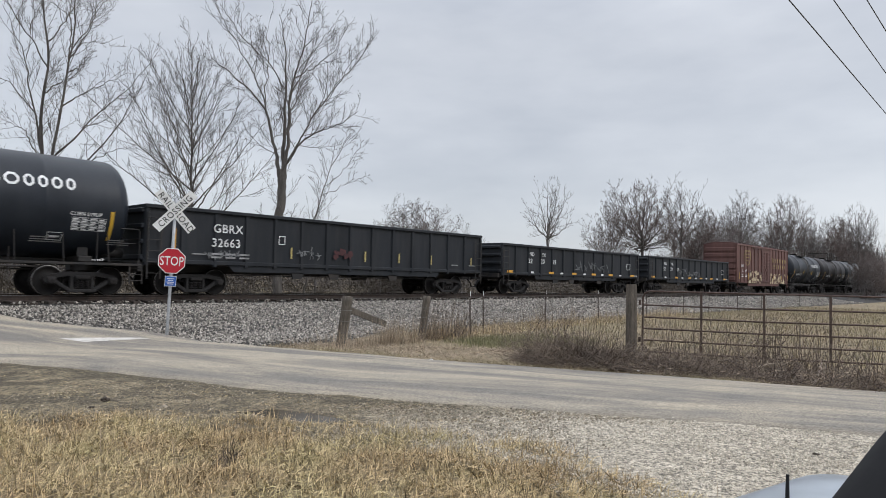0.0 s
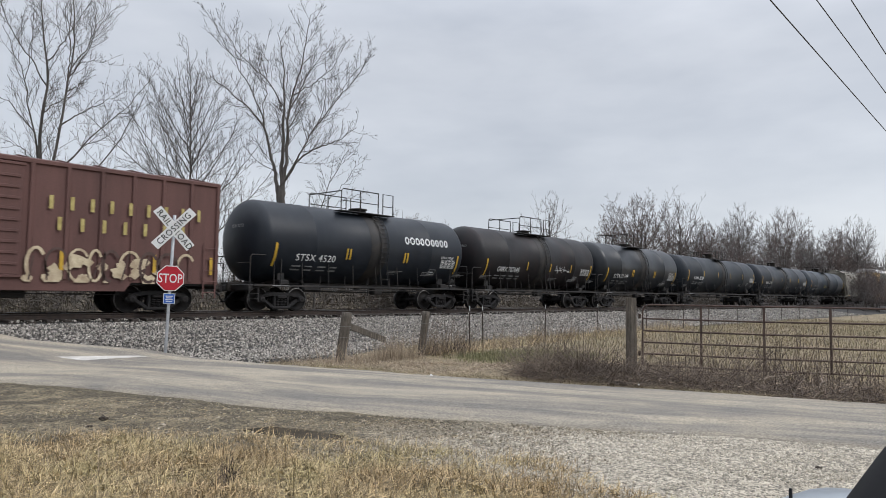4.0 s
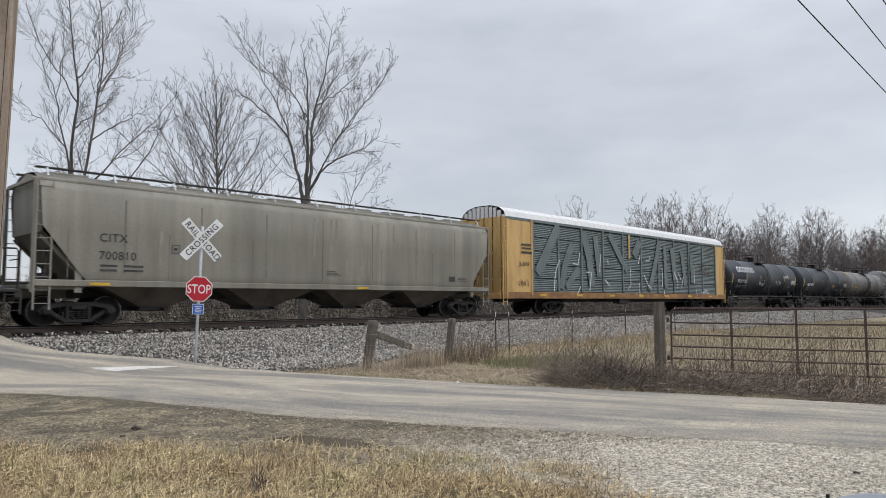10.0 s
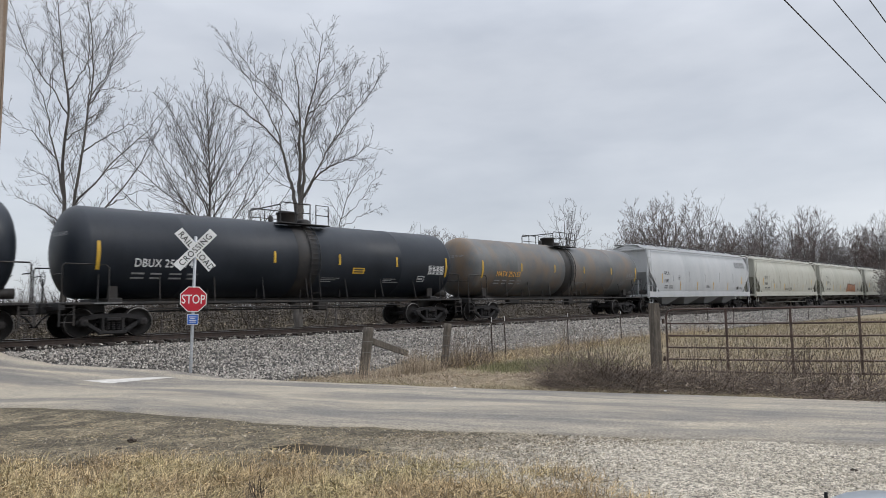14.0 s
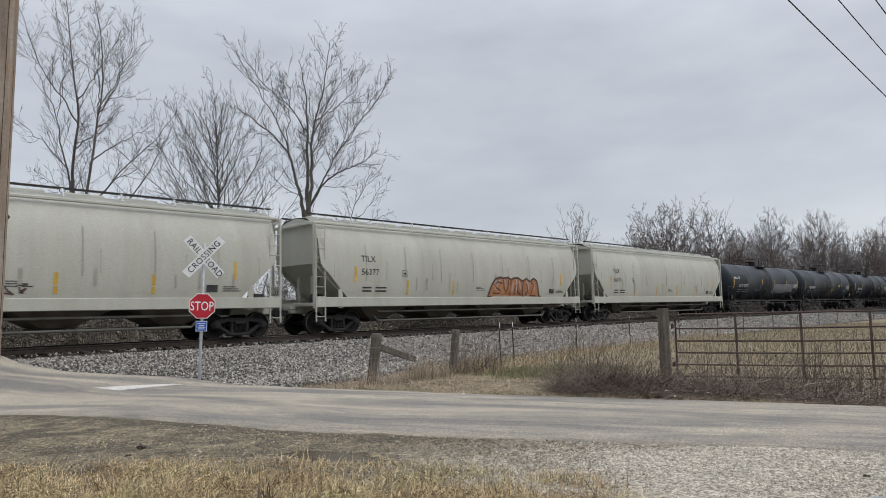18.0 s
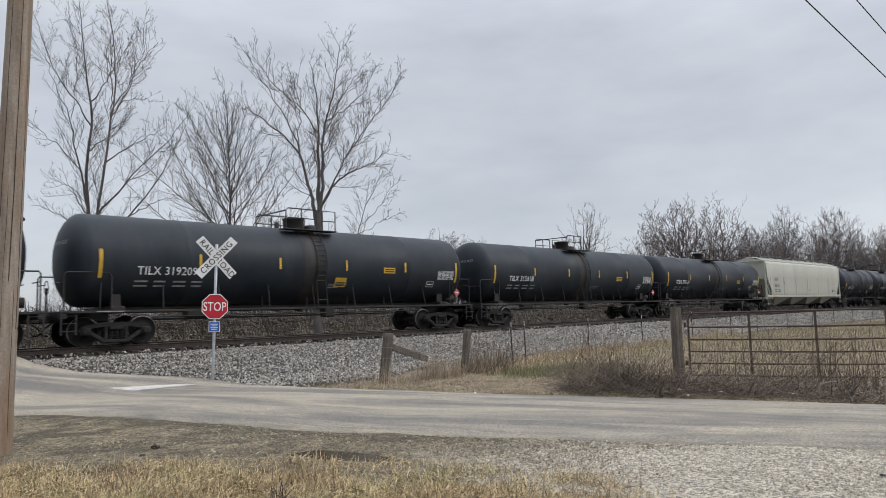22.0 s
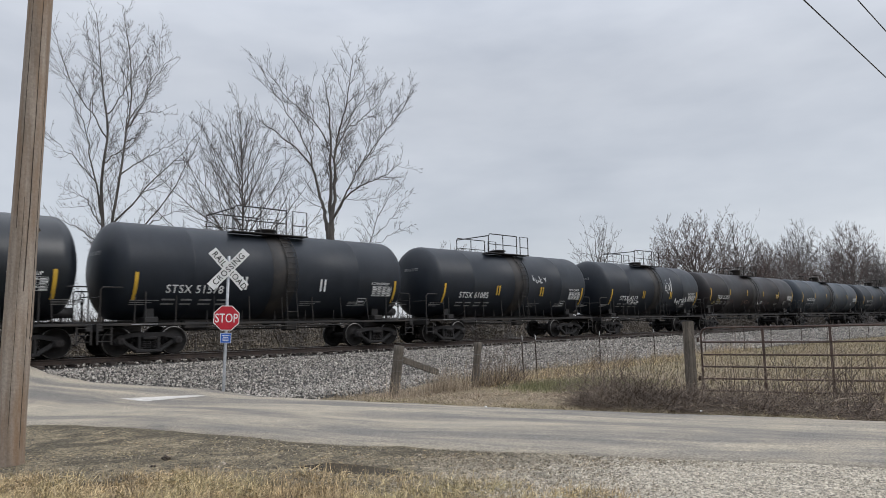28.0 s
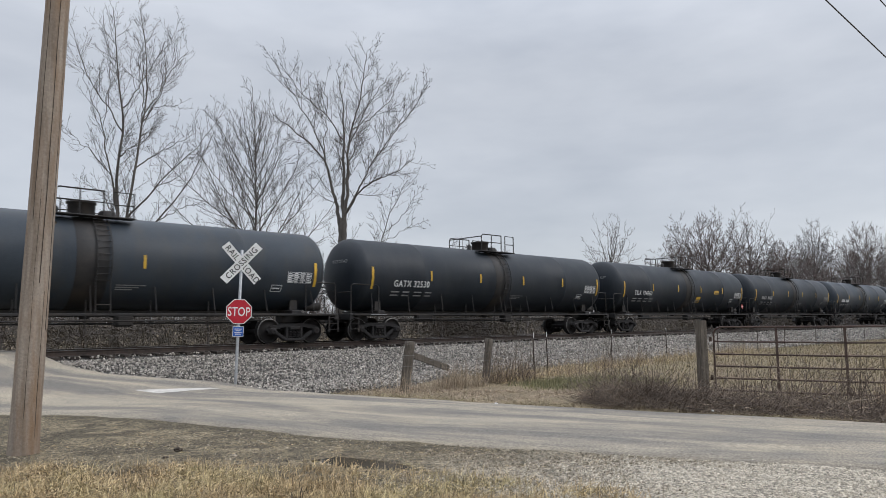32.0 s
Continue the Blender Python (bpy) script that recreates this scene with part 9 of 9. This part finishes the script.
    fan(g, 0.06, 0.010, -0.8, (1.87, 7.3), (3.0, 7.8), (5.0, 8.2))
    fan(g, 0.05, 0.010, 0.8, (1.1, 6.2), (1.95, 6.4), (2.7, 5.9))
    g.limbs[0][:6, 2] = np.linspace(0, g.limbs[0][6, 2], 7)[:6]
    g.clothe(gaps=(0.40, 0.26, 0.18), lengths=((0.34, 0.9, 2.4), (0.45, 0.5, 1.2), (0.45, 0.25, 0.55)), start=0.35)
    put_tree(12.3, 39.1, g, "thin bare tree leaning far over", M_BARK, M_TWIG)


big_trees()


def far_trees():
    rg = random.Random(77)
    protos = []
    # (clear trunk, crown half-width, limbs, widest tilt) for a tree 13 m high: a fan of limbs that ends on a rounded crown
    for s, (clear, wide, n, tilt) in enumerate(((5.6, 3.8, 20, 72), (4.6, 5.6, 32, 88), (5.8, 3.5, 20, 70), (4.4, 5.2, 30, 86), (5.6, 3.7, 13, 70), (0.3, 5.4, 22, 80))):
        g = Bare(100 + s)
        low, stout = clear * 0.8, 0.20 if s != 5 else 0.08
        mid, high = (12.6 + low) / 2, (12.6 - low) / 2
        g.limb([(0, 0, 0), (0.1, 0, clear), (0.1, 0.1, clear + 1.6)], stout, stout * 0.6)
        for i in range(n):
            a, t = 2.4 * i + rg.uniform(-0.3, 0.3), radians(4 + tilt * (i / n) ** 0.7 * rg.uniform(0.9, 1.05))
            z = clear + rg.uniform(0, 1.5) * (1 - i / n)
            c, q = math.cos(a) * math.sin(t), math.sin(a) * math.sin(t)
            L = 0.5
            while (L * math.sin(t) / wide) ** 2 + ((z + L * math.cos(t) - mid) / high) ** 2 < 0.62 and L < 14:
                L += 0.2
            L *= rg.uniform(0.82, 1.0)
            bow = 0.12 * L * math.sin(t)
            g.limb([(0.05, 0.05, z), (c * L * 0.36, q * L * 0.36, z + L * 0.33 * math.cos(t) - bow * 0.5), (c * L * 0.72, q * L * 0.72, z + L * 0.70 * math.cos(t) - bow * 0.3), (c * L * 0.95, q * L * 0.95, z + L * math.cos(t) + bow)], 0.075 if s != 5 else 0.045, 0.010, 0.05)
        g.clothe(gaps=(0.46, 0.30, 0.22) if s == 4 else (0.31, 0.21, 0.18), lengths=((0.5, 1.3, 2.4), (0.5, 0.6, 1.2), (0.5, 0.3, 0.6)), angles=((30, 64), (28, 58), (24, 52)), lift=0.20, start=0.15, tip=0.0085, crook=0.035)
        protos.append(g.meshes(M_BARK_HAZE, M_TWIG_RED if s in (1, 3) else M_TWIG_HAZE, 1.0))

    def put(x, y, h, i, label, wide=1.0):
        t = thing("tree" if h > 7 else "bush", pose(x, y, -0.1, 0, 0, rg.uniform(0, 360)), label, "tree" if h > 7 else "bush", "far bare trees" if h > 7 else "")
        w = h * wide * rg.uniform(0.94, 1.08)
        t.scale = (w, w, h)
        a, b = protos[i % 6]
        part("trunk", a, None, t)
        part("crown", b, None, t)

    put(63.5, 41.85, 13.7, 4, "lone bare tree in the far field", 1.0)
    put(73.0, 35.6, 14.1, 1, "spreading reddish bare tree in the far hedgerow", 1.15)
    put(78.2, 33.1, 14.2, 4, "bare tree in the far hedgerow", 0.9)
    put(70.6, 38.3, 10.6, 3, "low reddish bare tree in the far hedgerow", 0.9)
    put(81.5, 32.6, 11.2, 3, "low reddish bare tree in the far hedgerow", 1.0)
    for i in range(26):
        f = i / 25
        x = 100 + 52 * f + rg.uniform(-3, 3)
        y = 39 - 13 * f + rg.uniform(-2, 9)
        put(x, y, (rg.uniform(11.5, 16.5) if i % 3 else rg.uniform(8, 11)) * (1 + 0.1 * f), (0, 2, 4, 1, 2, 3)[i % 6], "bare tree in the distant wood", 0.8)
    for i in range(8):
        put(87 + i * 3.3, 34 - i * 0.52 + rg.uniform(-1, 3), rg.uniform(8.0, 11.5), (3, 1, 0)[i % 3], "bare tree in the far hedgerow", 0.9)
    for x, y, h, i in ((30.6, 33.1, 5.4, 3), (32.0, 34.5, 4.8, 5), (34.5, 36.0, 5.0, 3), (42.9, 42.0, 6.2, 5), (49.0, 44.0, 5.4, 5), (24.6, 32.2, 6.4, 4), (28.0, 36.0, 4.2, 5), (56.0, 42.0, 4.8, 5), (52.0, 46.0, 5.0, 3), (33.0, 34.8, 7.6, 5), (34.6, 33.1, 7.3, 3), (36.3, 31.2, 6.4, 5), (3.0, 34.0, 4.6, 5), (6.5, 36.0, 5.2, 3), (9.0, 33.5, 4.2, 5), (12.0, 35.5, 5.0, 5), (15.0, 33.5, 4.4, 3), (17.5, 36.0, 5.2, 5), (20.5, 33.8, 4.6, 5), (23.0, 36.5, 5.0, 3)):
        put(x, y, h, i, "low bare bush behind the track")
    rng = np.random.default_rng(41)
    k = 26000
    f = rng.random(k)
    x, y = 84 + 74 * f + rng.normal(0, 2, k), 40 - 13 * f + rng.normal(0, 3.0, k)
    P = np.stack([x, y, -0.05 + rng.random(k) ** 1.3 * (5.0 + 2.0 * wavy(x, y, 0.11, 3))], -1)
    # undergrowth and far wood take the twig colour with haze mixed in
    straws("wood_undergrowth", P, 1.8, M_TWIG_HAZE, "grey-brown undergrowth of the distant wood", rng, 0.9, 0.45, 0.020, 0.5, "brush")
    x, y = 158 + 300 * rng.random(k), 14 + 26 * rng.random(k) ** 0.7
    y = np.where(np.abs(y - 23.5) < 6, y + 13, y)
    P = np.stack([x, y, -0.05 + rng.random(k) * (9.0 + 3.5 * wavy(x, y, 0.05, 5))], -1)
    straws("far_wood", P, 3.2, M_TWIG_HAZE, "distant bare wood along the track", rng, 0.9, 0.4, 0.05, 0.5, "wood")
    for i in range(16):
        put(98 + rg.uniform(0, 14), 15.5 + rg.uniform(0, 4.5), rg.uniform(3.0, 6.5), (5, 3)[i % 2], "bare brush beside the track")


far_trees()


# ---- movement ----
def motions():
    """The train runs steadily along the track; its wheels roll."""
    turn = SPEED / WHEEL_R
    for car, x in TRAIN:
        walk(car, [(0.0, pose(x, TRACK_Y, RAIL_Z)), (16.0, pose(x - SPEED * 16, TRACK_Y, RAIL_Z)), (32.0, pose(x - SPEED * 32, TRACK_Y, RAIL_Z))])
        t0 = max(0.0, math.floor((x - 75) / SPEED * FPS) / FPS)
        t1 = min(32.0, math.ceil((x + 14) / SPEED * FPS) / FPS)
        if t1 <= t0:
            continue
        k0, k1 = round(t0 * FPS), round(t1 * FPS)
        frames = ([0] if k0 > 0 else []) + list(range(k0, k1 + 1)) + ([32 * FPS] if k1 < 32 * FPS else [])
        for tr in car.children:
            if not tr.name.startswith("truck"):
                continue
            for ws in tr.children:
                if ws.name.startswith("wheelset"):
                    loc = ws.matrix_basis.translation.copy()
                    walk(ws, [(k / FPS, Matrix.Translation(loc) @ Matrix.Rotation(-turn * (min(max(k, k0), k1) - k0) / FPS, 4, "Y")) for k in frames])


motions()
